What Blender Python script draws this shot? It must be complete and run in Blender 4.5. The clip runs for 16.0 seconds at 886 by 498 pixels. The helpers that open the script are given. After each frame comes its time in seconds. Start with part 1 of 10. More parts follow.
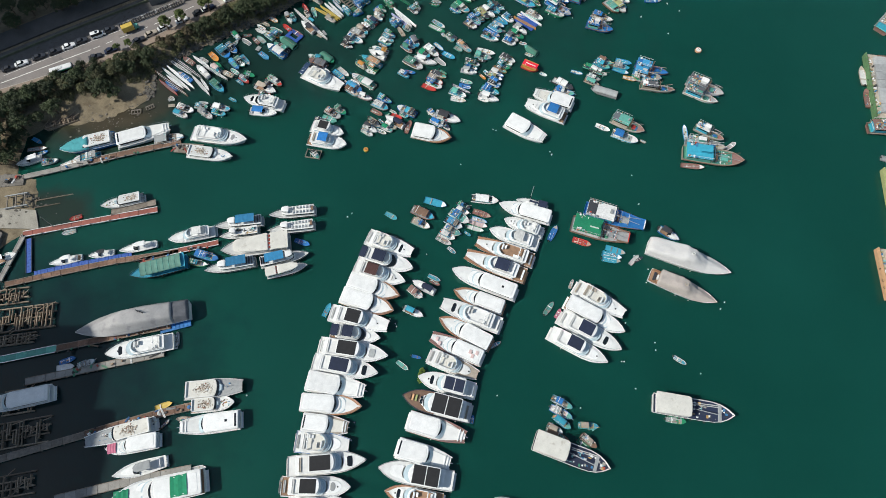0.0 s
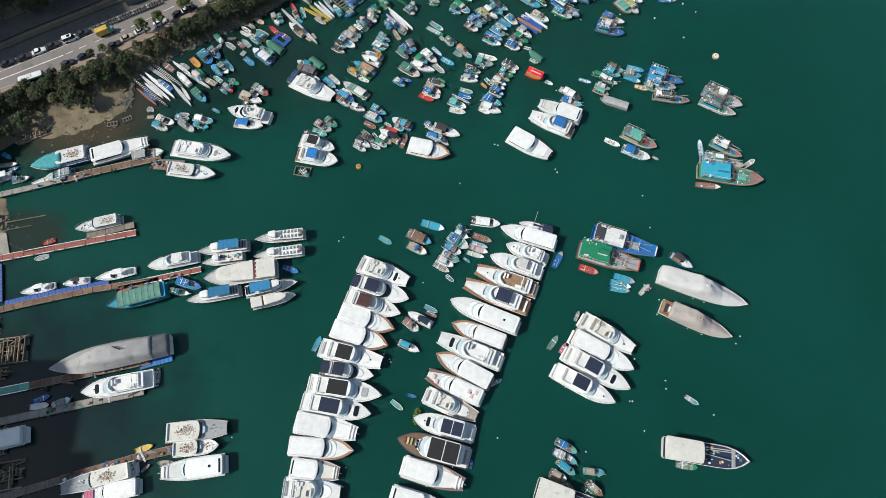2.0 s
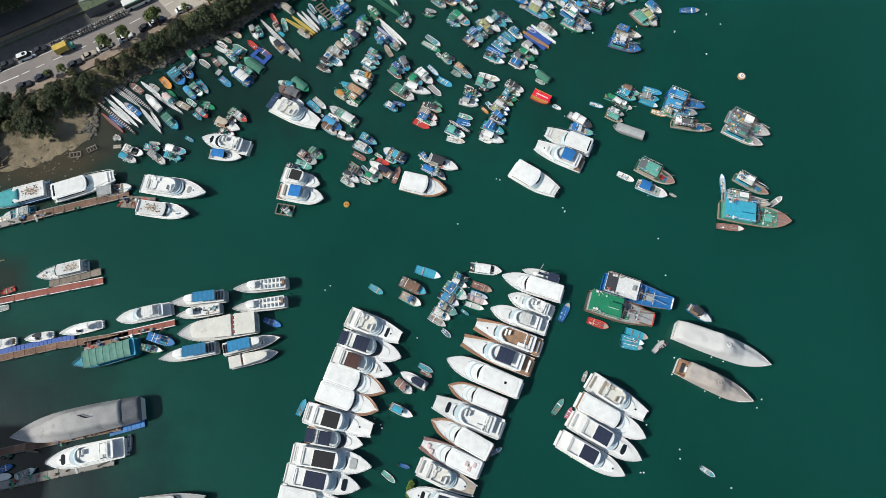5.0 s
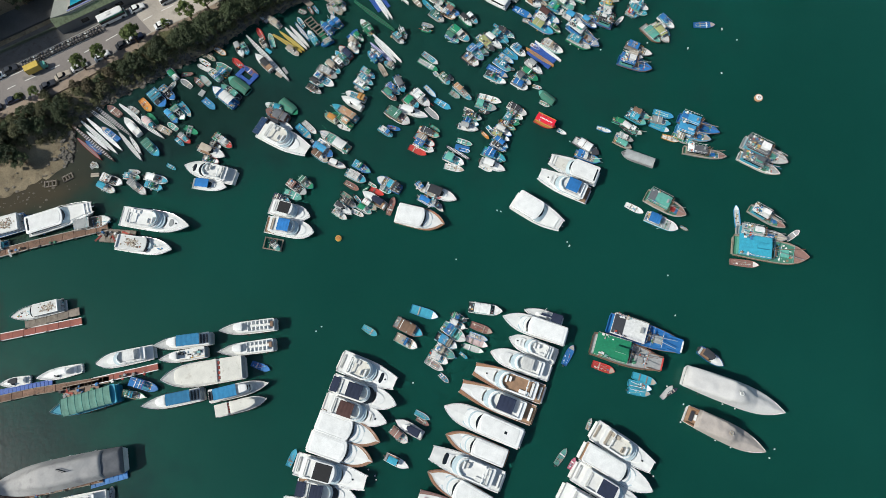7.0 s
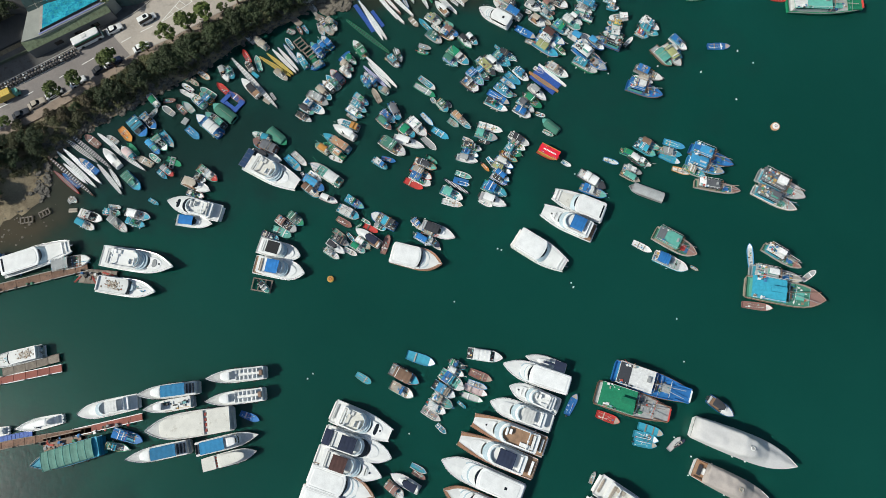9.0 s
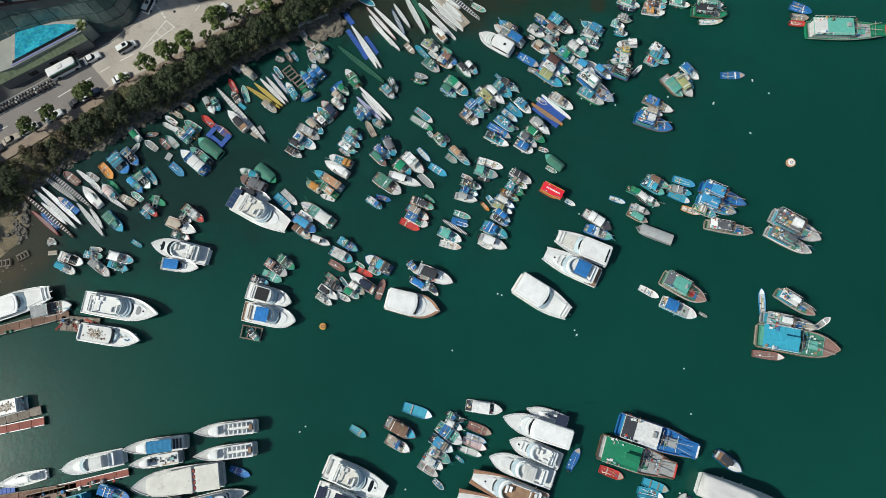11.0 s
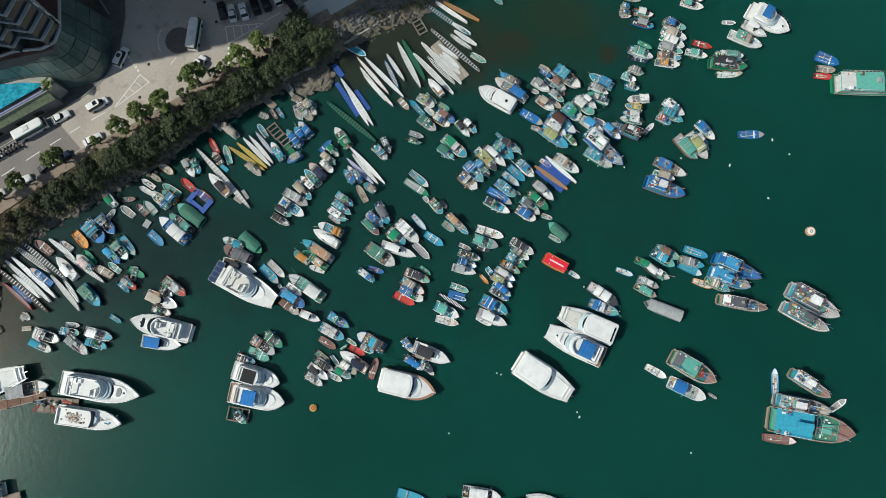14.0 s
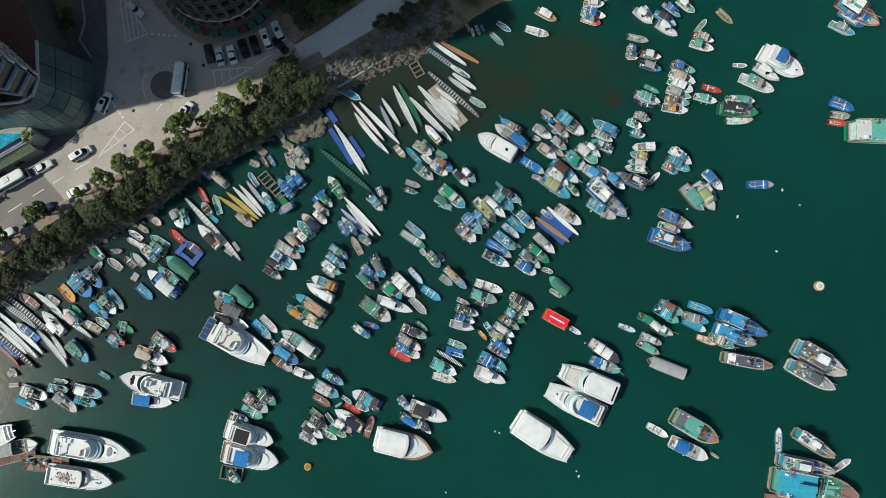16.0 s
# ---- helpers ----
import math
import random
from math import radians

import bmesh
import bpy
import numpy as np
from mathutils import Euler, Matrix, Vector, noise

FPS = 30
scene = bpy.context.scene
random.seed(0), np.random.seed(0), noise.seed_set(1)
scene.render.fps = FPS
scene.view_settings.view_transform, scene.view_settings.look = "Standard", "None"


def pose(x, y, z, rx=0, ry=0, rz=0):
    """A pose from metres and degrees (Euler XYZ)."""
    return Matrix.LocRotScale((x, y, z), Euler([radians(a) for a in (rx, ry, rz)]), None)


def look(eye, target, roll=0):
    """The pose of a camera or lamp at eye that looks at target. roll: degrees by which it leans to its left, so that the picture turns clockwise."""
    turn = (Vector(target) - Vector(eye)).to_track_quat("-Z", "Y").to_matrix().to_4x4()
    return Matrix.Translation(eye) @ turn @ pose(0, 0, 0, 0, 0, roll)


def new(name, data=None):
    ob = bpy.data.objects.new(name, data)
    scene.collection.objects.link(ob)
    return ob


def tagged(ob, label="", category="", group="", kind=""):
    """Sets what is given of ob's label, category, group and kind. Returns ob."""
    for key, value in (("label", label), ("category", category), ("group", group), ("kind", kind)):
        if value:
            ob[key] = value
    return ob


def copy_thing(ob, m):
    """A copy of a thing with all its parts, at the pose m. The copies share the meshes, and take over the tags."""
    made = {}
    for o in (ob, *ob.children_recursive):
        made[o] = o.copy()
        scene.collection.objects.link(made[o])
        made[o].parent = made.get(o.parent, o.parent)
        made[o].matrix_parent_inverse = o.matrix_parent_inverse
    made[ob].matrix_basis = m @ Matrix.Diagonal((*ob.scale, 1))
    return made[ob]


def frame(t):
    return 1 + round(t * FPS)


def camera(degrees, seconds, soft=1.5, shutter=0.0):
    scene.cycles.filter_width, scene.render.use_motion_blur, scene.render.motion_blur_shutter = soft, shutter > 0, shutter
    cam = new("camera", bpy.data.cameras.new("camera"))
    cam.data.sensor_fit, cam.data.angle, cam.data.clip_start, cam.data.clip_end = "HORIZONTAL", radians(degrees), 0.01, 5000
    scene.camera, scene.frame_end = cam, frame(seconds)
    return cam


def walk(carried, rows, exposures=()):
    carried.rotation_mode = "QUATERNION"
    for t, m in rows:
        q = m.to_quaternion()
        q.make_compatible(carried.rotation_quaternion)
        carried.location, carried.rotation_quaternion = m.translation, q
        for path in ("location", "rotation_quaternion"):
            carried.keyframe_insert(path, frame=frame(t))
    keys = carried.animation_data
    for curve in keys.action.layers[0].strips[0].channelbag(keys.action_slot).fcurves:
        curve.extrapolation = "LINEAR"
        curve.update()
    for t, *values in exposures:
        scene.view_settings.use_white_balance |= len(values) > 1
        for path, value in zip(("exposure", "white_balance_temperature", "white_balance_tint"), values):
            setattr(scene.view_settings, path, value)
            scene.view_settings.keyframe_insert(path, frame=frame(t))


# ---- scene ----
# The drone glides ahead and sinks slightly while its camera tilts down.
cam = camera(72.5, 16.0, soft=0.85)


def drone(t):
    s = t / 16.0
    x = 6.400 * s - 3.340 * s ** 2 + 1.303 * s ** 3
    y = 145.965 * s - 21.803 * s ** 2 + 13.332 * s ** 3
    z = 156.25 - 35.311 * s + 4.140 * s ** 2 + 2.585 * s ** 3
    pitch = -66.749 - 21.894 * s + 5.207 * s ** 2 - 3.198 * s ** 3
    yaw = 1.339 * s - 2.525 * s ** 2 + 1.630 * s ** 3
    return pose(x, y, z, 90.0 + pitch, 0.0, yaw)


walk(cam, [(0.5 * i, drone(0.5 * i)) for i in range(33)], exposures=[(0.0, 0.12, 6450, 6.0), (7.0, 0.08, 6450, 5.0), (12.5, -0.05, 6450, 2.5), (16.0, -0.09, 6450, 2.0)])

# Daylight: clear sky, the sun fairly low over the western shore.
SUN_ELEVATION, SUN_AZIMUTH = 43.0, 13.0
world = bpy.data.worlds.new("sky")
scene.world = world
world.use_nodes = True
wn = world.node_tree.nodes
sky = wn.new("ShaderNodeTexSky")
sky.sky_type, sky.sun_disc = "NISHITA", False
sky.sun_elevation, sky.sun_rotation = radians(SUN_ELEVATION), radians(-90 - SUN_AZIMUTH)
sky.air_density, sky.dust_density = 1.2, 1.2
wn["Background"].inputs["Strength"].default_value = 0.088
world.node_tree.links.new(sky.outputs["Color"], wn["Background"].inputs["Color"])

sun = new("sun", bpy.data.lights.new("sun", "SUN"))
sun.data.energy, sun.data.angle, sun.data.color = 4.05, radians(0.8), (1.0, 0.955, 0.89)
to_sun = Vector((-math.cos(radians(SUN_ELEVATION)) * math.cos(radians(SUN_AZIMUTH)),
                 -math.cos(radians(SUN_ELEVATION)) * math.sin(radians(SUN_AZIMUTH)), math.sin(radians(SUN_ELEVATION))))
sun.matrix_world = look(to_sun * 300, (0, 0, 0))
# ---- materials ----
def mat(name, colour, rough=0.55, metal=0.0, vary=0.18, scale=1.2, grain=14.0, bump=0.15, random_tint=0.0, stain=None, stain_at=0.62):
    """Paint, cloth, wood or stone: broad stains and fine grain over one base colour."""
    m = bpy.data.materials.new(name)
    m.use_nodes = True
    n, ln = m.node_tree.nodes, m.node_tree.links
    b = n["Principled BSDF"]
    b.inputs["Roughness"].default_value, b.inputs["Metallic"].default_value = rough, metal
    co = n.new("ShaderNodeTexCoord")
    geo = n.new("ShaderNodeNewGeometry")
    broad, fine = n.new("ShaderNodeTexNoise"), n.new("ShaderNodeTexNoise")
    broad.inputs["Scale"].default_value, broad.inputs["Detail"].default_value = scale, 5.0
    fine.inputs["Scale"].default_value, fine.inputs["Detail"].default_value = grain, 3.0
    for t in (broad, fine):
        ln.new(geo.outputs["Position"], t.inputs["Vector"])
    mix = n.new("ShaderNodeMath")
    mix.operation = "MULTIPLY_ADD"
    mix.inputs[1].default_value = 0.6
    half = n.new("ShaderNodeMath")
    half.operation, half.inputs[1].default_value = "MULTIPLY", 0.4
    ln.new(fine.outputs["Fac"], half.inputs[0])
    ln.new(broad.outputs["Fac"], mix.inputs[0])
    ln.new(half.outputs[0], mix.inputs[2])
    rng = n.new("ShaderNodeMapRange")
    rng.inputs["From Min"].default_value, rng.inputs["From Max"].default_value = 0.3, 0.7
    rng.inputs["To Min"].default_value, rng.inputs["To Max"].default_value = 1.0 - vary, 1.0 + vary * 0.6
    ln.new(mix.outputs[0], rng.inputs["Value"])
    val = rng.outputs["Result"]
    hsv = n.new("ShaderNodeHueSaturation")
    hsv.inputs["Color"].default_value = (*colour, 1.0)
    if random_tint:
        info = n.new("ShaderNodeObjectInfo")
        r2 = n.new("ShaderNodeMapRange")
        r2.inputs["To Min"].default_value, r2.inputs["To Max"].default_value = 1.0 - random_tint, 1.0 + random_tint
        ln.new(info.outputs["Random"], r2.inputs["Value"])
        mul = n.new("ShaderNodeMath")
        mul.operation = "MULTIPLY"
        ln.new(val, mul.inputs[0])
        ln.new(r2.outputs["Result"], mul.inputs[1])
        val = mul.outputs[0]
    ln.new(val, hsv.inputs["Value"])
    colour_out = hsv.outputs["Color"]
    if stain:
        ramp = n.new("ShaderNodeMapRange")
        ramp.inputs["From Min"].default_value, ramp.inputs["From Max"].default_value = stain_at, stain_at + 0.12
        st = n.new("ShaderNodeTexNoise")
        st.inputs["Scale"].default_value, st.inputs["Detail"].default_value = scale * 2.3, 6.0
        ln.new(geo.outputs["Position"], st.inputs["Vector"])
        ln.new(st.outputs["Fac"], ramp.inputs["Value"])
        mc = n.new("ShaderNodeMix")
        mc.data_type = "RGBA"
        mc.inputs[7].default_value = (*stain, 1.0)
        ln.new(ramp.outputs["Result"], mc.inputs[0])
        ln.new(colour_out, mc.inputs[6])
        colour_out = mc.outputs[2]
    ln.new(colour_out, b.inputs["Base Color"])
    bp = n.new("ShaderNodeBump")
    bp.inputs["Strength"].default_value, bp.inputs["Distance"].default_value = bump, 0.05
    ln.new(fine.outputs["Fac"], bp.inputs["Height"])
    ln.new(bp.outputs["Normal"], b.inputs["Normal"])
    return m


PALETTE = {
    "white": (0.79, 0.79, 0.775), "silver": (0.64, 0.64, 0.62), "grey": (0.34, 0.35, 0.35), "dark": (0.04, 0.042, 0.05),
    "black": (0.018, 0.018, 0.02), "navy": (0.018, 0.027, 0.06), "blue": (0.022, 0.165, 0.45), "teal": (0.045, 0.33, 0.46),
    "mint": (0.12, 0.39, 0.32), "green": (0.015, 0.235, 0.115), "olive": (0.34, 0.36, 0.16), "yellow": (0.62, 0.45, 0.09),
    "orange": (0.58, 0.27, 0.06), "peach": (0.58, 0.34, 0.19), "tan": (0.43, 0.37, 0.30), "brown": (0.20, 0.12, 0.08),
    "teak": (0.34, 0.18, 0.10), "red": (0.52, 0.05, 0.04), "rose": (0.27, 0.15, 0.125), "pink": (0.52, 0.16, 0.24),
    "violet": (0.33, 0.34, 0.58),  "slate": (0.13, 0.135, 0.15), "awning": (0.028, 0.19, 0.37), "lagoon": (0.07, 0.33, 0.36), "umber": (0.075, 0.034, 0.030), "sage": (0.055, 0.19, 0.135), "sky": (0.055, 0.30, 0.54), "blush": (0.66, 0.50, 0.48),
}
GEL = {k: mat("gelcoat_" + k, c, 0.35, vary=0.16, scale=0.7, grain=5.0, bump=0.03, random_tint=0.08) for k, c in PALETTE.items()}
PAINT = {k: mat("boat_paint_" + k, c, 0.6, vary=0.25, scale=1.6, bump=0.3, random_tint=0.2,
                stain=tuple(0.45 * v + 0.03 for v in c), stain_at=0.66) for k, c in PALETTE.items()}
CLOTH = {k: mat("canvas_" + k, c, 0.85, vary=0.25, scale=1.1, grain=9.0, bump=0.6, random_tint=0.18,
                stain=tuple(0.6 * v + 0.06 for v in c), stain_at=0.68) for k, c in PALETTE.items()}
DECK_WHITE = mat("nonskid_deck", (0.73, 0.73, 0.71), 0.7, vary=0.16, scale=0.8, grain=40, bump=0.2, random_tint=0.08)
TEAK = mat("teak_deck", (0.33, 0.20, 0.12), 0.7, vary=0.35, scale=0.9, grain=22, bump=0.3, random_tint=0.12)
OLD_WOOD = mat("weathered_wood", (0.26, 0.22, 0.18), 0.85, vary=0.45, scale=1.3, grain=18, bump=0.5, random_tint=0.25, stain=(0.09, 0.07, 0.055))
GLASS_DARK = mat("tinted_glass", (0.012, 0.016, 0.02), 0.08, vary=0.1, bump=0.0)
# pale blue base colour stands for sky reflected in the raked panes
GLASS_SKY = mat("pale_sky_glass", (0.50, 0.60, 0.64), 0.15, vary=0.2, bump=0.0)
STEEL = mat("stainless_steel", (0.62, 0.63, 0.64), 0.25, metal=1.0, vary=0.1, bump=0.05)
RUBBER = mat("black_rubber", (0.02, 0.02, 0.02), 0.8, vary=0.4, bump=0.3)
CLUTTER = [mat("gear_" + k, c, 0.75, vary=0.4, scale=3.0, bump=0.5, random_tint=0.3) for k, c in
           (("wood", (0.3, 0.22, 0.15)), ("white", (0.74, 0.74, 0.72)), ("blue", (0.05, 0.17, 0.38)), ("dark", (0.05, 0.05, 0.05)),
            ("red", (0.4, 0.07, 0.05)), ("green", (0.08, 0.25, 0.15)), ("grey", (0.3, 0.3, 0.3)))]


def gear_material(name, cols):
    """One mixed heap: each loose piece takes its own colour."""
    m = mat(name, (0.5, 0.5, 0.5), 0.75, vary=0.35, scale=3.0, bump=0.4)
    n, ln = m.node_tree.nodes, m.node_tree.links
    geo = n.new("ShaderNodeNewGeometry")
    ramp = n.new("ShaderNodeValToRGB")
    ramp.color_ramp.interpolation = "CONSTANT"
    el = ramp.color_ramp.elements
    el[0].position, el[0].color = cols[0][0], (*cols[0][1], 1)
    el[1].position, el[1].color = cols[1][0], (*cols[1][1], 1)
    for p, c in cols[2:]:
        e = el.new(p)
        e.color = (*c, 1)
    ln.new(geo.outputs["Random Per Island"], ramp.inputs["Fac"])
    hsv = next(k for k in n if k.type == "HUE_SAT")
    ln.new(ramp.outputs["Color"], hsv.inputs["Color"])
    return m


GEAR = gear_material("assorted_gear", ((0.0, (0.80, 0.80, 0.78)), (0.26, (0.40, 0.38, 0.34)), (0.36, (0.06, 0.06, 0.06)), (0.48, (0.06, 0.22, 0.42)), (0.58, (0.22, 0.46, 0.46)), (0.66, (0.30, 0.21, 0.13)),
            (0.76, (0.50, 0.08, 0.05)), (0.82, (0.82, 0.82, 0.80)), (0.90, (0.58, 0.36, 0.12)), (0.95, (0.06, 0.28, 0.16))))
NETS = gear_material("brown_nets", ((0.0, (0.52, 0.47, 0.40)), (0.3, (0.30, 0.24, 0.18)), (0.5, (0.40, 0.33, 0.26)), (0.66, (0.12, 0.09, 0.07)), (0.78, (0.66, 0.64, 0.60)), (0.9, (0.30, 0.13, 0.09))))


def water_material():
    m = bpy.data.materials.new("harbour_water")
    m.use_nodes = True
    n, ln = m.node_tree.nodes, m.node_tree.links
    b = n["Principled BSDF"]
    b.inputs["Roughness"].default_value, b.inputs["IOR"].default_value = 0.19, 1.33
    b.inputs["Subsurface Weight"].default_value, b.inputs["Subsurface Scale"].default_value = 0.9, 2.2
    b.inputs["Subsurface Radius"].default_value = (1.0, 1.0, 1.0)
    geo = n.new("ShaderNodeNewGeometry")
    cloud = n.new("ShaderNodeTexNoise")
    cloud.inputs["Scale"].default_value, cloud.inputs["Detail"].default_value, cloud.inputs["Roughness"].default_value = 0.012, 4.0, 0.55
    ln.new(geo.outputs["Position"], cloud.inputs["Vector"])
    ramp = n.new("ShaderNodeValToRGB")
    ramp.color_ramp.elements[0].position, ramp.color_ramp.elements[0].color = 0.35, (0.0047, 0.0560, 0.0415, 1)
    ramp.color_ramp.elements[1].position, ramp.color_ramp.elements[1].color = 0.68, (0.0066, 0.0720, 0.0545, 1)
    ln.new(cloud.outputs["Fac"], ramp.inputs["Fac"])
    out = ramp.outputs["Color"]
    # painted block shade, sky-hazed fleet water, then silty shallows over mud banks: centre, half sizes, colour
    # first patch deepens the western blocks' shade in the water colour; second greys for haze
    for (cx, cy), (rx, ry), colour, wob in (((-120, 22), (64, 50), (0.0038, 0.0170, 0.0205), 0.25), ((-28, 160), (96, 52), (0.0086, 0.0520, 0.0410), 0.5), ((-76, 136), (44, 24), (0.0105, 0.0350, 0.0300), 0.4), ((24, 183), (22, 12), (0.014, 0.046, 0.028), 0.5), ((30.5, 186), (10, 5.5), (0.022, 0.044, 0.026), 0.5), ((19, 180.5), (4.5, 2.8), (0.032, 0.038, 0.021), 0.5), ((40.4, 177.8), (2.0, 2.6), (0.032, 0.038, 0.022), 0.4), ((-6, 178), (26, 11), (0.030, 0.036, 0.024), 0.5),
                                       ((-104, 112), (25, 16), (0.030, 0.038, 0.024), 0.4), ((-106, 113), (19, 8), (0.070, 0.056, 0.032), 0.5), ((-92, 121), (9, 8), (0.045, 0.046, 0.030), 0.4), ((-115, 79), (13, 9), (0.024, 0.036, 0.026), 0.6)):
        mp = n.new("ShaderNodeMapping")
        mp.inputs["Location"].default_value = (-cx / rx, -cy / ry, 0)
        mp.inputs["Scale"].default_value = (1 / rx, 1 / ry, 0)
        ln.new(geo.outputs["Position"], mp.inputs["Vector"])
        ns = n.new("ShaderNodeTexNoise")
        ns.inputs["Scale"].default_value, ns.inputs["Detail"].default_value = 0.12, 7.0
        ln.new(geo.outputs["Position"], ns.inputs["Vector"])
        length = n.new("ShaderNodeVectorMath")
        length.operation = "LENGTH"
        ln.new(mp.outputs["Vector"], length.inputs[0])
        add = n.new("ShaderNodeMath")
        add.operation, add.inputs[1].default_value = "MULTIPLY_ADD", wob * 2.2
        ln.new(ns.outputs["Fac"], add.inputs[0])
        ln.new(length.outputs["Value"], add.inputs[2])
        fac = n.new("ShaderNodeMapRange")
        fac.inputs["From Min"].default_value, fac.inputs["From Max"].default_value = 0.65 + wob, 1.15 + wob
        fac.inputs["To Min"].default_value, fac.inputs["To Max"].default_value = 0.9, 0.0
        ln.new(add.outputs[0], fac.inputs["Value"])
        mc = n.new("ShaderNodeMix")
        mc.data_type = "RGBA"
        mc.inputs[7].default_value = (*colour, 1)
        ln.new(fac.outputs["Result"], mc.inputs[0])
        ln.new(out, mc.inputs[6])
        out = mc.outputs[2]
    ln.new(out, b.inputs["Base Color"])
    waves = n.new("ShaderNodeTexNoise")
    waves.inputs["Scale"].default_value, waves.inputs["Detail"].default_value = 0.9, 6.0
    ln.new(geo.outputs["Position"], waves.inputs["Vector"])
    bp = n.new("ShaderNodeBump")
    bp.inputs["Strength"].default_value, bp.inputs["Distance"].default_value = 0.22, 0.1
    ln.new(waves.outputs["Fac"], bp.inputs["Height"])
    ln.new(bp.outputs["Normal"], b.inputs["Normal"])
    return m
# ---- mesh tools ----
class Mesh:
    """Collects points and faces of one part."""

    def __init__(self):
        self.v, self.f = [], []

    def add(self, points, faces):
        k = len(self.v)
        self.v += [tuple(p) for p in points]
        self.f += [tuple(i + k for i in f) for f in faces]
        return self

    def box(self, x0, x1, y0, y1, z0, z1, bevel=0.0):
        """A block; bevel draws its top edges in."""
        b = bevel
        if b:
            pts = [(x0, y0, z0), (x1, y0, z0), (x1, y1, z0), (x0, y1, z0), (x0, y0, z1 - b), (x1, y0, z1 - b), (x1, y1, z1 - b), (x0, y1, z1 - b),
                   (x0 + b, y0 + b, z1), (x1 - b, y0 + b, z1), (x1 - b, y1 - b, z1), (x0 + b, y1 - b, z1)]
            fc = [(3, 2, 1, 0), (8, 9, 10, 11)] + [(i, (i + 1) % 4, 4 + (i + 1) % 4, 4 + i) for i in range(4)] + [(4 + i, 4 + (i + 1) % 4, 8 + (i + 1) % 4, 8 + i) for i in range(4)]
        else:
            pts = [(x0, y0, z0), (x1, y0, z0), (x1, y1, z0), (x0, y1, z0), (x0, y0, z1), (x1, y0, z1), (x1, y1, z1), (x0, y1, z1)]
            fc = [(3, 2, 1, 0), (4, 5, 6, 7)] + [(i, (i + 1) % 4, 4 + (i + 1) % 4, 4 + i) for i in range(4)]
        return self.add(pts, fc)

    def rings(self, rings, closed=True, cap0=True, cap1=True):
        """Joins rings of equally many points."""
        n = len(rings[0])
        fc = []
        for i in range(len(rings) - 1):
            for j in range(n if closed else n - 1):
                k = (j + 1) % n
                fc.append((i * n + j, i * n + k, (i + 1) * n + k, (i + 1) * n + j))
        if cap0:
            fc.append(tuple(reversed(range(n))))
        if cap1:
            fc.append(tuple((len(rings) - 1) * n + j for j in range(n)))
        return self.add([p for r in rings for p in r], fc)

    def tube(self, a, b, r, n=5, r2=None):
        a, b = Vector(a), Vector(b)
        d = (b - a).normalized()
        u = d.orthogonal().normalized()
        w = d.cross(u)
        ring = [u * math.cos(2 * math.pi * i / n) + w * math.sin(2 * math.pi * i / n) for i in range(n)]
        return self.rings([[a + q * r for q in ring], [b + q * (r if r2 is None else r2) for q in ring]])

    def outline(self, pts, z0, z1, inset=0.0):
        """A prism over a flat outline; inset draws the top towards the middle."""
        cx, cy = sum(p[0] for p in pts) / len(pts), sum(p[1] for p in pts) / len(pts)
        top = [(cx + (x - cx) * (1 - inset), cy + (y - cy) * (1 - inset), z1) for x, y in pts]
        return self.rings([[(x, y, z0) for x, y in pts], top])

    def torus(self, c, r, t, n=9, m=5):
        rs = []
        for i in range(n):
            a = 2 * math.pi * i / n
            rs.append([(c[0] + (r + t * math.cos(2 * math.pi * j / m)) * math.cos(a), c[1] + (r + t * math.cos(2 * math.pi * j / m)) * math.sin(a),
                        c[2] + t * math.sin(2 * math.pi * j / m)) for j in range(m)])
        return self.rings(rs + [rs[0]], cap0=False, cap1=False)

    def ball(self, c, r, n=8, m=5, sz=1.0):
        return self.rings([[(c[0] + r * math.sin(math.pi * i / m) * math.cos(2 * math.pi * j / n), c[1] + r * math.sin(math.pi * i / m) * math.sin(2 * math.pi * j / n),
                             c[2] - sz * r * math.cos(math.pi * i / m)) for j in range(n)] for i in range(1, m)])

    def data(self, name, material, smooth=False):
        me = bpy.data.meshes.new(name)
        me.from_pydata(self.v, [], self.f)
        me.materials.append(material)
        if smooth:
            me.polygons.foreach_set("use_smooth", [True] * len(me.polygons))
        me.update()
        return me


def part(name, mesh, material, parent, label="", smooth=False):
    ob = new(name, mesh.data(name, material, smooth))
    ob.parent = parent
    return tagged(ob, label)


def thing(name, m, label, category, group=""):
    ob = new(name)
    ob.empty_display_size = 0.3
    ob.matrix_world = m
    return tagged(ob, label, category, group)
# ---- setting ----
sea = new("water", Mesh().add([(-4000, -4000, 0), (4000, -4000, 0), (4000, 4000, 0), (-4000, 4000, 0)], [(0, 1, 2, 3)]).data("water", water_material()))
tagged(sea, "calm dark green harbour water with fine ripples", "water", kind="structure")

SHORE = [(-1500, -400), (-158, -400), (-150, 0), (-136, 50), (-128, 56), (-124, 68), (-117.3, 73), (-118.2, 84), (-120.2, 89.5), (-126.5, 91.6), (-127.6, 97), (-127.0, 104), (-121, 109), (-113, 108.6), (-104, 110.7), (-97.6, 114), (-94, 117), (-91.4, 120.5), (-92, 129), (-83, 137),
         (-71, 144), (-59, 151.5), (-46.7, 161), (-36.6, 166), (-31, 170), (-25, 173), (-19, 177.8), (-6.5, 184.6), (1, 188.0), (6, 192.0), (14, 197.5), (40, 208), (90, 230),
         (200, 280), (1500, 600), (1500, 1800), (-1500, 1800)]


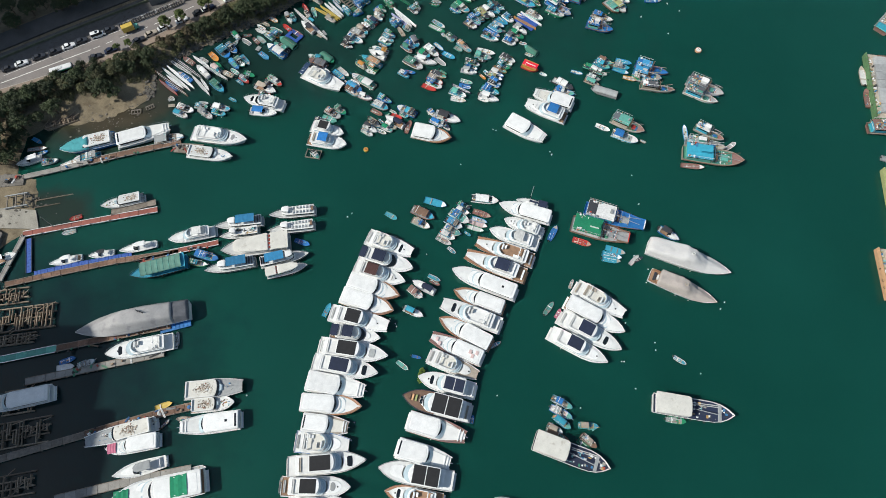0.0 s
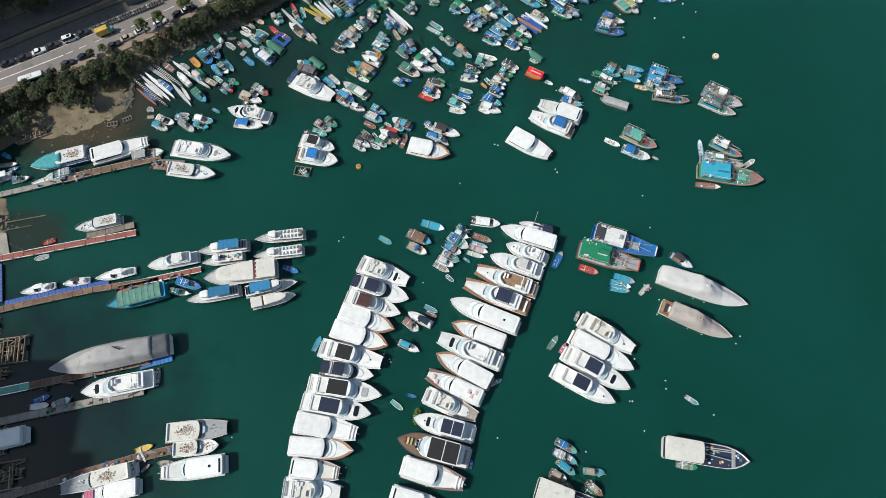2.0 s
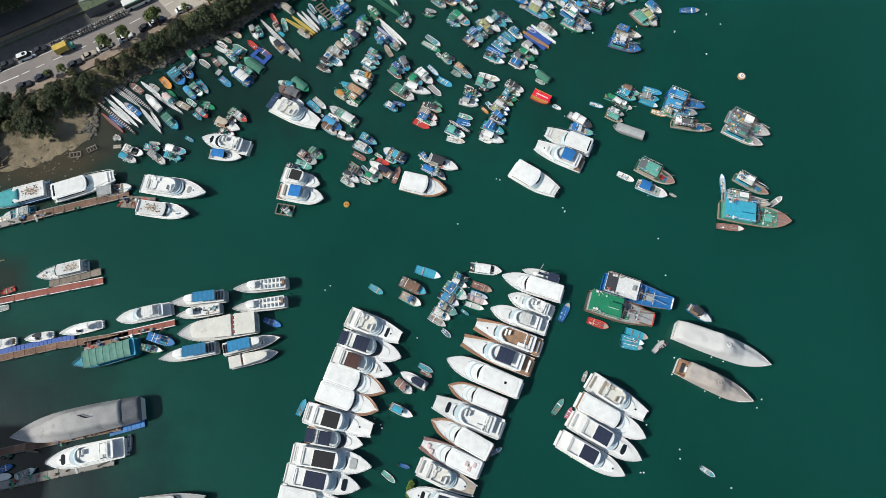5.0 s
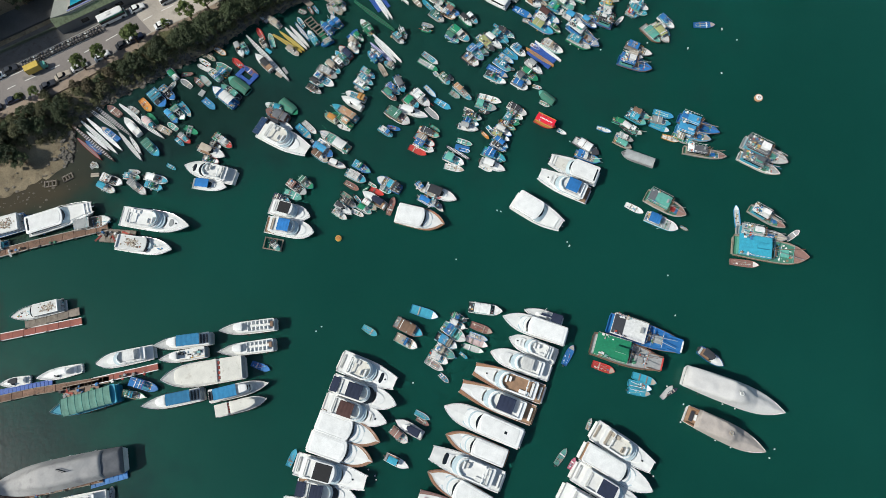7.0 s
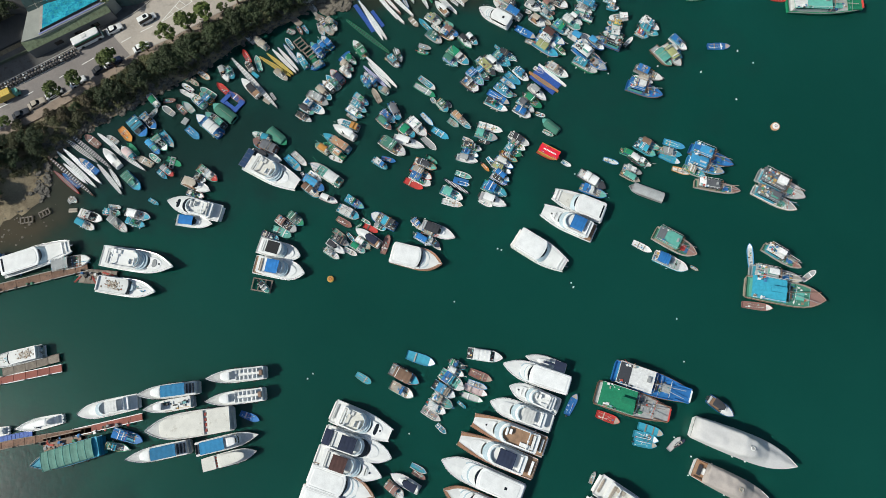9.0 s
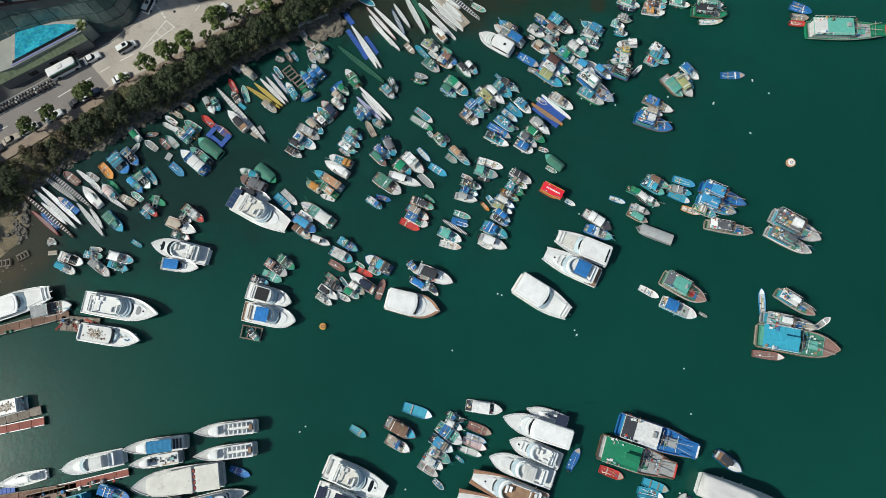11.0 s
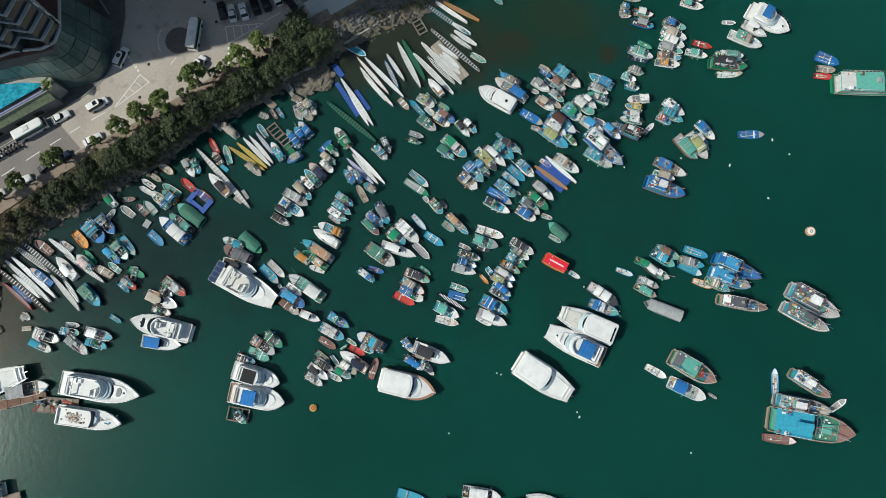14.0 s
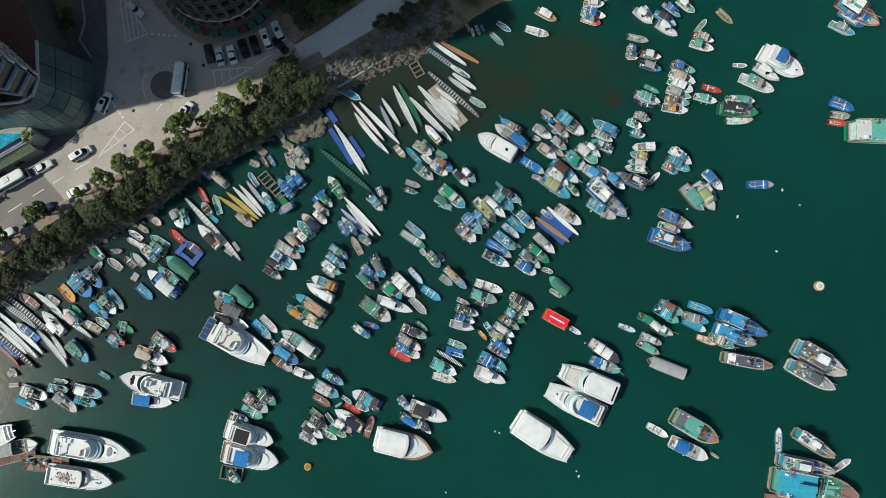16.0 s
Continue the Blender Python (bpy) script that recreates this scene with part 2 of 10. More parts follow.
def inland(px, py):
    """Distance from the waterline, inland positive, for arrays of places."""
    a = np.array(SHORE, float)
    b = np.roll(a, -1, 0)
    best = np.full(px.shape, 1e9)
    inside = np.zeros(px.shape, bool)
    for (x0, y0), (x1, y1) in zip(a, b):
        dx, dy = x1 - x0, y1 - y0
        k = np.clip(((px - x0) * dx + (py - y0) * dy) / (dx * dx + dy * dy), 0, 1)
        best = np.minimum(best, np.hypot(px - x0 - k * dx, py - y0 - k * dy))
        cross = (y0 > py) != (y1 > py)
        inside ^= cross & (px < (x1 - x0) * (py - y0) / (y1 - y0 if y1 != y0 else 1e-9) + x0)
    return np.where(inside, best, -best)


ROAD_Z = 3.5


def land_height(px, py):
    d = inland(px, py)
    beach = np.clip(1 - np.hypot((px + 106) / 22, (py - 119) / 14), 0, 1) ** 0.5
    yard = np.clip((96 - py) / 6, 0, 1)
    rise = np.clip(d / (5.0 + 8 * beach), 0, 1)
    top = (ROAD_Z - 0.3) * (1 - yard) + 0.55 * yard
    return np.where(d > 0, 0.08 + top * rise ** (1 + 1.4 * beach), np.maximum(d * 0.5, -2.0))


def land_mesh():
    xs = np.concatenate([[-1500, -700, -350, -220], np.arange(-178, 60, 1.6), [80, 110, 150, 220, 400, 800, 1500]])
    ys = np.concatenate([[-400, -200, -80, 0, 30], np.arange(40, 234, 1.6), [250, 300, 400, 700, 1200, 1800]])
    gx, gy = np.meshgrid(xs, ys)
    d = inland(gx, gy)
    bump = np.array([[noise.noise((x * 0.35, y * 0.35, 0)) for x in xs] for y in ys])
    gz = land_height(gx, gy) + bump * 0.35 * ((d > -2) & (d < 6) & (gy > 97))
    nx, ny = len(xs), len(ys)
    keep = d > -5
    faces = [(j * nx + i, j * nx + i + 1, (j + 1) * nx + i + 1, (j + 1) * nx + i) for j in range(ny - 1) for i in range(nx - 1)
             if keep[j, i] or keep[j + 1, i + 1] or keep[j, i + 1] or keep[j + 1, i]]
    return Mesh().add(np.stack([gx, gy, gz], -1).reshape(-1, 3).tolist(), faces)


SOIL = mat("bank_soil", (0.225, 0.182, 0.118), 0.95, vary=0.5, scale=0.25, grain=3.5, bump=0.8, stain=(0.125, 0.096, 0.06), stain_at=0.56)
ASPHALT = mat("worn_asphalt", (0.225, 0.20, 0.187), 0.9, vary=0.22, scale=0.16, grain=2.5, bump=0.2, stain=(0.15, 0.142, 0.135), stain_at=0.6)
CONCRETE = mat("pale_concrete", (0.45, 0.40, 0.35), 0.9, vary=0.22, scale=0.13, grain=2.0, bump=0.2, stain=(0.29, 0.26, 0.225), stain_at=0.58)
PAVING = mat("brown_paving", (0.29, 0.225, 0.175), 0.9, vary=0.3, scale=0.5, grain=5.0, bump=0.4, stain=(0.15, 0.125, 0.10), stain_at=0.58)
KERB = mat("kerb_stone", (0.36, 0.34, 0.31), 0.85, vary=0.25, scale=0.8, grain=6.0, bump=0.3)
MARKING = mat("road_paint", (0.72, 0.71, 0.67), 0.8, vary=0.25, scale=1.5, grain=8.0, bump=0.1, stain=(0.36, 0.34, 0.31), stain_at=0.6)
ROCK = mat("shore_rock", (0.145, 0.133, 0.115), 0.95, vary=0.5, scale=0.9, grain=4.0, bump=0.9, stain=(0.06, 0.053, 0.042), stain_at=0.5)
LEAF = [mat("foliage_" + k, c, 0.7, vary=0.5, scale=0.35, grain=3.0, bump=0.2, random_tint=0.3) for k, c in
        (("olive", (0.100, 0.100, 0.042)), ("dark", (0.048, 0.066, 0.025)), ("fresh", (0.115, 0.150, 0.035)), ("dry", (0.120, 0.095, 0.050)))]
BARK = mat("bark", (0.12, 0.085, 0.06), 0.95, vary=0.4, scale=2.0, bump=0.8)

ground = new("ground", land_mesh().data("ground", SOIL))
tagged(ground, "sandy foreshore and earth bank below the road", "ground", kind="structure")

LOW = [(-178, 100), (-137.5, 119.6), (-118.3, 127.6), (-102.8, 135.2), (-91.8, 142.1), (-74, 154.3), (-64.9, 159), (-56, 164.5), (-48, 169.6), (-41, 174.3), (-33, 180.0), (-22, 186.3)]
UP = [(-180, 106), (-139, 126.8), (-123.5, 135.6), (-107.4, 144.6), (-90.8, 154.6), (-80.5, 161.4), (-74, 166.0), (-69.3, 170.5), (-66.8, 176), (-66, 184), (-67, 197), (-69, 215)]
SIDE = [(-57, 215), (-58.8, 203), (-58, 197), (-54.2, 192.7), (-51.2, 190), (-47.3, 187.6), (-44, 187.3), (-37.5, 189.0), (-32, 191.6), (-27.3, 187.4)]


def flat(name, outline_pts, z, material, label, category, thick=0.3):
    ob = new(name, Mesh().rings([[(x, y, z - thick) for x, y in outline_pts], [(x, y, z) for x, y in outline_pts]]).data(name, material))
    return tagged(ob, label, category, kind="structure")


def offset(line, d):
    """The line moved sideways, to the right of its way for d > 0."""
    out = []
    for i, (x, y) in enumerate(line):
        x0, y0 = line[max(i - 1, 0)]
        x1, y1 = line[min(i + 1, len(line) - 1)]
        n = math.hypot(x1 - x0, y1 - y0)
        out.append((x + (y1 - y0) / n * d, y - (x1 - x0) / n * d))
    return out


def strip(name, line, d0, d1, z0, z1, material, label, category, kind="structure"):
    """A kerb, wall or walk that follows a line."""
    a, b = offset(line, d0), offset(line, d1)
    m = Mesh().rings([[(p[0], p[1], z0), (p[0], p[1], z1), (q[0], q[1], z1), (q[0], q[1], z0)] for p, q in zip(a, b)])
    return tagged(new(name, m.data(name, material)), label, category, kind=kind)


flat("road_1", LOW[:6] + [(-80.5, 161.4)] + list(reversed(UP[:5])), ROAD_Z, ASPHALT, "two-lane asphalt shore road with worn surface", "road")
road_b = flat("road_2", LOW[5:] + list(reversed(SIDE)) + list(reversed(UP[5:])), ROAD_Z + 0.004, CONCRETE, "pale concrete forecourt and turning circle", "road")
strip("kerb_1", LOW, 0.0, 0.22, 2.8, ROAD_Z + 0.13, KERB, "stone kerb between road and tree belt", "kerb")
strip("kerb_2", UP, -0.22, 0.0, 2.8, ROAD_Z + 0.13, KERB, "stone kerb along the building side", "kerb")
strip("kerb_3", SIDE, -0.22, 0.0, 2.8, ROAD_Z + 0.13, KERB, "stone kerb round the shop front", "kerb")
strip("pavement_1", LOW, 0.22, 2.6, 2.6, ROAD_Z + 0.11, PAVING, "narrow brown paved walk beside the tree belt", "pavement")
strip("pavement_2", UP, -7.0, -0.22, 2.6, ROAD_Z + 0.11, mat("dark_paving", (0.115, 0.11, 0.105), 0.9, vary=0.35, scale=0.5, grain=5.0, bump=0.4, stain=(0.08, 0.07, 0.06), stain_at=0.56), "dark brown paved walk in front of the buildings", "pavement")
strip("pavement_3", SIDE, -4.5, -0.22, 2.6, ROAD_Z + 0.11, PAVING, "brown paved walk in front of the round building", "pavement")
flat("hard_standing", [(-27.3, 187.4), (-24.1, 182.9), (-12.3, 190.1), (-1.1, 197.4), (30, 217.5), (26, 224), (-11.4, 198.0), (-22.0, 190.6)], ROAD_Z + 0.02, mat("grey_hard_standing", (0.50, 0.53, 0.53), 0.9, vary=0.25, scale=0.12, grain=2.0, stain=(0.36, 0.37, 0.37)), "plain grey concrete hard standing above the seawall", "hard standing")
strip("seawall", [(-18.4, 179.3), (-9.3, 185.0), (-4.6, 187.6)], -0.2, 0.14, -1.0, 1.4, KERB, "low concrete seawall at the slipway", "wall")
strip("garden_wall", [(-176, 112.5), (-140.5, 131), (-125, 140.4), (-108.8, 149.6), (-95.2, 157.0)], -0.3, 0.0, 2.6, ROAD_Z + 0.9, mat("mossy_wall", (0.14, 0.15, 0.10), 0.9, vary=0.4, scale=0.8, bump=0.4), "low mossy garden wall behind the pavement", "wall")
strip("walkway", [(-176, 114.5), (-140.5, 133), (-125, 142.4), (-108.8, 151.6), (-97, 158.5)], -9.0, -2.0, 2.6, ROAD_Z + 0.3, mat("grey_slabs", (0.085, 0.083, 0.08), 0.85, vary=0.3, scale=0.3, grain=3.0, bump=0.3), "grey slab terrace behind the garden wall", "terrace")


def marking(a, b, w=0.14, z=ROAD_Z + 0.004):
    d = Vector((b[0] - a[0], b[1] - a[1])).normalized() * w / 2
    n = (-d.y, d.x)
    pts = [(a[0] - n[0], a[1] - n[1]), (b[0] - n[0], b[1] - n[1]), (b[0] + n[0], b[1] + n[1]), (a[0] + n[0], a[1] + n[1])]
    ob = part("marking", Mesh().rings([[(x, y, z) for x, y in pts], [(x, y, z + 0.008) for x, y in pts]]), MARKING, road_b)
    return ob


MID = [(-138, 121.9), (-112.8, 135.2), (-105.7, 139.4), (-99.1, 143.0), (-91.5, 147.6), (-81.4, 154.6), (-73.3, 160.0), (-67.6, 163.4)]
marking(MID[0], MID[1], 0.3)
for (x0, y0), (x1, y1) in zip(MID[1:], MID[2:]):
    n = max(1, round(math.hypot(x1 - x0, y1 - y0) / 5.2))
    for i in range(n):
        k0, k1 = (i + 0.18) / n, (i + 0.72) / n
        marking((x0 + (x1 - x0) * k0, y0 + (y1 - y0) * k0), (x0 + (x1 - x0) * k1, y0 + (y1 - y0) * k1), 0.2)


def hatch(a, b, c, n):
    for p, q in ((a, b), (b, c), (c, a)):
        marking(p, q, 0.2)
    for i in range(1, n):
        k = i / n
        marking((a[0] + (b[0] - a[0]) * k, a[1] + (b[1] - a[1]) * k), (a[0] + (c[0] - a[0]) * k, a[1] + (c[1] - a[1]) * k), 0.16)


hatch((-67.6, 163.2), (-60.2, 169.2), (-62.3, 170.9), 5)
hatch((-35.8, 182.7), (-43.4, 178.0), (-44.2, 181.9), 5)
hatch((-58.2, 189.6), (-64.6, 199.0), (-62.6, 187.8), 5)
for i in range(5):
    marking((-62.6 - 0.55 * i, 171.6 + 0.75 * i), (-62.9 - 0.55 * i, 172.05 + 0.75 * i), 0.45)
    marking((-43.2 + 0.03 * i, 177.2 - 1.1 * i), (-43.2 + 0.03 * i, 176.6 - 1.1 * i), 0.5)
    marking((-57.4 + 1.2 * i, 189.6 - 0.1 * i), (-56.8 + 1.2 * i, 189.6 - 0.1 * i), 0.4)
for a0, a1 in ((150, 215), (20, 75)):
    pts = [(-54.2 + 4.6 * math.cos(radians(a)), 178.7 + 4.6 * math.sin(radians(a))) for a in range(a0, a1 + 1, 13)]
    for p, q in zip(pts, pts[1:]):
        marking(p, q, 0.18)
for p, q in (((-31.0, 186.0), (-26.8, 188.5)), ((-35.5, 183.2), (-32.2, 185.3)), ((-55.8, 173.2), (-54.6, 174.8)), ((-47.5, 172.9), (-51.3, 172.7))):
    marking(p, q, 0.18)
park = offset(UP[1:5], 2.3)
for (x0, y0), (x1, y1) in zip(park, park[1:]):
    marking((x0, y0), (x1, y1), 0.12)
disc = Mesh().outline([(-54.2 + 3.0 * math.cos(radians(a)), 178.7 + 3.0 * math.sin(radians(a))) for a in range(0, 360, 15)], ROAD_Z, ROAD_Z + 0.1, 0.05)
tagged(new("roundabout_disc", disc.data("roundabout_disc", mat("brown_setts", (0.15, 0.13, 0.118), 0.9, vary=0.3, scale=1.0))), "low brown paved disc of a mini roundabout", "roundabout", kind="structure")
for mx, my in ((-66.9, 185), (-49.0, 187.5), (-60.5, 173.2), (-62.0, 165.8), (-46.2, 183.0), (-51.4, 181.2)):
    tagged(new("manhole_cover", Mesh().outline([(mx + 0.35 * math.cos(radians(a)), my + 0.35 * math.sin(radians(a))) for a in range(0, 360, 40)], ROAD_Z, ROAD_Z + 0.02).data("manhole_cover", RUBBER)), "dark round iron cover set in the road", "manhole cover", "road covers", "structure")
# ---- boats: bow towards +x, waterline at z = 0 ----
def gear(parent, rnd, spots, lo=0.1, hi=0.3, poles=()):
    """Loose tackle too small to tell apart: boxes, bins, buoys, coils."""
    m = Mesh()
    for cx, cy, z in spots:
        s, t, k = rnd.uniform(lo, hi), rnd.uniform(lo, hi), rnd.random()
        if k < 0.6:
            m.box(cx - s, cx + s, cy - t, cy + t, z - 0.04, z + rnd.uniform(0.5, 1.5) * s, 0.03)
        elif k < 0.75:
            m.ball((cx, cy, z + s * 0.5), s, 6, 4, 0.8)
        elif k < 0.88:
            m.tube((cx, cy, z - 0.03), (cx, cy, z + 2 * s), s * 0.7, 7)
        else:
            a = rnd.uniform(0, 3.14)
            m.tube((cx - math.cos(a) * 4 * s, cy - math.sin(a) * 2 * s, z + 0.1), (cx + math.cos(a) * 4 * s, cy + math.sin(a) * 2 * s, z + 0.14), 0.05, 4)
    for p, q in poles:
        m.tube(p, q, rnd.uniform(0.025, 0.06), 3)
    if m.v:
        tagged(part("deck_gear", m, GEAR, parent, "mixed fishing tackle and boxes"), kind="stuff")


STATIONS = (0.0, 0.12, 0.3, 0.48, 0.62, 0.74, 0.84, 0.92, 0.97, 1.0)


def half(u, w, stern=0.85, full=0.45, fine=2.0):
    """Half the beam at u, from stern (0) to bow (1); fine over 10 is a blunt bow."""
    if fine > 10:
        if u < full:
            return w / 2 * (stern + (1 - stern) * math.sin(math.pi / 2 * u / full))
        return w / 2 * (1 - (fine - 10) * ((u - full) / (1 - full)) ** 1.6)
    if u < full:
        return w / 2 * (stern + (1 - stern) * math.sin(math.pi / 2 * u / full))
    return w / 2 * max(0.015, 1 - ((u - full) / (1 - full)) ** fine)


def hull_mesh(l, w, h, sheer=0.35, stern=0.85, full=0.45, fine=2.0, well=0.35, rim=0.09):
    rows = []
    for u in STATIONS:
        b = half(u, w, stern, full, fine)
        x, z = (u - 0.5) * l, h * (1 + sheer * u * u)
        xk = (u * 0.93 - 0.5) * l
        bi = max(b - rim, 0.004)
        rows.append([(x, bi, z - well), (x, bi, z), (x, b, z), (xk, b * 0.82, 0.02), (xk, 0, -0.35),
                     (xk, -b * 0.82, 0.02), (x, -b, z), (x, -bi, z), (x, -bi, z - well)])
    m = Mesh().rings(rows, closed=False, cap0=False, cap1=False)
    m.f.append((8, 7, 1, 0))
    m.f.append((7, 6, 5, 4, 3, 2, 1))
    return m


def deck_mesh(l, w, h, sheer=0.35, stern=0.85, full=0.45, fine=2.0, drop=0.3, rim=0.09, u0=0.0, u1=1.0, camber=0.0):
    us = [u0] + [u for u in STATIONS if u0 < u < u1] + [u1]
    rows = []
    for u in us:
        b = max(half(u, w, stern, full, fine) - rim, 0.005)
        z = h * (1 + sheer * u * u) - drop
        rows.append([((u - 0.5) * l, b, z), ((u - 0.5) * l, 0, z + camber * b), ((u - 0.5) * l, -b, z)])
    return Mesh().rings(rows, closed=False, cap0=False, cap1=False)


def rub_rail(l, w, h, sheer, stern, full, fine, t=0.07):
    m = Mesh()
    for s in (1, -1):
        rows = []
        for u in STATIONS:
            b = half(u, w, stern, full, fine) + 0.01
            x, z = (u - 0.5) * l, h * (1 + sheer * u * u) - 0.1
            rows.append([(x, s * b, z), (x, s * (b + t), z - 0.02), (x, s * (b + t), z - 0.16), (x, s * b, z - 0.18)])
        m.rings(rows)
    return m


def house_mesh(x0, x1, w0, w1, z0, z1, rake_f=0.5, rake_a=0.15, tumble=0.1, round_=0.25):
    """A cabin with a raked, rounded front at x1."""
    def ring(xa, xb, wa, wb, z):
        r = min(round_, wb * 0.45) * 1.0
        return [(xa, -wa / 2, z), (xb - 2.2 * r, -wb / 2, z), (xb - 0.6 * r, -wb / 2 + 0.7 * r, z), (xb, -wb / 4, z), (xb, wb / 4, z),
                (xb - 0.6 * r, wb / 2 - 0.7 * r, z), (xb - 2.2 * r, wb / 2, z), (xa, wa / 2, z)]
    return Mesh().rings([ring(x0, x1, w0, w1, z0), ring(x0 + rake_a, x1 - rake_f, w0 - tumble, w1 - tumble, z1)])


def roof_mesh(x0, x1, w0, w1, z, t=0.09, round_=0.5, crown=0.1):
    def ring(k, dz):
        xa, xb, wa, wb = x0 + k, x1 - k, w0 - 2 * k, w1 - 2 * k
        r = min(round_, wb * 0.4)
        q = min(0.2, wa * 0.1)
        return [(xa + q, -wa / 2, z + dz), (xb - 2 * r, -wb / 2, z + dz), (xb - 0.5 * r, -wb / 2 + 0.6 * r, z + dz), (xb, -wb / 5, z + dz), (xb, wb / 5, z + dz),
                (xb - 0.5 * r, wb / 2 - 0.6 * r, z + dz), (xb - 2 * r, wb / 2, z + dz), (xa + q, wa / 2, z + dz), (xa, wa / 2 - q, z + dz), (xa, -wa / 2 + q, z + dz)]
    return Mesh().rings([ring(0, 0), ring(0, t), ring(0.12, t + crown * 0.6), ring(min(w0, w1) * 0.25, t + crown)])


def dshape(x0, x1, w, nose, r=0.3):
    """A plate outline: square aft with eased corners, half an ellipse ahead."""
    r = min(r, w * 0.2)
    pts = [(x0, -w / 2 + r), (x0 + r, -w / 2)]
    for i in range(11):
        a = -math.pi / 2 + math.pi * i / 10
        pts.append((x1 - nose + nose * math.cos(a), w / 2 * math.sin(a) * (1 if i in (0, 10) else 0.985)))
    return pts + [(x0 + r, w / 2), (x0, w / 2 - r)]


def dplate(x0, x1, w, z0, z1, nose=None, ease=0.05):
    nose = w * 0.42 if nose is None else nose
    low, top = dshape(x0, x1, w, nose), dshape(x0 + ease, x1 - ease, w - 2 * ease, nose)
    rise = min(ease * 0.7, (z1 - z0) * 0.5)
    return Mesh().rings([[(x, y, z0) for x, y in low], [(x, y, z1 - rise) for x, y in low], [(x, y, z1) for x, y in top]])


def dring(x0, x1, w, z0, z1, t):
    """A low wall along the plate's sides and front, open aft."""
    out, inn = dshape(x0, x1, w, w * 0.42)[1:-1], dshape(x0, x1 - t, w - 2 * t, (w - 2 * t) * 0.42)[1:-1]
    return Mesh().rings([[(p[0], p[1], z0), (p[0] - 0.08, p[1] * 0.97, z1), (q[0] - 0.08, q[1] * 0.97, z1), (q[0], q[1], z0)] for p, q in zip(out, inn)])


def canopy_mesh(x0, x1, w, z, rise=0.25, n=6, seg=4, sag=0.03, t=0.04):
    """A tarpaulin over hoops, sagging between them."""
    def layer(dz):
        rows = []
        for i in range(seg * 2 + 1):
            u = i / (seg * 2)
            low = sag if i % 2 else 0.0
            rows.append([(x0 + (x1 - x0) * u, w / 2 * math.cos(math.pi * j / n), z + dz + rise * math.sin(math.pi * j / n) - low) for j in range(n + 1)])
        return rows
    top, under = layer(0.0), layer(-t)
    return Mesh().rings([a + list(reversed(b)) for a, b in zip(top, under)])


def flat_roof_mesh(x0, x1, w, z, t=0.06, fall=0.06):
    return Mesh().rings([[(x, -w / 2, z - t - fall), (x, -w / 2, z - fall), (x, 0, z), (x, w / 2, z - fall), (x, w / 2, z - t - fall), (x, 0, z - t)] for x in (x0, (x0 + x1) / 2, x1)])


def posts(parent, x0, x1, w, z0, z1, material, r=0.03):
    """One bent frame: four legs and the rails that join them."""
    m = Mesh()
    a, b, y = x0 + 0.1, x1 - 0.1, w / 2 - 0.06
    for x in (a, b):
        for s in (1, -1):
            m.tube((x, s * y, z0), (x, s * y, z1 - 0.06), r, 3)
    for s in (1, -1):
        m.tube((a, s * y, z1 - 0.09), (b, s * y, z1 - 0.09), r, 3)
    part("roof_frame", m, material, parent)


def rail(parent, l, w, h, sheer, stern, full, fine, u0=0.45, up=0.75):
    m = Mesh()
    us = [u0 + (0.985 - u0) * i / 7 for i in range(8)]
    for s in (1, -1):
        pts = [((u - 0.5) * l, s * max(half(u, w, stern, full, fine) - 0.06, 0.02), h * (1 + sheer * u * u)) for u in us]
        for p, q in zip(pts, pts[1:]):
            m.tube((p[0], p[1], p[2] + up), (q[0], q[1], q[2] + up), 0.022, 3)
        for p in pts:
            m.tube(p, (p[0], p[1], p[2] + up), 0.018, 3)
    tagged(part("bow_rail", m, STEEL, parent), kind="stuff")


def fenders(parent, l, w, h, rnd, stern, full, fine, n=3, ball=True):
    for s in (1, -1):
        for i in range(n):
            u = 0.15 + 0.6 * (i + rnd.random() * 0.5) / n
            b = half(u, w, stern, full, fine)
            if ball:
                part("fender", Mesh().ball(((u - 0.5) * l, s * (b + 0.14), h * 0.55), 0.17, 6, 4, 1.7), CLUTTER[rnd.choice((1, 1, 2, 3))], parent, smooth=True)
            else:
                part("tyre_fender", Mesh().torus(((u - 0.5) * l, s * (b + 0.1), h * 0.7), 0.24, 0.09, 7, 4), RUBBER, parent)


def outboard(parent, x, z, n=1, material=None):
    for i in range(n):
        y = (i - (n - 1) / 2) * 0.55
        part("outboard_motor", Mesh().box(x - 0.42, x, y - 0.16, y + 0.16, z - 0.05, z + 0.4, 0.1).box(x - 0.28, x - 0.14, y - 0.05, y + 0.05, -0.3, z), material or CLUTTER[3], parent)


def seat_block(name, parent, x0, x1, y0, y1, z, h, material, back=0.0):
    m = Mesh().box(x0, x1, y0, y1, z, z + h, 0.05)
    if back:
        m.box(x0, x0 + 0.16, y0, y1, z + h - 0.05, z + h + back, 0.05)
    part(name, m, material, parent)


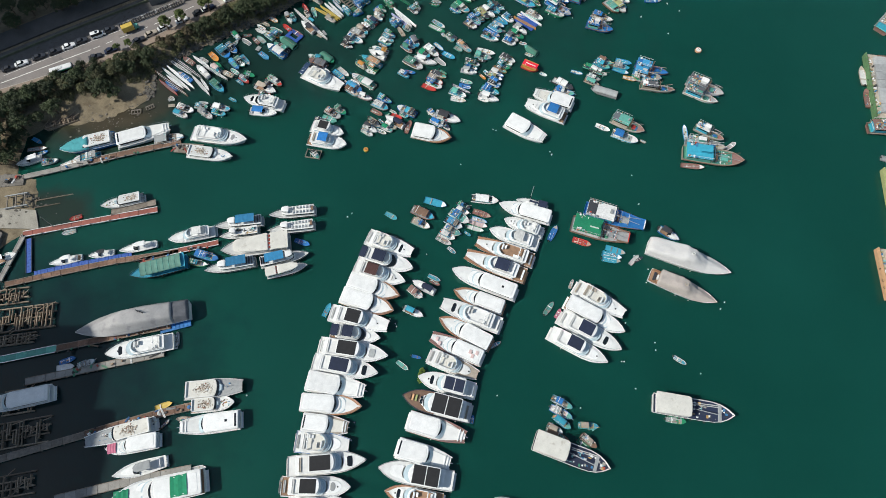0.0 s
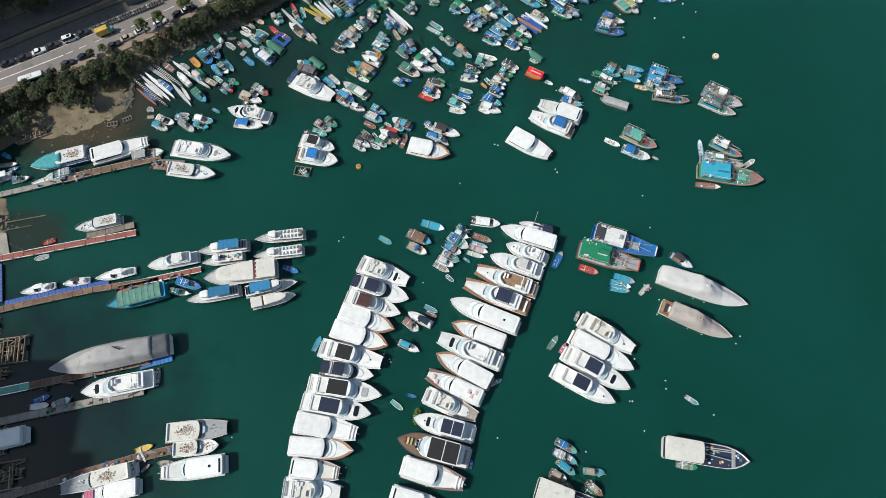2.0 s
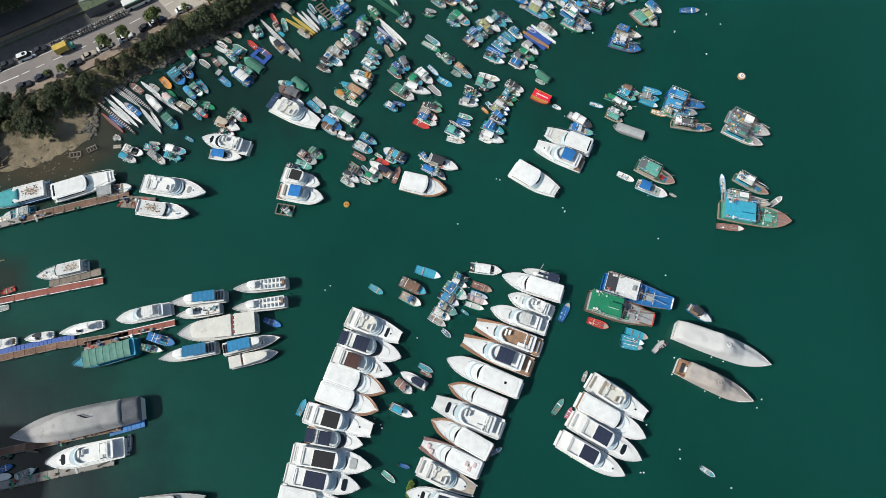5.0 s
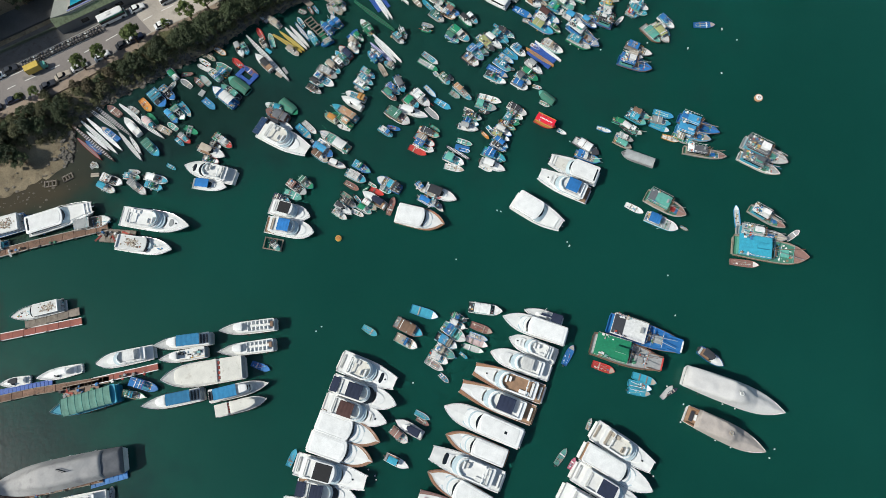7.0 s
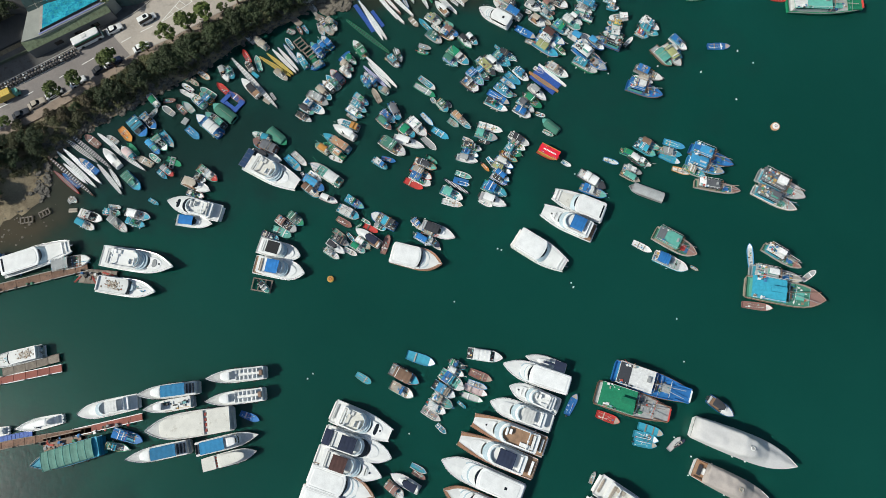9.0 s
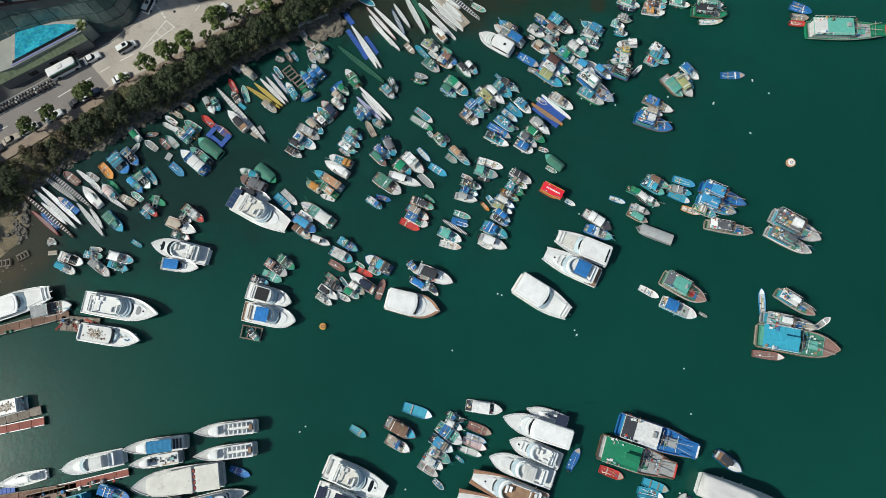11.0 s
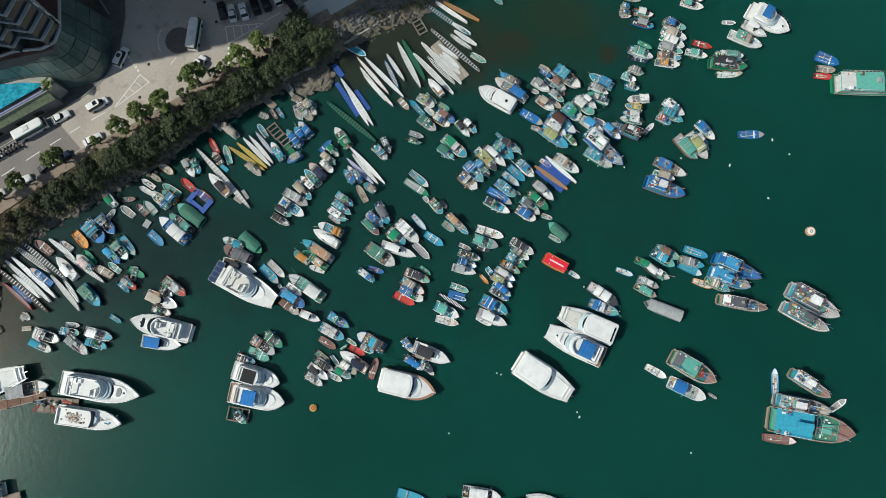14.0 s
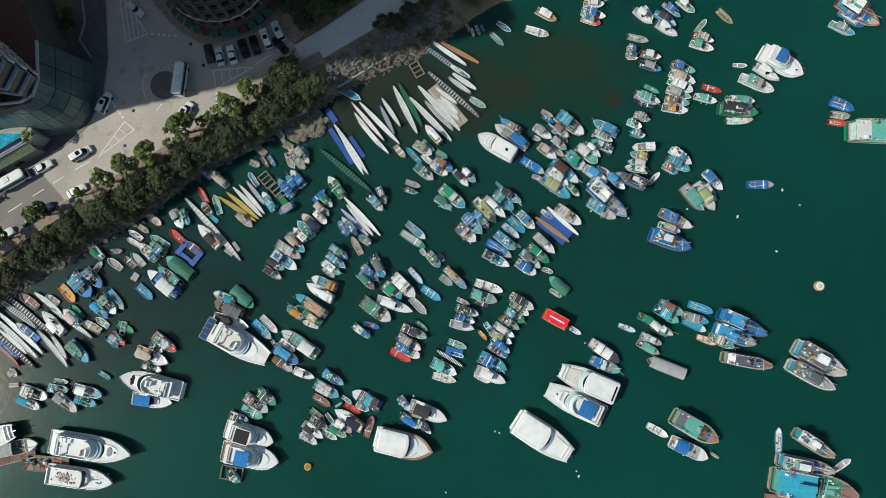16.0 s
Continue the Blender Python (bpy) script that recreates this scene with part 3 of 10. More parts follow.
def motor_yacht(x, y, heading, l, w, style, top, hull, seed, fore="", hatch=False):
    """A cruiser with saloon, flying bridge or hard top."""
    rnd = random.Random(seed)
    names = {"white": "white hull", "teak": "varnished brown topsides", "grey": "pale grey hull", "blue": "blue hull", "red": "dark red topsides", "dark": "dark brown hull"}
    what = {"fly": "an open flying bridge", "canvas": top + " canvas awning", "hard": "a long white hard top", "panel": top + " roof panels", "deck": "open " + top + " decks",
            "work": "a cluttered working deck", "open": "an open cockpit", "sail": "a furled " + top + " sail cover", "junk": "an open flying bridge", "junkhard": "a long white hard top", "hardtarp": "%s tarpaulins over the decks" % top}[style.replace("blunt", "")]
    y0 = thing("sailing_yacht" if style == "sail" else "motor_yacht", pose(x, y, 0, 0, 0, heading), "motor yacht with %s and %s" % (names[hull], what), "yacht", "moored yachts")
    h = 0.085 * l + 0.25
    sheer, stern, full, fine = 0.34, 0.92, 0.52, rnd.uniform(2.5, 3.6)
    tarp = style == "hardtarp"
    style = "hard" if tarp else style
    if style.endswith("blunt"):
        fine, style = 10.42, style[:-5]
    junk = style in ("junk", "junkhard")
    if style == "junk":
        fine, stern, style = 10.48, 0.96, "fly"
    if style == "junkhard":
        fine, stern, style = 10.48, 0.96, "hard"
    if style in ("open", "sail"):
        h, stern, fine = 0.07 * l + 0.2, 0.75, 2.0
    body = "white" if hull in ("teak", "red") else hull
    part("hull", hull_mesh(l, w, h, sheer, stern, full, fine, 0.42, 0.1), GEL[body], y0, smooth=False)
    part("rub_rail", rub_rail(l, w, h, sheer, stern, full, fine, 0.09), PAINT["teak"] if hull == "teak" else PAINT["rose"] if hull == "red" else GEL["white"] if hull == "white" else GEL["dark" if hull == "dark" else "silver"], y0)
    part("foredeck", deck_mesh(l, w, h, sheer, stern, full, fine, 0.1, 0.12, 0.5, 0.985, 0.1), PAINT[fore] if fore in PAINT else DECK_WHITE, y0)
    part("side_deck", deck_mesh(l, w, h, sheer, stern, full, fine, 0.22, 0.1, 0.2, 0.52), DECK_WHITE, y0)
    part("aft_deck", deck_mesh(l, w, h, sheer, stern, full, fine, 0.26, 0.1, 0.0, 0.22), TEAK if (rnd.random() < 0.25 and not junk) or style == "deck" else DECK_WHITE, y0)
    if hull in ("teak", "red"):
        band = Mesh()
        for s in (1, -1):
            rows = []
            for u in [0.5 + 0.49 * i / 8 for i in range(9)]:
                b, z = half(u, w, stern, full, fine), h * (1 + sheer * u * u)
                k = 0.75 * (u - 0.5) / 0.49 + 0.06
                rows.append([((u - 0.5) * l, s * (b + 0.03), z - 0.5), ((u - 0.5) * l, s * (b + 0.03), z + 0.05), ((u - 0.5) * l, s * max(b - k, 0.01), z + 0.05), ((u - 0.5) * l, s * max(b - k, 0.01), z - 0.1)])
            band.rings(rows)
        part("bow_bulwark", band, PAINT["teak"] if hull == "teak" else PAINT["rose"], y0, "varnished brown bow bulwark" if hull == "teak" else "faded red bow bulwark")
    part("swim_platform", Mesh().box(-l / 2 - 0.03 * l, -l / 2 + 0.02, -w * 0.4, w * 0.4, 0.25, 0.36, 0.03), TEAK if hull == "teak" and rnd.random() < 0.3 else DECK_WHITE, y0)
    z0 = h * 1.04
    if style == "sail":
        part("coach_roof", house_mesh(-0.1 * l, 0.22 * l, w * 0.6, w * 0.42, h, h + 0.5, 0.7, 0.1, 0.15), GEL["white"], y0)
        part("cockpit_sole", Mesh().box(-0.42 * l, -0.14 * l, -w * 0.25, w * 0.25, h - 0.3, h - 0.2, 0.02), TEAK, y0)
        part("mast", Mesh().tube((0.08 * l, 0, h), (0.08 * l, 0, h + l * 1.1), 0.11, 6), STEEL, y0)
        part("boom_cover", Mesh().tube((0.07 * l, 0, h + 1.5), (-0.38 * l, 0, h + 1.4), 0.3, 7, 0.18), CLOTH[top], y0)
        part("sun_awning", flat_roof_mesh(-0.47 * l, -0.2 * l, w * 0.8, h + 1.7), CLOTH[top], y0)
        rail(y0, l, w, h, sheer, stern, full, fine, 0.1, 0.6)
        return y0
    if style == "open":
        part("cockpit_liner", Mesh().box(-0.4 * l, 0.02 * l, -w * 0.36, w * 0.36, h - 0.36, h - 0.28), TEAK if rnd.random() < 0.4 else DECK_WHITE, y0)
        part("windscreen", house_mesh(0.0, 0.14 * l, w * 0.72, w * 0.6, h, h + 0.55, 0.55, 0.4, 0.12), GLASS_DARK, y0)
        part("cuddy_roof", roof_mesh(0.08 * l, 0.34 * l, w * 0.62, w * 0.4, h * 1.06, 0.12), GEL["white"], y0)
        part("hard_top", roof_mesh(-0.26 * l, 0.06 * l, w * 0.6, w * 0.56, h + 1.75, 0.08), CLOTH[top] if top != "white" else GEL["white"], y0)
        posts(y0, -0.25 * l, 0.03 * l, w * 0.6, h - 0.2, h + 1.75, STEEL)
        seat_block("bench", y0, -0.4 * l, -0.33 * l, -w * 0.34, w * 0.34, h - 0.3, 0.4, GEL["white"], 0.35)
        outboard(y0, -l / 2 - 0.02, h * 0.8, 3, GEL["white"])
        rail(y0, l, w, h, sheer, stern, full, fine, 0.55, 0.5)
        return y0
    def beam(u):
        return 2 * half(u + 0.5, w, stern, full, fine)

    # stepped superstructure, each tier a plate with a rounded front
    xa = rnd.uniform(-0.4, -0.34) * l
    zs = z0 + 1.15
    zt = zs + 0.1
    glass = GLASS_SKY if style == "panel" else rnd.choice((GLASS_DARK, GLASS_SKY, GLASS_SKY, GLASS_SKY))
    if style == "hard":
        xa, rf = -0.47 * l, rnd.uniform(0.05, 0.1) * l
        part("saloon", dplate(xa, rf + 0.07 * l, w * 0.88, z0 - 0.3, z0 + 0.42), GEL["white"], y0)
        part("window_band", dplate(xa + 0.2, rf + 0.03 * l, w * 0.86, z0 + 0.42, zs - 0.05), GLASS_DARK, y0, "saloon windows, tinted or painted sky-bright")
        lid = part("hard_top", dplate(xa - 0.02 * l, rf, w * rnd.uniform(0.88, 0.94), zs - 0.05, zs + 0.14, w * 0.17, 0.12), GEL["white"], y0, "plain white upper roof")
        part("roof_crown", dplate(xa + 0.02 * l, rf - 0.03 * l, w * 0.7, zs + 0.1, zs + 0.2, w * 0.15, 0.12), GEL["white"], y0)
        if junk:
            base, rim = dshape(xa + 0.4, rf + 0.085 * l, w * 0.84, w * 0.18), dshape(xa + 0.4, rf + 0.012 * l, w * 0.82, w * 0.16)
            part("raked_screen", Mesh().rings([[(px, py, z0 + 0.32) for px, py in base], [(px, py, zs - 0.06) for px, py in rim]]), GLASS_SKY, y0, "pale raked windscreen")
            part("coach_roof", Mesh().rings([[(x1, -q, zz), (x1, -q + 0.1, zz + 0.26), (x1, q - 0.1, zz + 0.26), (x1, q, zz)] for x1, q, zz in
                                             [(u * l, beam(u) * 0.36, h * (1 + sheer * (u + 0.5) ** 2) - 0.12) for u in (0.14, 0.24, 0.34, 0.4)]]), DECK_WHITE if seed % 3 else mat_cream, y0)
            for u in (0.37, 0.425):
                part("fore_bench", Mesh().box(u * l, u * l + 0.3, -beam(u) * 0.4, beam(u) * 0.4, h * 1.25, h * 1.34 + 0.2, 0.04), GEL["white"], y0)
            part("anchor", Mesh().box(0.48 * l, 0.53 * l, -0.1, 0.1, h * 1.3, h * 1.3 + 0.16, 0.03), STEEL, y0)
            if seed % 4 == 0:
                # dark plate painted in for the shaded gap at the roof's stern edge
                part("stern_gap_shade", Mesh().box(xa + 0.012 * l, xa + 0.04 * l, -w * 0.3, w * 0.34, zs + 0.12, zs + 0.215), GLASS_DARK, lid, "dark plate for the shaded gap at the stern overhang")
        else:
            for i, x1 in enumerate((0.155, 0.235, 0.31)):
                q = min(beam(x1 - 0.03) * 0.86, w * 0.84)
                z1 = z0 + 0.5 - 0.14 * i
                part("brow_glass", dplate(rf - 0.02 * l, x1 * l + 0.024 * l, q, z1 - 0.35, z1 - 0.12, q * 0.42), GLASS_SKY, y0)
                part("brow_step", dplate(rf - 0.02 * l, x1 * l, q * 0.97, z1 - 0.3, z1, q * 0.4), GEL["white"], y0)
        if hatch:
            xh = xa + 0.16 * l
            part("roof_hatch", Mesh().box(xh, xh + 0.6, -0.3, 0.3, zs + 0.1, zs + 0.26, 0.04), GLASS_DARK, lid)
        for s in (1, -1):
            part("roof_strake", Mesh().tube((xa + 0.2, s * w * 0.4, zs + 0.17), (rf - 0.1 * l, s * w * 0.4, zs + 0.17), 0.045, 4), GEL["silver"], lid)
    elif style == "work":
        xa, rf = -0.44 * l, 0.07 * l
        part("saloon", dplate(xa, rf + 0.05 * l, w * 0.84, z0 - 0.25, z0 + 0.3, w * 0.16), GEL["white"], y0)
        part("window_band", dplate(xa + 0.2, rf + 0.03 * l, w * 0.82, z0 + 0.3, z0 + 0.95, w * 0.15), GLASS_DARK, y0, "saloon windows, tinted or painted sky-bright")
        lid = part("saloon_roof", dplate(xa - 0.02 * l, rf, w * 0.9, z0 + 0.95, z0 + 1.1, w * 0.16), mat_cream if top != "grey" else GEL["silver"], y0)
        for s in (1, -1):
            part("roof_rim", Mesh().box(xa, rf - 0.17 * w, s * w * 0.42 - 0.08, s * w * 0.42 + 0.08, z0 + 1.08, z0 + 1.24, 0.03), GEL["white"], lid)
        part("aft_screen", Mesh().box(xa - 0.01 * l, xa + 0.01 * l, -w * 0.4, w * 0.4, z0 + 1.08, z0 + 1.5, 0.03), GEL["white"], lid)
        part("wheelhouse", house_mesh(rf - 0.02 * l, rf + 0.1 * l, w * 0.55, w * 0.4, z0 - 0.1, z0 + 0.75, 0.4, 0.1, 0.15), GLASS_SKY, y0)
        xn = rnd.uniform(-0.24, -0.14) * l
        nets = Mesh()
        for i in range(150):
            nets.ball((xn + rnd.gauss(0, 0.065 * l), rnd.gauss(0, 0.12) * w, z0 + 1.12), rnd.uniform(0.08, 0.26), 6, 4, 0.5)
        for i in range(26):
            nets.ball((rnd.uniform(0.2, 0.34) * l, rnd.uniform(-0.2, 0.2) * w, h * 1.12), rnd.uniform(0.1, 0.3), 6, 4, 0.5)
        tagged(part("nets", nets, NETS, y0, "heaped brown fishing nets"), kind="stuff")
        gear(y0, rnd, [(rnd.uniform(0.16, 0.38) * l, rnd.uniform(-0.18, 0.18) * w, h * 1.12) for i in range(22)] + [(rnd.uniform(-0.49, -0.46) * l, rnd.uniform(-0.35, 0.35) * w, h - 0.2) for i in range(12)], 0.06, 0.22)
        part("foremast", Mesh().tube((0.2 * l, 0, h), (0.22 * l, 0, h + 2.2), 0.06, 5), STEEL, y0)
    else:
        rf = rnd.uniform(0.08, 0.13) * l
        q = min(beam(0.3) * 0.7, w * 0.62)
        part("saloon", dplate(xa, rf + 0.085 * l, w * 0.84, z0 - 0.3, z0 + 0.42), GEL["white"], y0)
        part("window_band", dplate(xa + 0.2, rf + 0.066 * l, w * 0.81, z0 + 0.42, zs - 0.32), glass, y0, "saloon windows, tinted or painted sky-bright")
        part("screen_top", dplate(xa + 0.2, rf + 0.032 * l, w * 0.79, zs - 0.34, zs - 0.05), glass, y0)
        part("saloon_roof", dplate(xa - 0.03 * l, rf, w * 0.86, zs - 0.05, zs + 0.1), GEL["white"], y0)
        trunk = part("trunk_cabin", dplate(rf + 0.03 * l, rnd.uniform(0.3, 0.37) * l if hull != "dark" else rf + 0.13 * l, q, z0 - 0.1, z0 + 0.42, q * 0.7, 0.1), GEL["white"], y0)
        pad = rnd.random()
        if hull == "dark":
            for k in range(3):
                part("fore_pane", Mesh().box(rf + 0.085 * l, rf + 0.12 * l, (k - 1.45) * 0.2 * q, (k - 0.65) * 0.2 * q + 0.1, z0 + 0.36, z0 + 0.46, 0.02), GLASS_DARK, trunk)
            for k, c in ((0.28, "olive"), (0.33, "peach")):
                seat_block("deck_seat", y0, k * l, (k + 0.03) * l, -w * 0.17, w * 0.12, h * 1.12, 0.45, CLOTH[c], 0.2)
            part("deck_table", Mesh().box(0.375 * l, 0.41 * l, -w * 0.12, w * 0.1, h * 1.15, h * 1.15 + 0.6, 0.03), PAINT["brown"], y0)
        elif fore == "window":
            part("fore_window", dplate(rf + 0.13 * l, rf + 0.2 * l, q * 0.9, z0 + 0.36, z0 + 0.46, q * 0.1, 0.03), GLASS_DARK, trunk, "dark foredeck skylight")
        elif fore == "pad":
            part("sun_pad", dplate(rf + 0.11 * l, rf + 0.2 * l, q * 0.8, z0 + 0.36, z0 + 0.5, q * 0.1, 0.05), CLOTH["grey"], trunk)
        elif pad < 0.3:
            part("sun_pad", dplate(rf + 0.12 * l, 0.28 * l, q * 0.7, z0 + 0.36, z0 + 0.52, q * 0.2, 0.05), CLOTH[rnd.choice(("white", "silver", "grey"))], trunk)
        elif pad < 0.5:
            part("fore_window", dplate(rf + 0.13 * l, rf + 0.19 * l, q * 0.86, z0 + 0.36, z0 + 0.45, q * 0.1, 0.03), GLASS_DARK, trunk)
        if rnd.random() < 0.6 and hull != "dark":
            part("deck_hatch", Mesh().box(0.3 * l, 0.3 * l + 0.36, -0.18, 0.18, z0 + 0.3, z0 + 0.5, 0.03), GLASS_DARK, trunk)
        # flying bridge inside a rounded coaming
        fa, fb = xa + 0.01 * l, rf - 0.015 * l
        part("bridge_coaming", dring(fa, fb, w * 0.8, zt - 0.05, zt + 0.5, 0.16), GEL["white"], y0)
        part("bridge_screen", dring(fb - 0.3 * w, fb - 0.15, w * 0.72, zt + 0.3, zt + 0.72, 0.16), GLASS_SKY, y0)
        part("bridge_floor", dplate(fa + 0.1, fb - 0.1, w * 0.74, zt - 0.02, zt + 0.03), TEAK if style == "deck" else mat_cream if junk else DECK_WHITE, y0)
        cush = CLOTH[rnd.choice(("white", "silver", "silver", "tan", "white"))]
        seat_block("bridge_sofa", y0, fa + 0.25, fa + 0.8, -w * 0.32, w * 0.32, zt, 0.34, cush, 0.1)
        if style not in ("panel", "canvas"):
            seat_block("side_sofa", y0, fa + 0.9, fa + 0.3 * (fb - fa) + 0.9, w * 0.16, w * 0.33, zt, 0.42, cush)
            seat_block("helm_seat", y0, fb - 2.3, fb - 1.8, -w * 0.24, -0.05, zt, 0.5, cush, 0.4)
            part("helm_console", Mesh().box(fb - 1.5, fb - 1.0, -w * 0.25, w * 0.08, zt, zt + 0.75, 0.12), GEL["white"], y0)
            xr = fa + 0.2 * (fb - fa)
            arch = Mesh()
            for s in (1, -1):
                arch.rings([[(xr - 0.5, s * w * 0.4, zt), (xr, s * w * 0.4, zt), (xr, s * w * 0.36, zt), (xr - 0.5, s * w * 0.36, zt)],
                            [(xr + 0.1, s * w * 0.35, zt + 1.0), (xr + 0.35, s * w * 0.35, zt + 1.0), (xr + 0.35, s * w * 0.31, zt + 1.0), (xr + 0.1, s * w * 0.31, zt + 1.0)]])
            arch.box(xr + 0.1, xr + 0.35, -w * 0.35, w * 0.35, zt + 0.95, zt + 1.05, 0.03)
            mount = part("radar_arch", arch, GEL["white"], y0)
            part("radar_dome", Mesh().ball((xr + 0.22, 0, zt + 1.15), 0.3, 8, 5, 0.5), GEL["white"], mount, smooth=True)
        if style == "canvas":
            ca = fa + rnd.uniform(0.22, 0.36) * (fb - fa)
            cb = min(ca + rnd.uniform(0.42, 0.5) * (fb - fa), fb - 0.5)
            part("bridge_awning", canopy_mesh(ca, cb, w * 0.68, zt + 1.25, 0.16), CLOTH[top], y0)
            posts(y0, ca + 0.1, cb - 0.1, w * 0.66, zt + 0.3, zt + 1.28, STEEL)
            if top == "navy" and seed < 10:
                part("aft_awning", canopy_mesh(-0.49 * l, xa + 0.02 * l, w * 0.7, zt + 0.5, 0.16, 6, 2), CLOTH[top], y0)
        elif style == "panel":
            long = top == "black" or fore == "long"
            xc = fa + (0.04 if long else rnd.uniform(0.25, 0.42)) * (fb - fa)
            lid = part("hard_top", dplate(xc, fb - 0.1, w * (0.9 if long else 0.78), zt + 1.1, zt + 1.2, w * 0.2), GEL["white"], y0)
            x1, cut = fb - 0.12 * w, 2 if long else 1
            for i in range(cut):
                a0 = xc + 0.25 + (x1 - xc - 0.3) * i / cut
                a1 = xc + 0.2 + (x1 - xc - 0.3) * (i + 0.95) / cut
                part("roof_panel", Mesh().box(a0, a1, -w * (0.41 if top == "black" else 0.34), w * (0.41 if top == "black" else 0.34), zt + 1.18, zt + 1.28, 0.03), CLOTH["black" if top == "dark" else top], lid, top + " sun roof panel")
            posts(y0, xc, fb - 0.9, w * 0.72, zt + 0.3, zt + 1.12, STEEL)
        elif style == "deck" and top in ("red", "blue"):
            part("awning", flat_roof_mesh(fa + 0.02 * l, fa + 0.13 * l, w * 0.7, zt + 1.5), CLOTH["rose" if top == "red" else top], y0)
            posts(y0, fa + 0.02 * l, fa + 0.13 * l, w * 0.7, zt, zt + 1.45, STEEL)
        if rnd.random() < 0.4:
            seat_block("stern_bench", y0, -0.47 * l, -0.44 * l, -w * 0.3, w * 0.3, h - 0.26, 0.4, cush, 0.15)
    if tarp:
        part("bow_tarpaulin", canopy_mesh(0.3 * l, 0.46 * l, beam(0.38) * 1.02, h * 1.2, 0.35, 8, 3, 0.08), CLOTH[top], y0, top + " bow tarpaulin")
        if top != "pink":
            part("aft_tarpaulin", canopy_mesh(-0.34 * l, -0.16 * l, w * 0.8, zs + 0.12, 0.3, 8, 2, 0.1), CLOTH[top], y0, top + " roof tarpaulin")
    rail(y0, l, w, h, sheer, stern, full, fine)
    if rnd.random() < 0.25:
        fenders(y0, l, w, h, rnd, stern, full, fine, 1)
    return y0


COVERS = {"silver": mat("silver_cover", (0.56, 0.55, 0.54), 0.8, vary=0.12, scale=0.25, grain=3.0, bump=0.3, stain=(0.49, 0.48, 0.47), stain_at=0.6),
          "tan": mat("tan_cover", (0.40, 0.355, 0.325), 0.85, vary=0.14, scale=0.3, grain=3.0, bump=0.3, stain=(0.33, 0.29, 0.265), stain_at=0.6),
          "grey": mat("grey_cover", (0.37, 0.36, 0.355), 0.8, vary=0.16, scale=0.2, grain=2.0, bump=0.3, stain=(0.27, 0.262, 0.265), stain_at=0.56)}


def bow_tarp(parent, l, w, z, x0, x1, colour):
    """A tarpaulin drawn tight over the fore part of a boat, narrowing to the stem."""
    rows = []
    for i in range(9):
        u = x0 + (x1 - x0) * i / 8
        b = half(u + 0.5, w, 0.92, 0.52, 2.6) * 1.02 + 0.05
        rows.append([(u * l, b * c, z + (0.9 - 0.55 * i / 8) * (1 - abs(c) ** 2.2) + 0.06 * noise.noise((u * 30, c * 3, 1.7)) - 0.12 * (i % 2)) for c in (1, 0.8, 0.5, 0.2, 0, -0.2, -0.5, -0.8, -1)])
    part("tarpaulin", Mesh().rings([r + [(p[0], p[1], p[2] - 0.06) for p in reversed(r)] for r in rows]), CLOTH[colour], parent, colour + " tarpaulin over the bow", smooth=True)


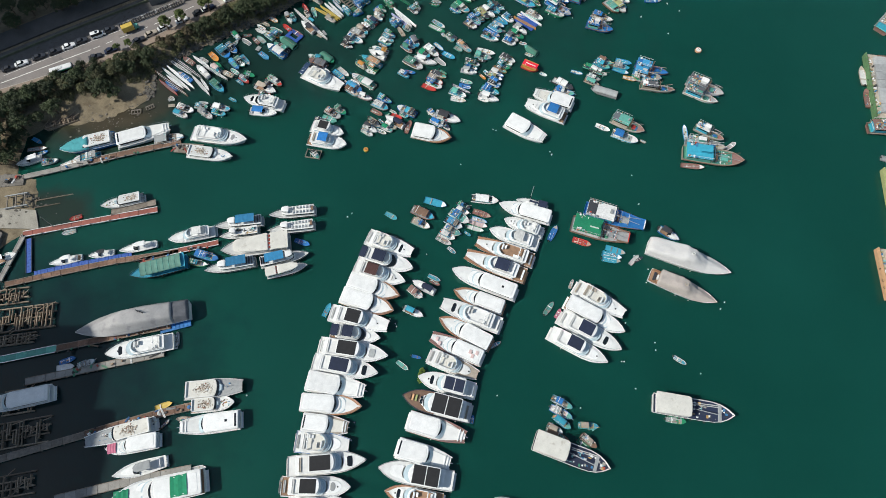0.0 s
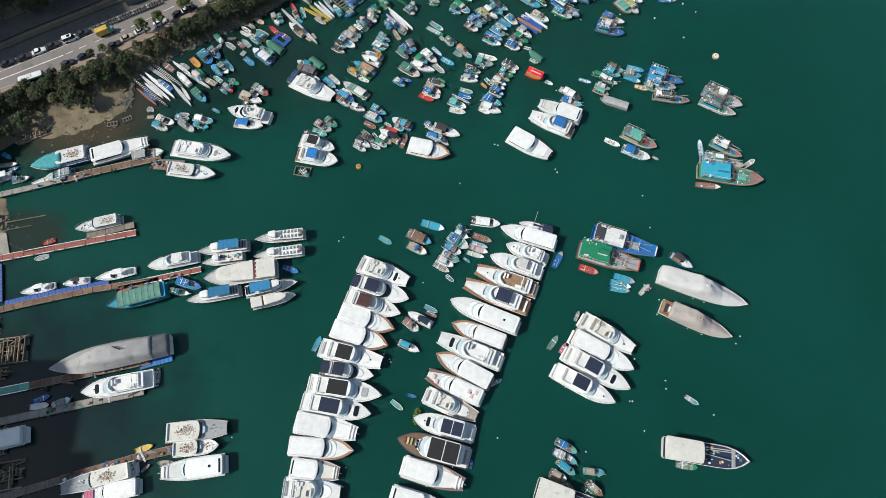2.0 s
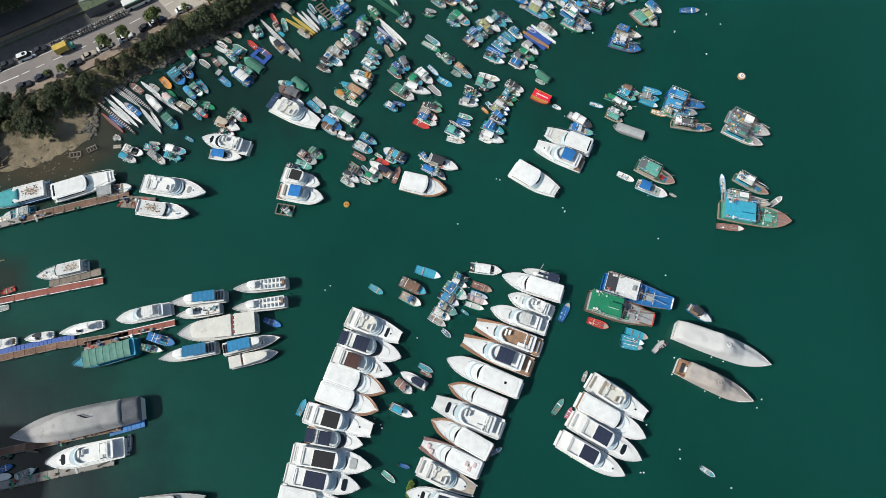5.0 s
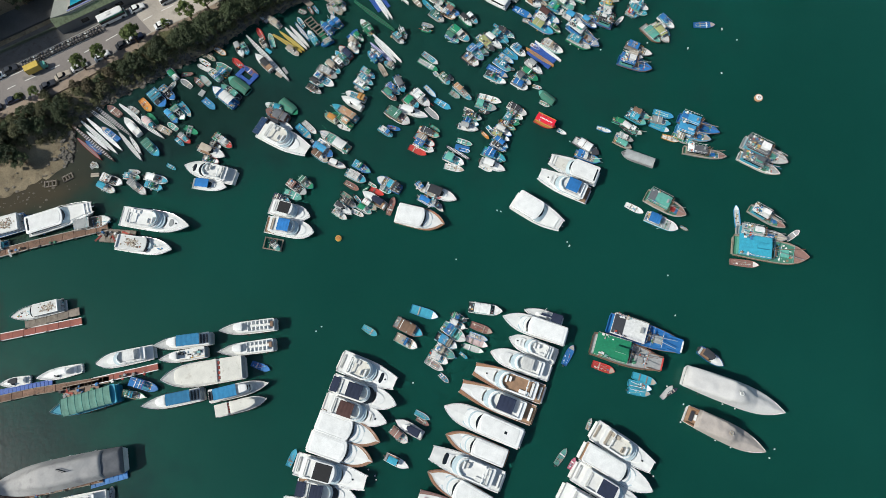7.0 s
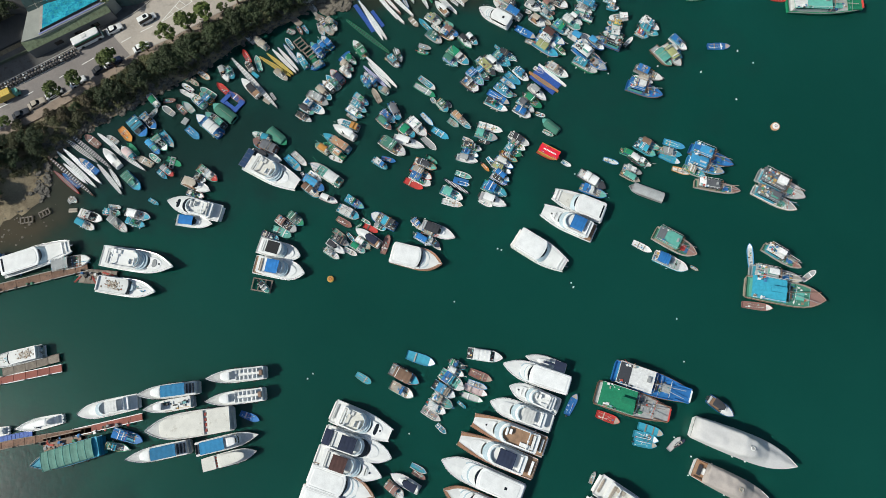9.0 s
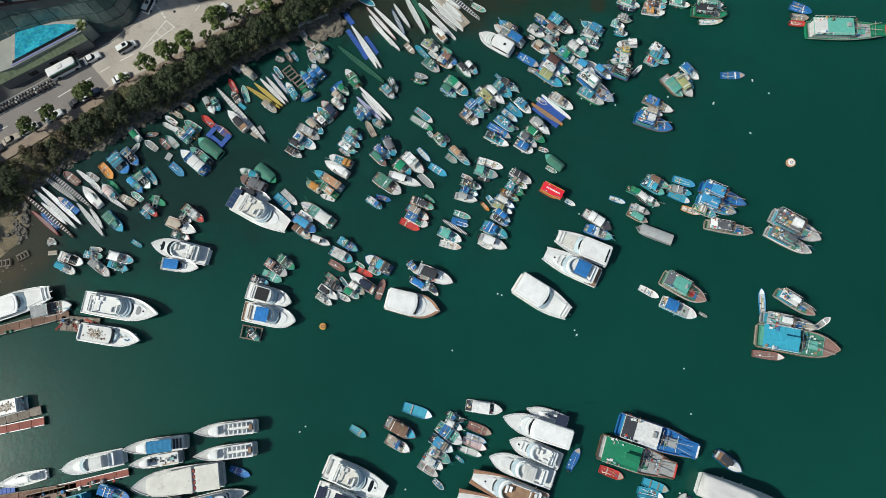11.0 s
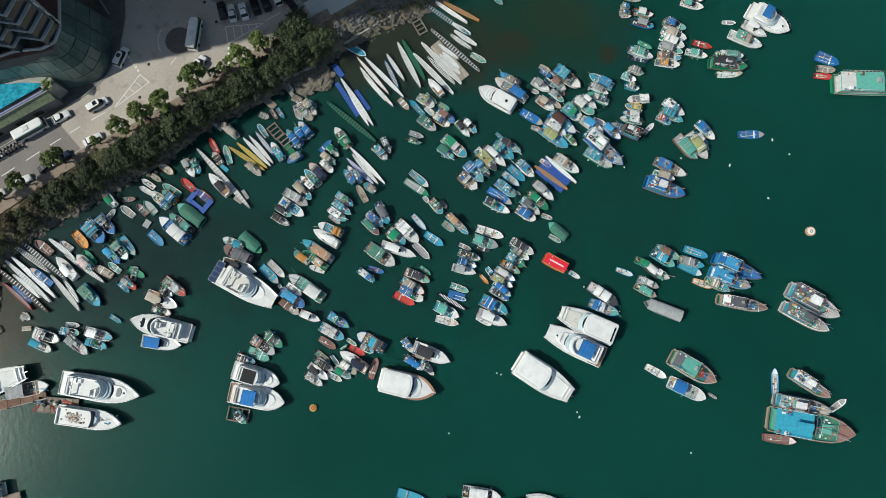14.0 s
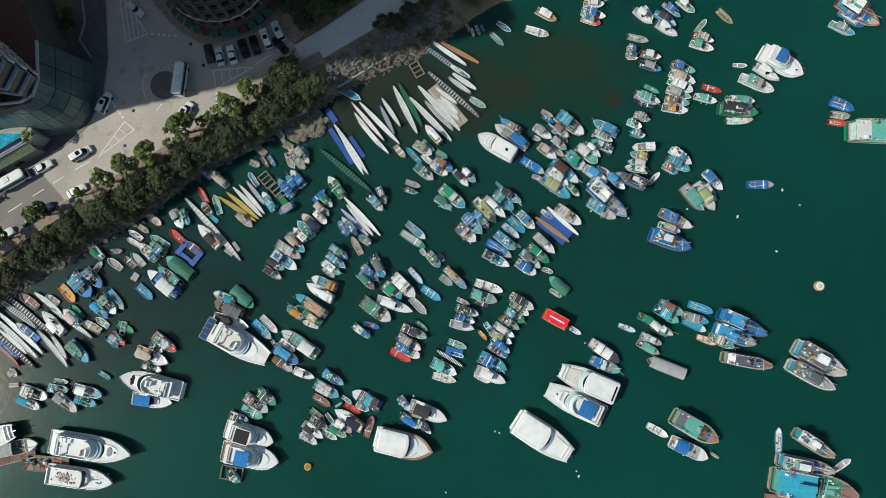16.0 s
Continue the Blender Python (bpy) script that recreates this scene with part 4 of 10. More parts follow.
def covered_yacht(x, y, heading, l, w, colour, seed):
    """A yacht under a fitted cover: high over the superstructure, dropping to the foredeck in a pinched shoulder."""
    y0 = thing("covered_yacht", pose(x, y, 0, 0, 0, heading), "large motor yacht wrapped in a %s weather cover" % colour, "yacht", "covered yachts")
    h, shape = 0.075 * l, (0.84, 0.46, 3.0)
    part("hull", hull_mesh(l, w, h, 0.3, *shape, 0.3, 0.1), GEL["white"], y0)
    rnd = random.Random(seed)
    grey = colour == "grey"
    start = 0.0 if colour == "silver" else 0.13
    # height of the ridge and width of the raised crest along the hull
    spine = ((0.0, 0.62, 0.84), (0.06, 0.8, 0.86), (0.3, 0.95, 0.82), (0.44, 1.12, 0.72), (0.54, 1.0, 0.6), (0.62, 0.66, 0.46), (0.7, 0.40, 0.34), (0.82, 0.27, 0.26), (0.93, 0.15, 0.2), (1.0, 0.05, 0.16))
    if grey:
        spine = ((0.0, 0.42, 0.72), (0.06, 0.5, 0.72), (0.3, 0.8, 0.68), (0.44, 0.86, 0.66), (0.56, 0.84, 0.6), (0.66, 0.62, 0.5), (0.74, 0.42, 0.42), (0.84, 0.28, 0.3), (0.93, 0.16, 0.22), (1.0, 0.05, 0.16))

    def at(u):
        for (u0, a0, b0), (u1, a1, b1) in zip(spine, spine[1:]):
            if u <= u1:
                k = (u - u0) / (u1 - u0)
                return a0 + (a1 - a0) * k, b0 + (b1 - b0) * k
        return spine[-1][1:]

    def rows_between(ua, ub, n, out, lift):
        rows = []
        for i in range(n + 1):
            u = ua + (ub - ua) * i / n
            b, (up, crest) = half(u, w, *shape) + out, at(u)
            z, top = h * (1 + 0.3 * u * u) - 0.25, up * 0.16 * l + lift
            row = []
            for c in (1, 0.99, 0.93, 0.84, 0.72, 0.6, 0.46, 0.3, 0.15, 0, -0.15, -0.3, -0.46, -0.6, -0.72, -0.84, -0.93, -0.99, -1):
                k = abs(c)
                rise = 1.0 - 0.1 * k * k if k <= crest else (0.9 - 0.62 * ((k - crest) / (1 - crest)) ** 0.7) * (1 if k < 0.985 else 0.55)
                fold = 0.22 * noise.noise((u * 9 + seed, c * 2.2, 0)) + 0.07 * noise.noise((u * 34, c * 3.0, seed)) + 0.03 * math.sin(u * 61 + 2 * c)
                row.append(((u - 0.5) * l, b * c, z + max(0.0, top * rise + (fold if k < 0.98 else 0))))
            rows.append(row)
        return rows

    part("cover", Mesh().rings(rows_between(start, 1.0, 36, 0.06, 0.0), closed=False, cap1=False), COVERS[colour], y0, colour + " fitted weather cover", smooth=True)
    if grey:
        part("aft_cover", Mesh().rings(rows_between(-0.0, 0.145, 7, 0.1, -0.3), closed=False, cap1=False), CLOTH["slate"], y0, "slate grey aft cover", smooth=True)
        for dx in (0.0, 0.6, 1.2):
            part("mast_cover", Mesh().tube((-0.1 * l - dx, -0.9 + 0.6 * dx, h + 0.125 * l), (-0.1 * l - dx, -0.9 + 0.6 * dx, h + 0.125 * l + 1.3), 0.16, 6, 0.08), CLOTH["dark"], y0)
    else:
        part("mast_boot", Mesh().torus((0.0, 0.0, h + 0.168 * l), 0.4, 0.12, 10, 5), CLOTH[colour], y0, smooth=True)
        part("cover_seam", Mesh().tube((-0.03 * l, 0.4, h + 0.17 * l), (0.03 * l, -0.3, h + 0.174 * l), 0.07, 5), CLOTH["grey"], y0)
    if colour == "tan":
        part("aft_deck", deck_mesh(l, w, h, 0.3, *shape, 0.2, 0.12, 0.0, 0.16), TEAK, y0)
        for s in (1, -1):
            part("side_coaming", Mesh().box(-0.48 * l, -0.37 * l, s * w * 0.38 - 0.14, s * w * 0.38 + 0.14, h - 0.2, h + 0.45, 0.06), PAINT["teak"], y0)
        part("cockpit_seat", Mesh().box(-0.45 * l, -0.41 * l, -w * 0.24, w * 0.24, h - 0.2, h + 0.3, 0.05), GEL["dark"], y0)
        part("cockpit_table", Mesh().box(-0.4 * l, -0.375 * l, -w * 0.14, w * 0.14, h - 0.2, h + 0.55, 0.03), GEL["white"], y0)
    fenders(y0, l, w, h, rnd, *shape, 3)
    return y0


def ferry(x, y, heading, l, w, top, seed):
    rnd = random.Random(seed)
    text = {"blue": "a blue awning amidships", "seats": "rows of white seats on the upper deck", "white": "a long white roof", "green": "a ribbed green roof and teal hull", "clutter": "cluttered deck"}[top]
    y0 = thing("passenger_ferry", pose(x, y, 0, 0, 0, heading), "harbour ferry with " + text, "ferry", "harbour ferries")
    h, shape = 0.07 * l + 0.3, (0.3, 0.92, 0.5, 3.0 if top == "white" else 2.5)
    part("hull", hull_mesh(l, w, h, *shape, 0.4, 0.1), GEL["teal" if top == "green" else "white"], y0)
    part("rub_rail", rub_rail(l, w, h, *shape, 0.1), RUBBER, y0)
    part("deck", deck_mesh(l, w, h, *shape, 0.25, 0.1), PAINT["teal" if top == "green" else "silver"], y0)
    z = h + 1.55
    part("cabin", house_mesh(-0.46 * l, 0.22 * l, w * 0.86, w * 0.72, h - 0.25, h + 0.7, 0.2, 0, 0.02, 0.5), GEL["teal" if top == "green" else "white"], y0)
    part("window_band", house_mesh(-0.455 * l, 0.2 * l, w * 0.84, w * 0.7, h + 0.7, z - 0.1, 0.6, 0, 0.06, 0.5), GLASS_DARK, y0)
    part("upper_deck", roof_mesh(-0.48 * l, 0.2 * l, w * 0.94, w * 0.82, z - 0.1, 0.1, 0.6, 0.03), DECK_WHITE if top != "green" else PAINT["teal"], y0)
    if top in ("blue", "seats", "clutter"):
        bridge = part("wheelhouse", house_mesh(0.06 * l, 0.19 * l, w * 0.55, w * 0.48, z, z + 1.3, 0.5, 0.1, 0.1, 0.3), GEL["white"], y0)
        part("wheelhouse_roof", roof_mesh(0.04 * l, 0.19 * l, w * 0.6, w * 0.52, z + 1.3, 0.08, 0.3), GEL["white"], bridge)
        part("wheelhouse_glass", house_mesh(0.1 * l, 0.195 * l, w * 0.5, w * 0.44, z + 0.6, z + 1.1, 0.2, 0.0, 0.05, 0.3), GLASS_DARK, bridge)
    if top == "blue":
        part("awning", canopy_mesh(-0.36 * l, 0.02 * l, w * 0.8, z + 1.7, 0.16, 6, 5), CLOTH["awning"], y0, "faded blue awning")
        posts(y0, -0.35 * l, 0.01 * l, w * 0.78, z, z + 1.75, STEEL)
        for i in range(3):
            seat_block("bench", y0, (-0.46 + 0.05 * i) * l, (-0.44 + 0.05 * i) * l, -w * 0.32, w * 0.32, z, 0.4, GEL["dark"], 0.3)
    if top == "seats":
        for i in range(6):
            for s in (1, -1):
                seat_block("bench_seat", y0, (-0.4 + 0.07 * i) * l, (-0.37 + 0.07 * i) * l, s * w * 0.22 - w * 0.13, s * w * 0.22 + w * 0.13, z, 0.42, GEL["white"], 0.4)
        part("aft_locker", Mesh().box(-0.47 * l, -0.42 * l, -w * 0.2, w * 0.2, z, z + 0.6, 0.05), PAINT["brown"], y0)
    if top == "white":
        part("roof", roof_mesh(-0.2 * l, 0.3 * l, w * 0.95, w * 0.7, z + 0.25, 0.14, 0.7, 0.1), mat_cream, y0, "off-white plain roof")
        part("aft_roof", flat_roof_mesh(-0.49 * l, -0.24 * l, w * 0.92, z + 0.5, 0.1), mat_cream, y0)
        for i in range(4):
            part("life_raft", Mesh().box(-0.235 * l, -0.21 * l, (-0.36 + 0.2 * i) * w, (-0.24 + 0.2 * i) * w, z, z + 0.4, 0.08), CLUTTER[4], y0)
    if top == "green":
        shell = part("roof", canopy_mesh(-0.42 * l, 0.28 * l, w * 0.9, z + 0.2, 0.5, 8, 7, 0.06), mat("faded_green_canvas", (0.13, 0.27, 0.22), 0.85, vary=0.3, scale=0.8, bump=0.5), y0, "ribbed faded green canvas roof")
        for i in range(8):
            xr = (-0.42 + 0.1 * i) * l
            rib = Mesh()
            pts = [(xr, w * 0.455 * math.cos(math.pi * j / 8), z + 0.23 + 0.5 * math.sin(math.pi * j / 8)) for j in range(9)]
            for p, q in zip(pts, pts[1:]):
                rib.tube(p, q, 0.05, 4)
            part("roof_rib", rib, PAINT["mint"], shell)
    if top == "clutter":
        gear(y0, rnd, [(rnd.uniform(-0.44, 0.02) * l, rnd.uniform(-0.36, 0.36) * w, z) for i in range(26)], 0.15, 0.4)
    rail(y0, l, w, h, *shape, 0.6, 0.7)
    fenders(y0, l, w, h, rnd, *shape[1:], 2, False)
    return y0


def skiff(x, y, heading, l, w, hull, seed):
    rnd = random.Random(seed)
    y0 = thing("skiff", pose(x, y, 0, 0, 0, heading), "small open %s painted skiff lying at its mooring" % hull, "boat", "small boats")
    h, shape = 0.34 + 0.02 * l, (0.45, rnd.uniform(0.78, 0.92), 0.5, rnd.uniform(2.8, 4.4))
    part("hull", hull_mesh(l, w, h, *shape, 0.26, 0.1), PAINT[hull], y0)
    inner = rnd.choice((hull, hull, hull, hull, "grey", "silver", "mint", "teal"))
    inner = hull if hull in ("red", "pink", "blue", "teal", "rose") else rnd.choice(("sky", "silver", "teal")) if hull == "sky" else inner
    part("floor", deck_mesh(l, w, h, *shape, 0.24, 0.1), PAINT[inner], y0)
    for u in (0.3, 0.6):
        if rnd.random() < 0.6:
            b = half(u, w, *shape[1:]) - 0.03
            part("thwart", Mesh().box((u - 0.5) * l - 0.14, (u - 0.5) * l + 0.14, -b, b, h * 0.9, h * 0.98, 0.01), rnd.choice((OLD_WOOD, PAINT[hull], PAINT["white"], PAINT["tan"])), y0)
    if l > 4.8:
        b = half(0.85, w, *shape[1:]) - 0.08
        part("bow_deck", deck_mesh(l, w, h, *shape, 0.03, 0.09, 0.78, 0.98), PAINT[rnd.choice((hull, "white", "tan", hull))], y0)
    if rnd.random() < 0.35:
        outboard(y0, -l / 2 - 0.02, h)
    if rnd.random() < 0.85:
        gear(y0, rnd, [(rnd.uniform(-0.42, 0.25) * l, rnd.uniform(-0.3, 0.3) * w, h - 0.24) for i in range(rnd.randrange(4, 11))], 0.07, 0.2,
             [((-0.4 * l, yy, h + 0.04), (rnd.uniform(0.0, 0.3) * l, yy * rnd.uniform(0.2, 0.9), h + 0.07)) for yy in (-0.24 * w, 0.22 * w)])
    return y0


def covered_boat(x, y, heading, l, w, colour, hull, seed):
    """A small boat laid up under a tarpaulin tied down along the gunwale."""
    rnd = random.Random(seed)
    y0 = thing("covered_boat", pose(x, y, 0, 0, 0, heading), "laid-up boat under a %s tarpaulin with a %s hull" % (colour, hull), "boat", "small boats")
    h, shape = 0.5 + 0.03 * l, (0.45, 0.9, 0.5, 3.2)
    part("hull", hull_mesh(l, w, h, *shape, 0.3, 0.1), PAINT[hull], y0)
    part("bow_deck", deck_mesh(l, w, h, *shape, 0.03, 0.1, 0.78, 0.985), PAINT[hull], y0)
    rows = []
    for i in range(15):
        u = 0.02 + 0.8 * i / 14
        b = half(u, w, *shape[1:]) + 0.06
        rise = 0.75 * math.sin(math.pi * (0.15 + 0.75 * i / 14)) ** 0.6
        rows.append([((u - 0.5) * l, b * c, h * (1 + 0.45 * u * u) + 0.02 + rise * (1 - abs(c) ** 1.7) + 0.1 * noise.noise((u * 14, c * 2.5, seed)) * (abs(c) < 0.95)) for c in (1, 0.92, 0.7, 0.4, 0.12, -0.12, -0.4, -0.7, -0.92, -1)])
    part("tarpaulin", Mesh().rings([q + [(p[0], p[1], p[2] - 0.05) for p in reversed(q)] for q in rows]), CLOTH[colour], y0, colour + " tarpaulin", smooth=True)
    part("ridge_rope", Mesh().tube((-0.42 * l, 0, h + 0.72), (0.2 * l, 0, h + 0.86), 0.04, 4), OLD_WOOD, y0)
    fenders(y0, l, w, h, rnd, *shape[1:], 1, False)
    return y0


def sampan(x, y, heading, l, w, roof, hull, seed):
    """A working sampan: planked hull, roof over the well, gear on deck."""
    rnd = random.Random(seed)
    y0 = thing("sampan", pose(x, y, 0, 0, 0, heading), "working sampan with a %s roof on a %s hull" % (roof, hull), "boat", "fishing fleet")
    w *= rnd.uniform(0.94, 1.06)
    h, shape = 0.5 + 0.035 * l, (0.5, rnd.uniform(0.84, 0.97), 0.48, rnd.uniform(3.0, 5.2))
    part("hull", hull_mesh(l, w, h, *shape, 0.32, 0.09), PAINT[hull], y0)
    part("gunwale", rub_rail(l, w, h, *shape, 0.06), PAINT[rnd.choice((hull, hull, "teal", "white", hull, "mint", "silver"))], y0)
    # the darker deck paints also stand in for shade inside the open well
    part("deck", deck_mesh(l, w, h, *shape, 0.3, 0.1), rnd.choice((PAINT["silver"], PAINT["white"], PAINT["mint"], PAINT["grey"], OLD_WOOD, PAINT["teal"], PAINT["teal"], PAINT["dark"], PAINT[hull], PAINT["green"])), y0)
    part("bow_deck", deck_mesh(l, w, h, *shape, 0.02, 0.1, 0.76, 0.985), PAINT[rnd.choice((hull, hull, "white", "teal", "silver", "mint"))], y0)
    a = rnd.uniform(0.05, 0.2)
    b = a + rnd.uniform(0.3, 0.56)
    x0, x1 = (a - 0.5) * l, (b - 0.5) * l
    wr = min(w * 0.92, 2 * half(a + 0.2, w, *shape[1:]))
    z = h + rnd.uniform(0.9, 1.35)
    kind = rnd.random()
    for i in range(rnd.choice((0, 0, 1, 2))):
        xb = x0 + (x1 - x0) * rnd.uniform(0.15, 0.85)
        part("roof_batten", Mesh().box(xb - 0.07, xb + 0.07, -wr * 0.46, wr * 0.46, z - 0.02, z + 0.05 + (0.24 if kind < 0.5 else 0)), rnd.choice((PAINT["white"], PAINT["silver"], PAINT[roof], OLD_WOOD)), y0)
    if kind < 0.5:
        part("canopy", canopy_mesh(x0, x1, wr, z - 0.1, rnd.uniform(0.15, 0.4), 6, rnd.choice((3, 4)), 0.04), CLOTH[roof], y0, roof + " canvas canopy")
    else:
        xm = x1 if rnd.random() < 0.6 else x0 + (x1 - x0) * rnd.uniform(0.45, 0.7)
        part("roof", flat_roof_mesh(x0, xm, wr, z), (PAINT if rnd.random() < 0.6 else CLOTH)[roof], y0, roof + " flat roof")
        if xm < x1:
            part("fore_roof", flat_roof_mesh(xm + 0.03, x1, wr * 0.94, z - 0.14), CLOTH[rnd.choice(("white", "blue", "teal", "tan", "silver", "green"))], y0)
        if rnd.random() < 0.35:
            part("roof_patch", Mesh().box(x0 + 0.3, x0 + rnd.uniform(0.8, 1.6), -wr * 0.3, wr * rnd.uniform(0, 0.35), z - 0.02, z + 0.03), rnd.choice((CLOTH["tan"], CLOTH["grey"], CLOTH["blue"], PAINT["white"])), y0)
    if rnd.random() < 0.4 and l > 5:
        part("wheelhouse", Mesh().box(x0 + 0.3, x0 + 0.3 + 0.2 * l, -wr * 0.32, wr * 0.32, h - 0.2, z - 0.15, 0.04), PAINT[rnd.choice(("white", hull, "teal", "tan"))], y0)
    else:
        posts(y0, x0, x1, wr - 0.1, h - 0.1, z - 0.05, OLD_WOOD if rnd.random() < 0.5 else PAINT["grey"], 0.035)
    spots = []
    for i in range(rnd.randrange(18, 34)):
        u = rnd.choice((rnd.uniform(0.03, a + 0.02), rnd.uniform(b, 0.84), rnd.uniform(b, 0.78)))
        spots.append(((u - 0.5) * l, rnd.uniform(-0.8, 0.8) * max(half(u, w, *shape[1:]) - 0.3, 0.02), h - 0.27))
    if kind >= 0.5:
        for i in range(rnd.randrange(2, 8)):
            spots.append((rnd.uniform(x0 + 0.3, x1 - 0.3), rnd.uniform(-0.36, 0.36) * wr, z - 0.03))
    for i in range(rnd.randrange(0, 5)):
        u = rnd.uniform(0.05, 0.8)
        spots.append(((u - 0.5) * l, rnd.choice((-1, 1)) * (half(u, w, *shape[1:]) + 0.12), 0.15))
    lines = []
    for s in (1, -1):
        u0, u1 = max(a - 0.03, 0.0), min(b + 0.16, 0.86)
        lines.append((((u0 - 0.5) * l, s * half(u0, w, *shape[1:]), h + 0.42), ((u1 - 0.5) * l, s * half(u1, w, *shape[1:]), h + 0.5)))
    for i in range(rnd.randrange(2, 6)):
        xx, t = rnd.uniform(x0, x1), rnd.uniform(0.4, 0.62)
        lines.append(((xx, -wr * t, z + 0.03), (xx + rnd.uniform(-0.2, 0.2), wr * t, z + 0.05)))
    u = b + 0.05
    while u < 0.82:
        q = half(u, w, *shape[1:]) - 0.06
        lines.append((((u - 0.5) * l, -q, h - 0.06), ((u - 0.5) * l + rnd.uniform(-0.05, 0.05), q, h - 0.05)))
        u += rnd.uniform(0.045, 0.11)
    for i in range(rnd.randrange(1, 5)):
        xx, yy, ang, k = rnd.uniform(-0.45, 0.3) * l, rnd.uniform(-0.3, 0.3) * w, rnd.uniform(-0.5, 0.5), rnd.uniform(0.2, 0.42) * l
        lines.append(((xx, yy, h + 0.35), (xx + k * math.cos(ang), yy + k * math.sin(ang) * 0.6, h + rnd.uniform(0.3, 0.9))))
    gear(y0, rnd, spots, 0.07, 0.24, lines)
    if rnd.random() < 0.3:
        part("pole", Mesh().tube((x0, wr * 0.3, z + 0.05), (x1 + rnd.uniform(0.2, 0.25 * l), wr * rnd.uniform(-0.2, 0.3), z + 0.12), 0.04, 4), OLD_WOOD, y0)
    if rnd.random() < 0.2:
        outboard(y0, -l / 2 - 0.02, h)
    return y0


def speedboat(x, y, heading, l, w, top, hull, seed):
    rnd = random.Random(seed)
    y0 = thing("speedboat", pose(x, y, 0, 0, 0, heading), "%s speedboat with a %s top over the cockpit" % (hull, top), "boat", "small boats")
    h, shape = 0.5 + 0.04 * l, (0.35, 0.88, 0.45, 3.1)
    part("hull", hull_mesh(l, w, h, *shape, 0.4, 0.09), GEL[hull], y0)
    part("foredeck", deck_mesh(l, w, h, *shape, 0.02, 0.1, 0.56, 0.985, 0.15), DECK_WHITE, y0)
    part("cockpit_floor", deck_mesh(l, w, h, *shape, 0.36, 0.1, 0.0, 0.56), DECK_WHITE if rnd.random() < 0.6 else TEAK, y0)
    part("cabin_top", house_mesh(-0.02 * l, 0.24 * l, w * 0.66, w * 0.44, h, h + 0.5, 0.5, 0.2, 0.12, 0.3), GEL["white"], y0)
    part("windscreen", house_mesh(-0.06 * l, 0.1 * l, w * 0.68, w * 0.55, h + 0.3, h + 0.8, 0.5, 0.4, 0.15, 0.3), GLASS_DARK, y0)
    part("canopy", (canopy_mesh(-0.36 * l, 0.02 * l, w * 0.74, h + 1.5, 0.18) if rnd.random() < 0.6 else roof_mesh(-0.38 * l, 0.05 * l, w * 0.74, w * 0.66, h + 1.5)), CLOTH[top] if top != "white" else GEL["white"], y0)
    posts(y0, -0.34 * l, 0.0, w * 0.7, h - 0.2, h + 1.55, STEEL)
    seat_block("stern_bench", y0, -0.47 * l, -0.4 * l, -w * 0.32, w * 0.32, h - 0.36, 0.42, GEL["white"], 0.25)
    rail(y0, l, w, h, *shape, 0.55, 0.45)
    if rnd.random() < 0.6:
        outboard(y0, -l / 2 - 0.02, h * 0.9, rnd.choice((1, 2)))
    return y0


def racing_canoe(x, y, heading, l, w, colour, seed):
    y0 = thing("racing_canoe", pose(x, y, 0, 0, 0, heading), "long narrow %s racing canoe with wooden benches" % (colour if colour != "lattice" else "white framed"), "canoe", "racing canoes")
    hull = {"lattice": "grey"}.get(colour, colour)
    m_rows, d_rows = [], []
    us = [i / 10 for i in range(11)]
    for u in us:
        b = max(w / 2 * math.sin(math.pi * (0.03 + 0.94 * u)) ** 0.6, 0.03)
        zz = 0.5 + 0.35 * abs(2 * u - 1) ** 3
        xx = (u - 0.5) * l
        m_rows.append([(xx, b - 0.07, zz - 0.3), (xx, b - 0.07, zz), (xx, b, zz), (xx, b * 0.6, 0.0), (xx, -b * 0.6, 0.0), (xx, -b, zz), (xx, -b + 0.07, zz), (xx, -b + 0.07, zz - 0.3)])
        d_rows.append([(xx, b - 0.06, zz - 0.13), (xx, -b + 0.06, zz - 0.13)])
    part("hull", Mesh().rings(m_rows, closed=False), PAINT[hull], y0)
    part("floor", Mesh().rings(d_rows, closed=False, cap0=False, cap1=False), PAINT["olive" if colour == "yellow" else "grey" if colour in ("orange", "red", "tan") else "silver" if seed % 3 == 0 else "dark" if colour in ("lattice", "green", "brown") or seed % 5 == 1 else "white"], y0)
    rows = Mesh()
    for i in range(19):
        u = 0.07 + 0.86 * i / 18
        b = w / 2 * math.sin(math.pi * (0.03 + 0.94 * u)) ** 0.6 - 0.02
        rows.box((u - 0.5) * l - 0.085, (u - 0.5) * l + 0.085, -b, b, 0.35, 0.5 + 0.3 * abs(2 * u - 1) ** 3, 0.01)
    tagged(part("bench_frame", rows, PAINT[{"yellow": "yellow", "orange": "orange", "green": "green", "red": "rose", "violet": "violet"}.get(colour, "white")], y0), kind="stuff")
    return y0


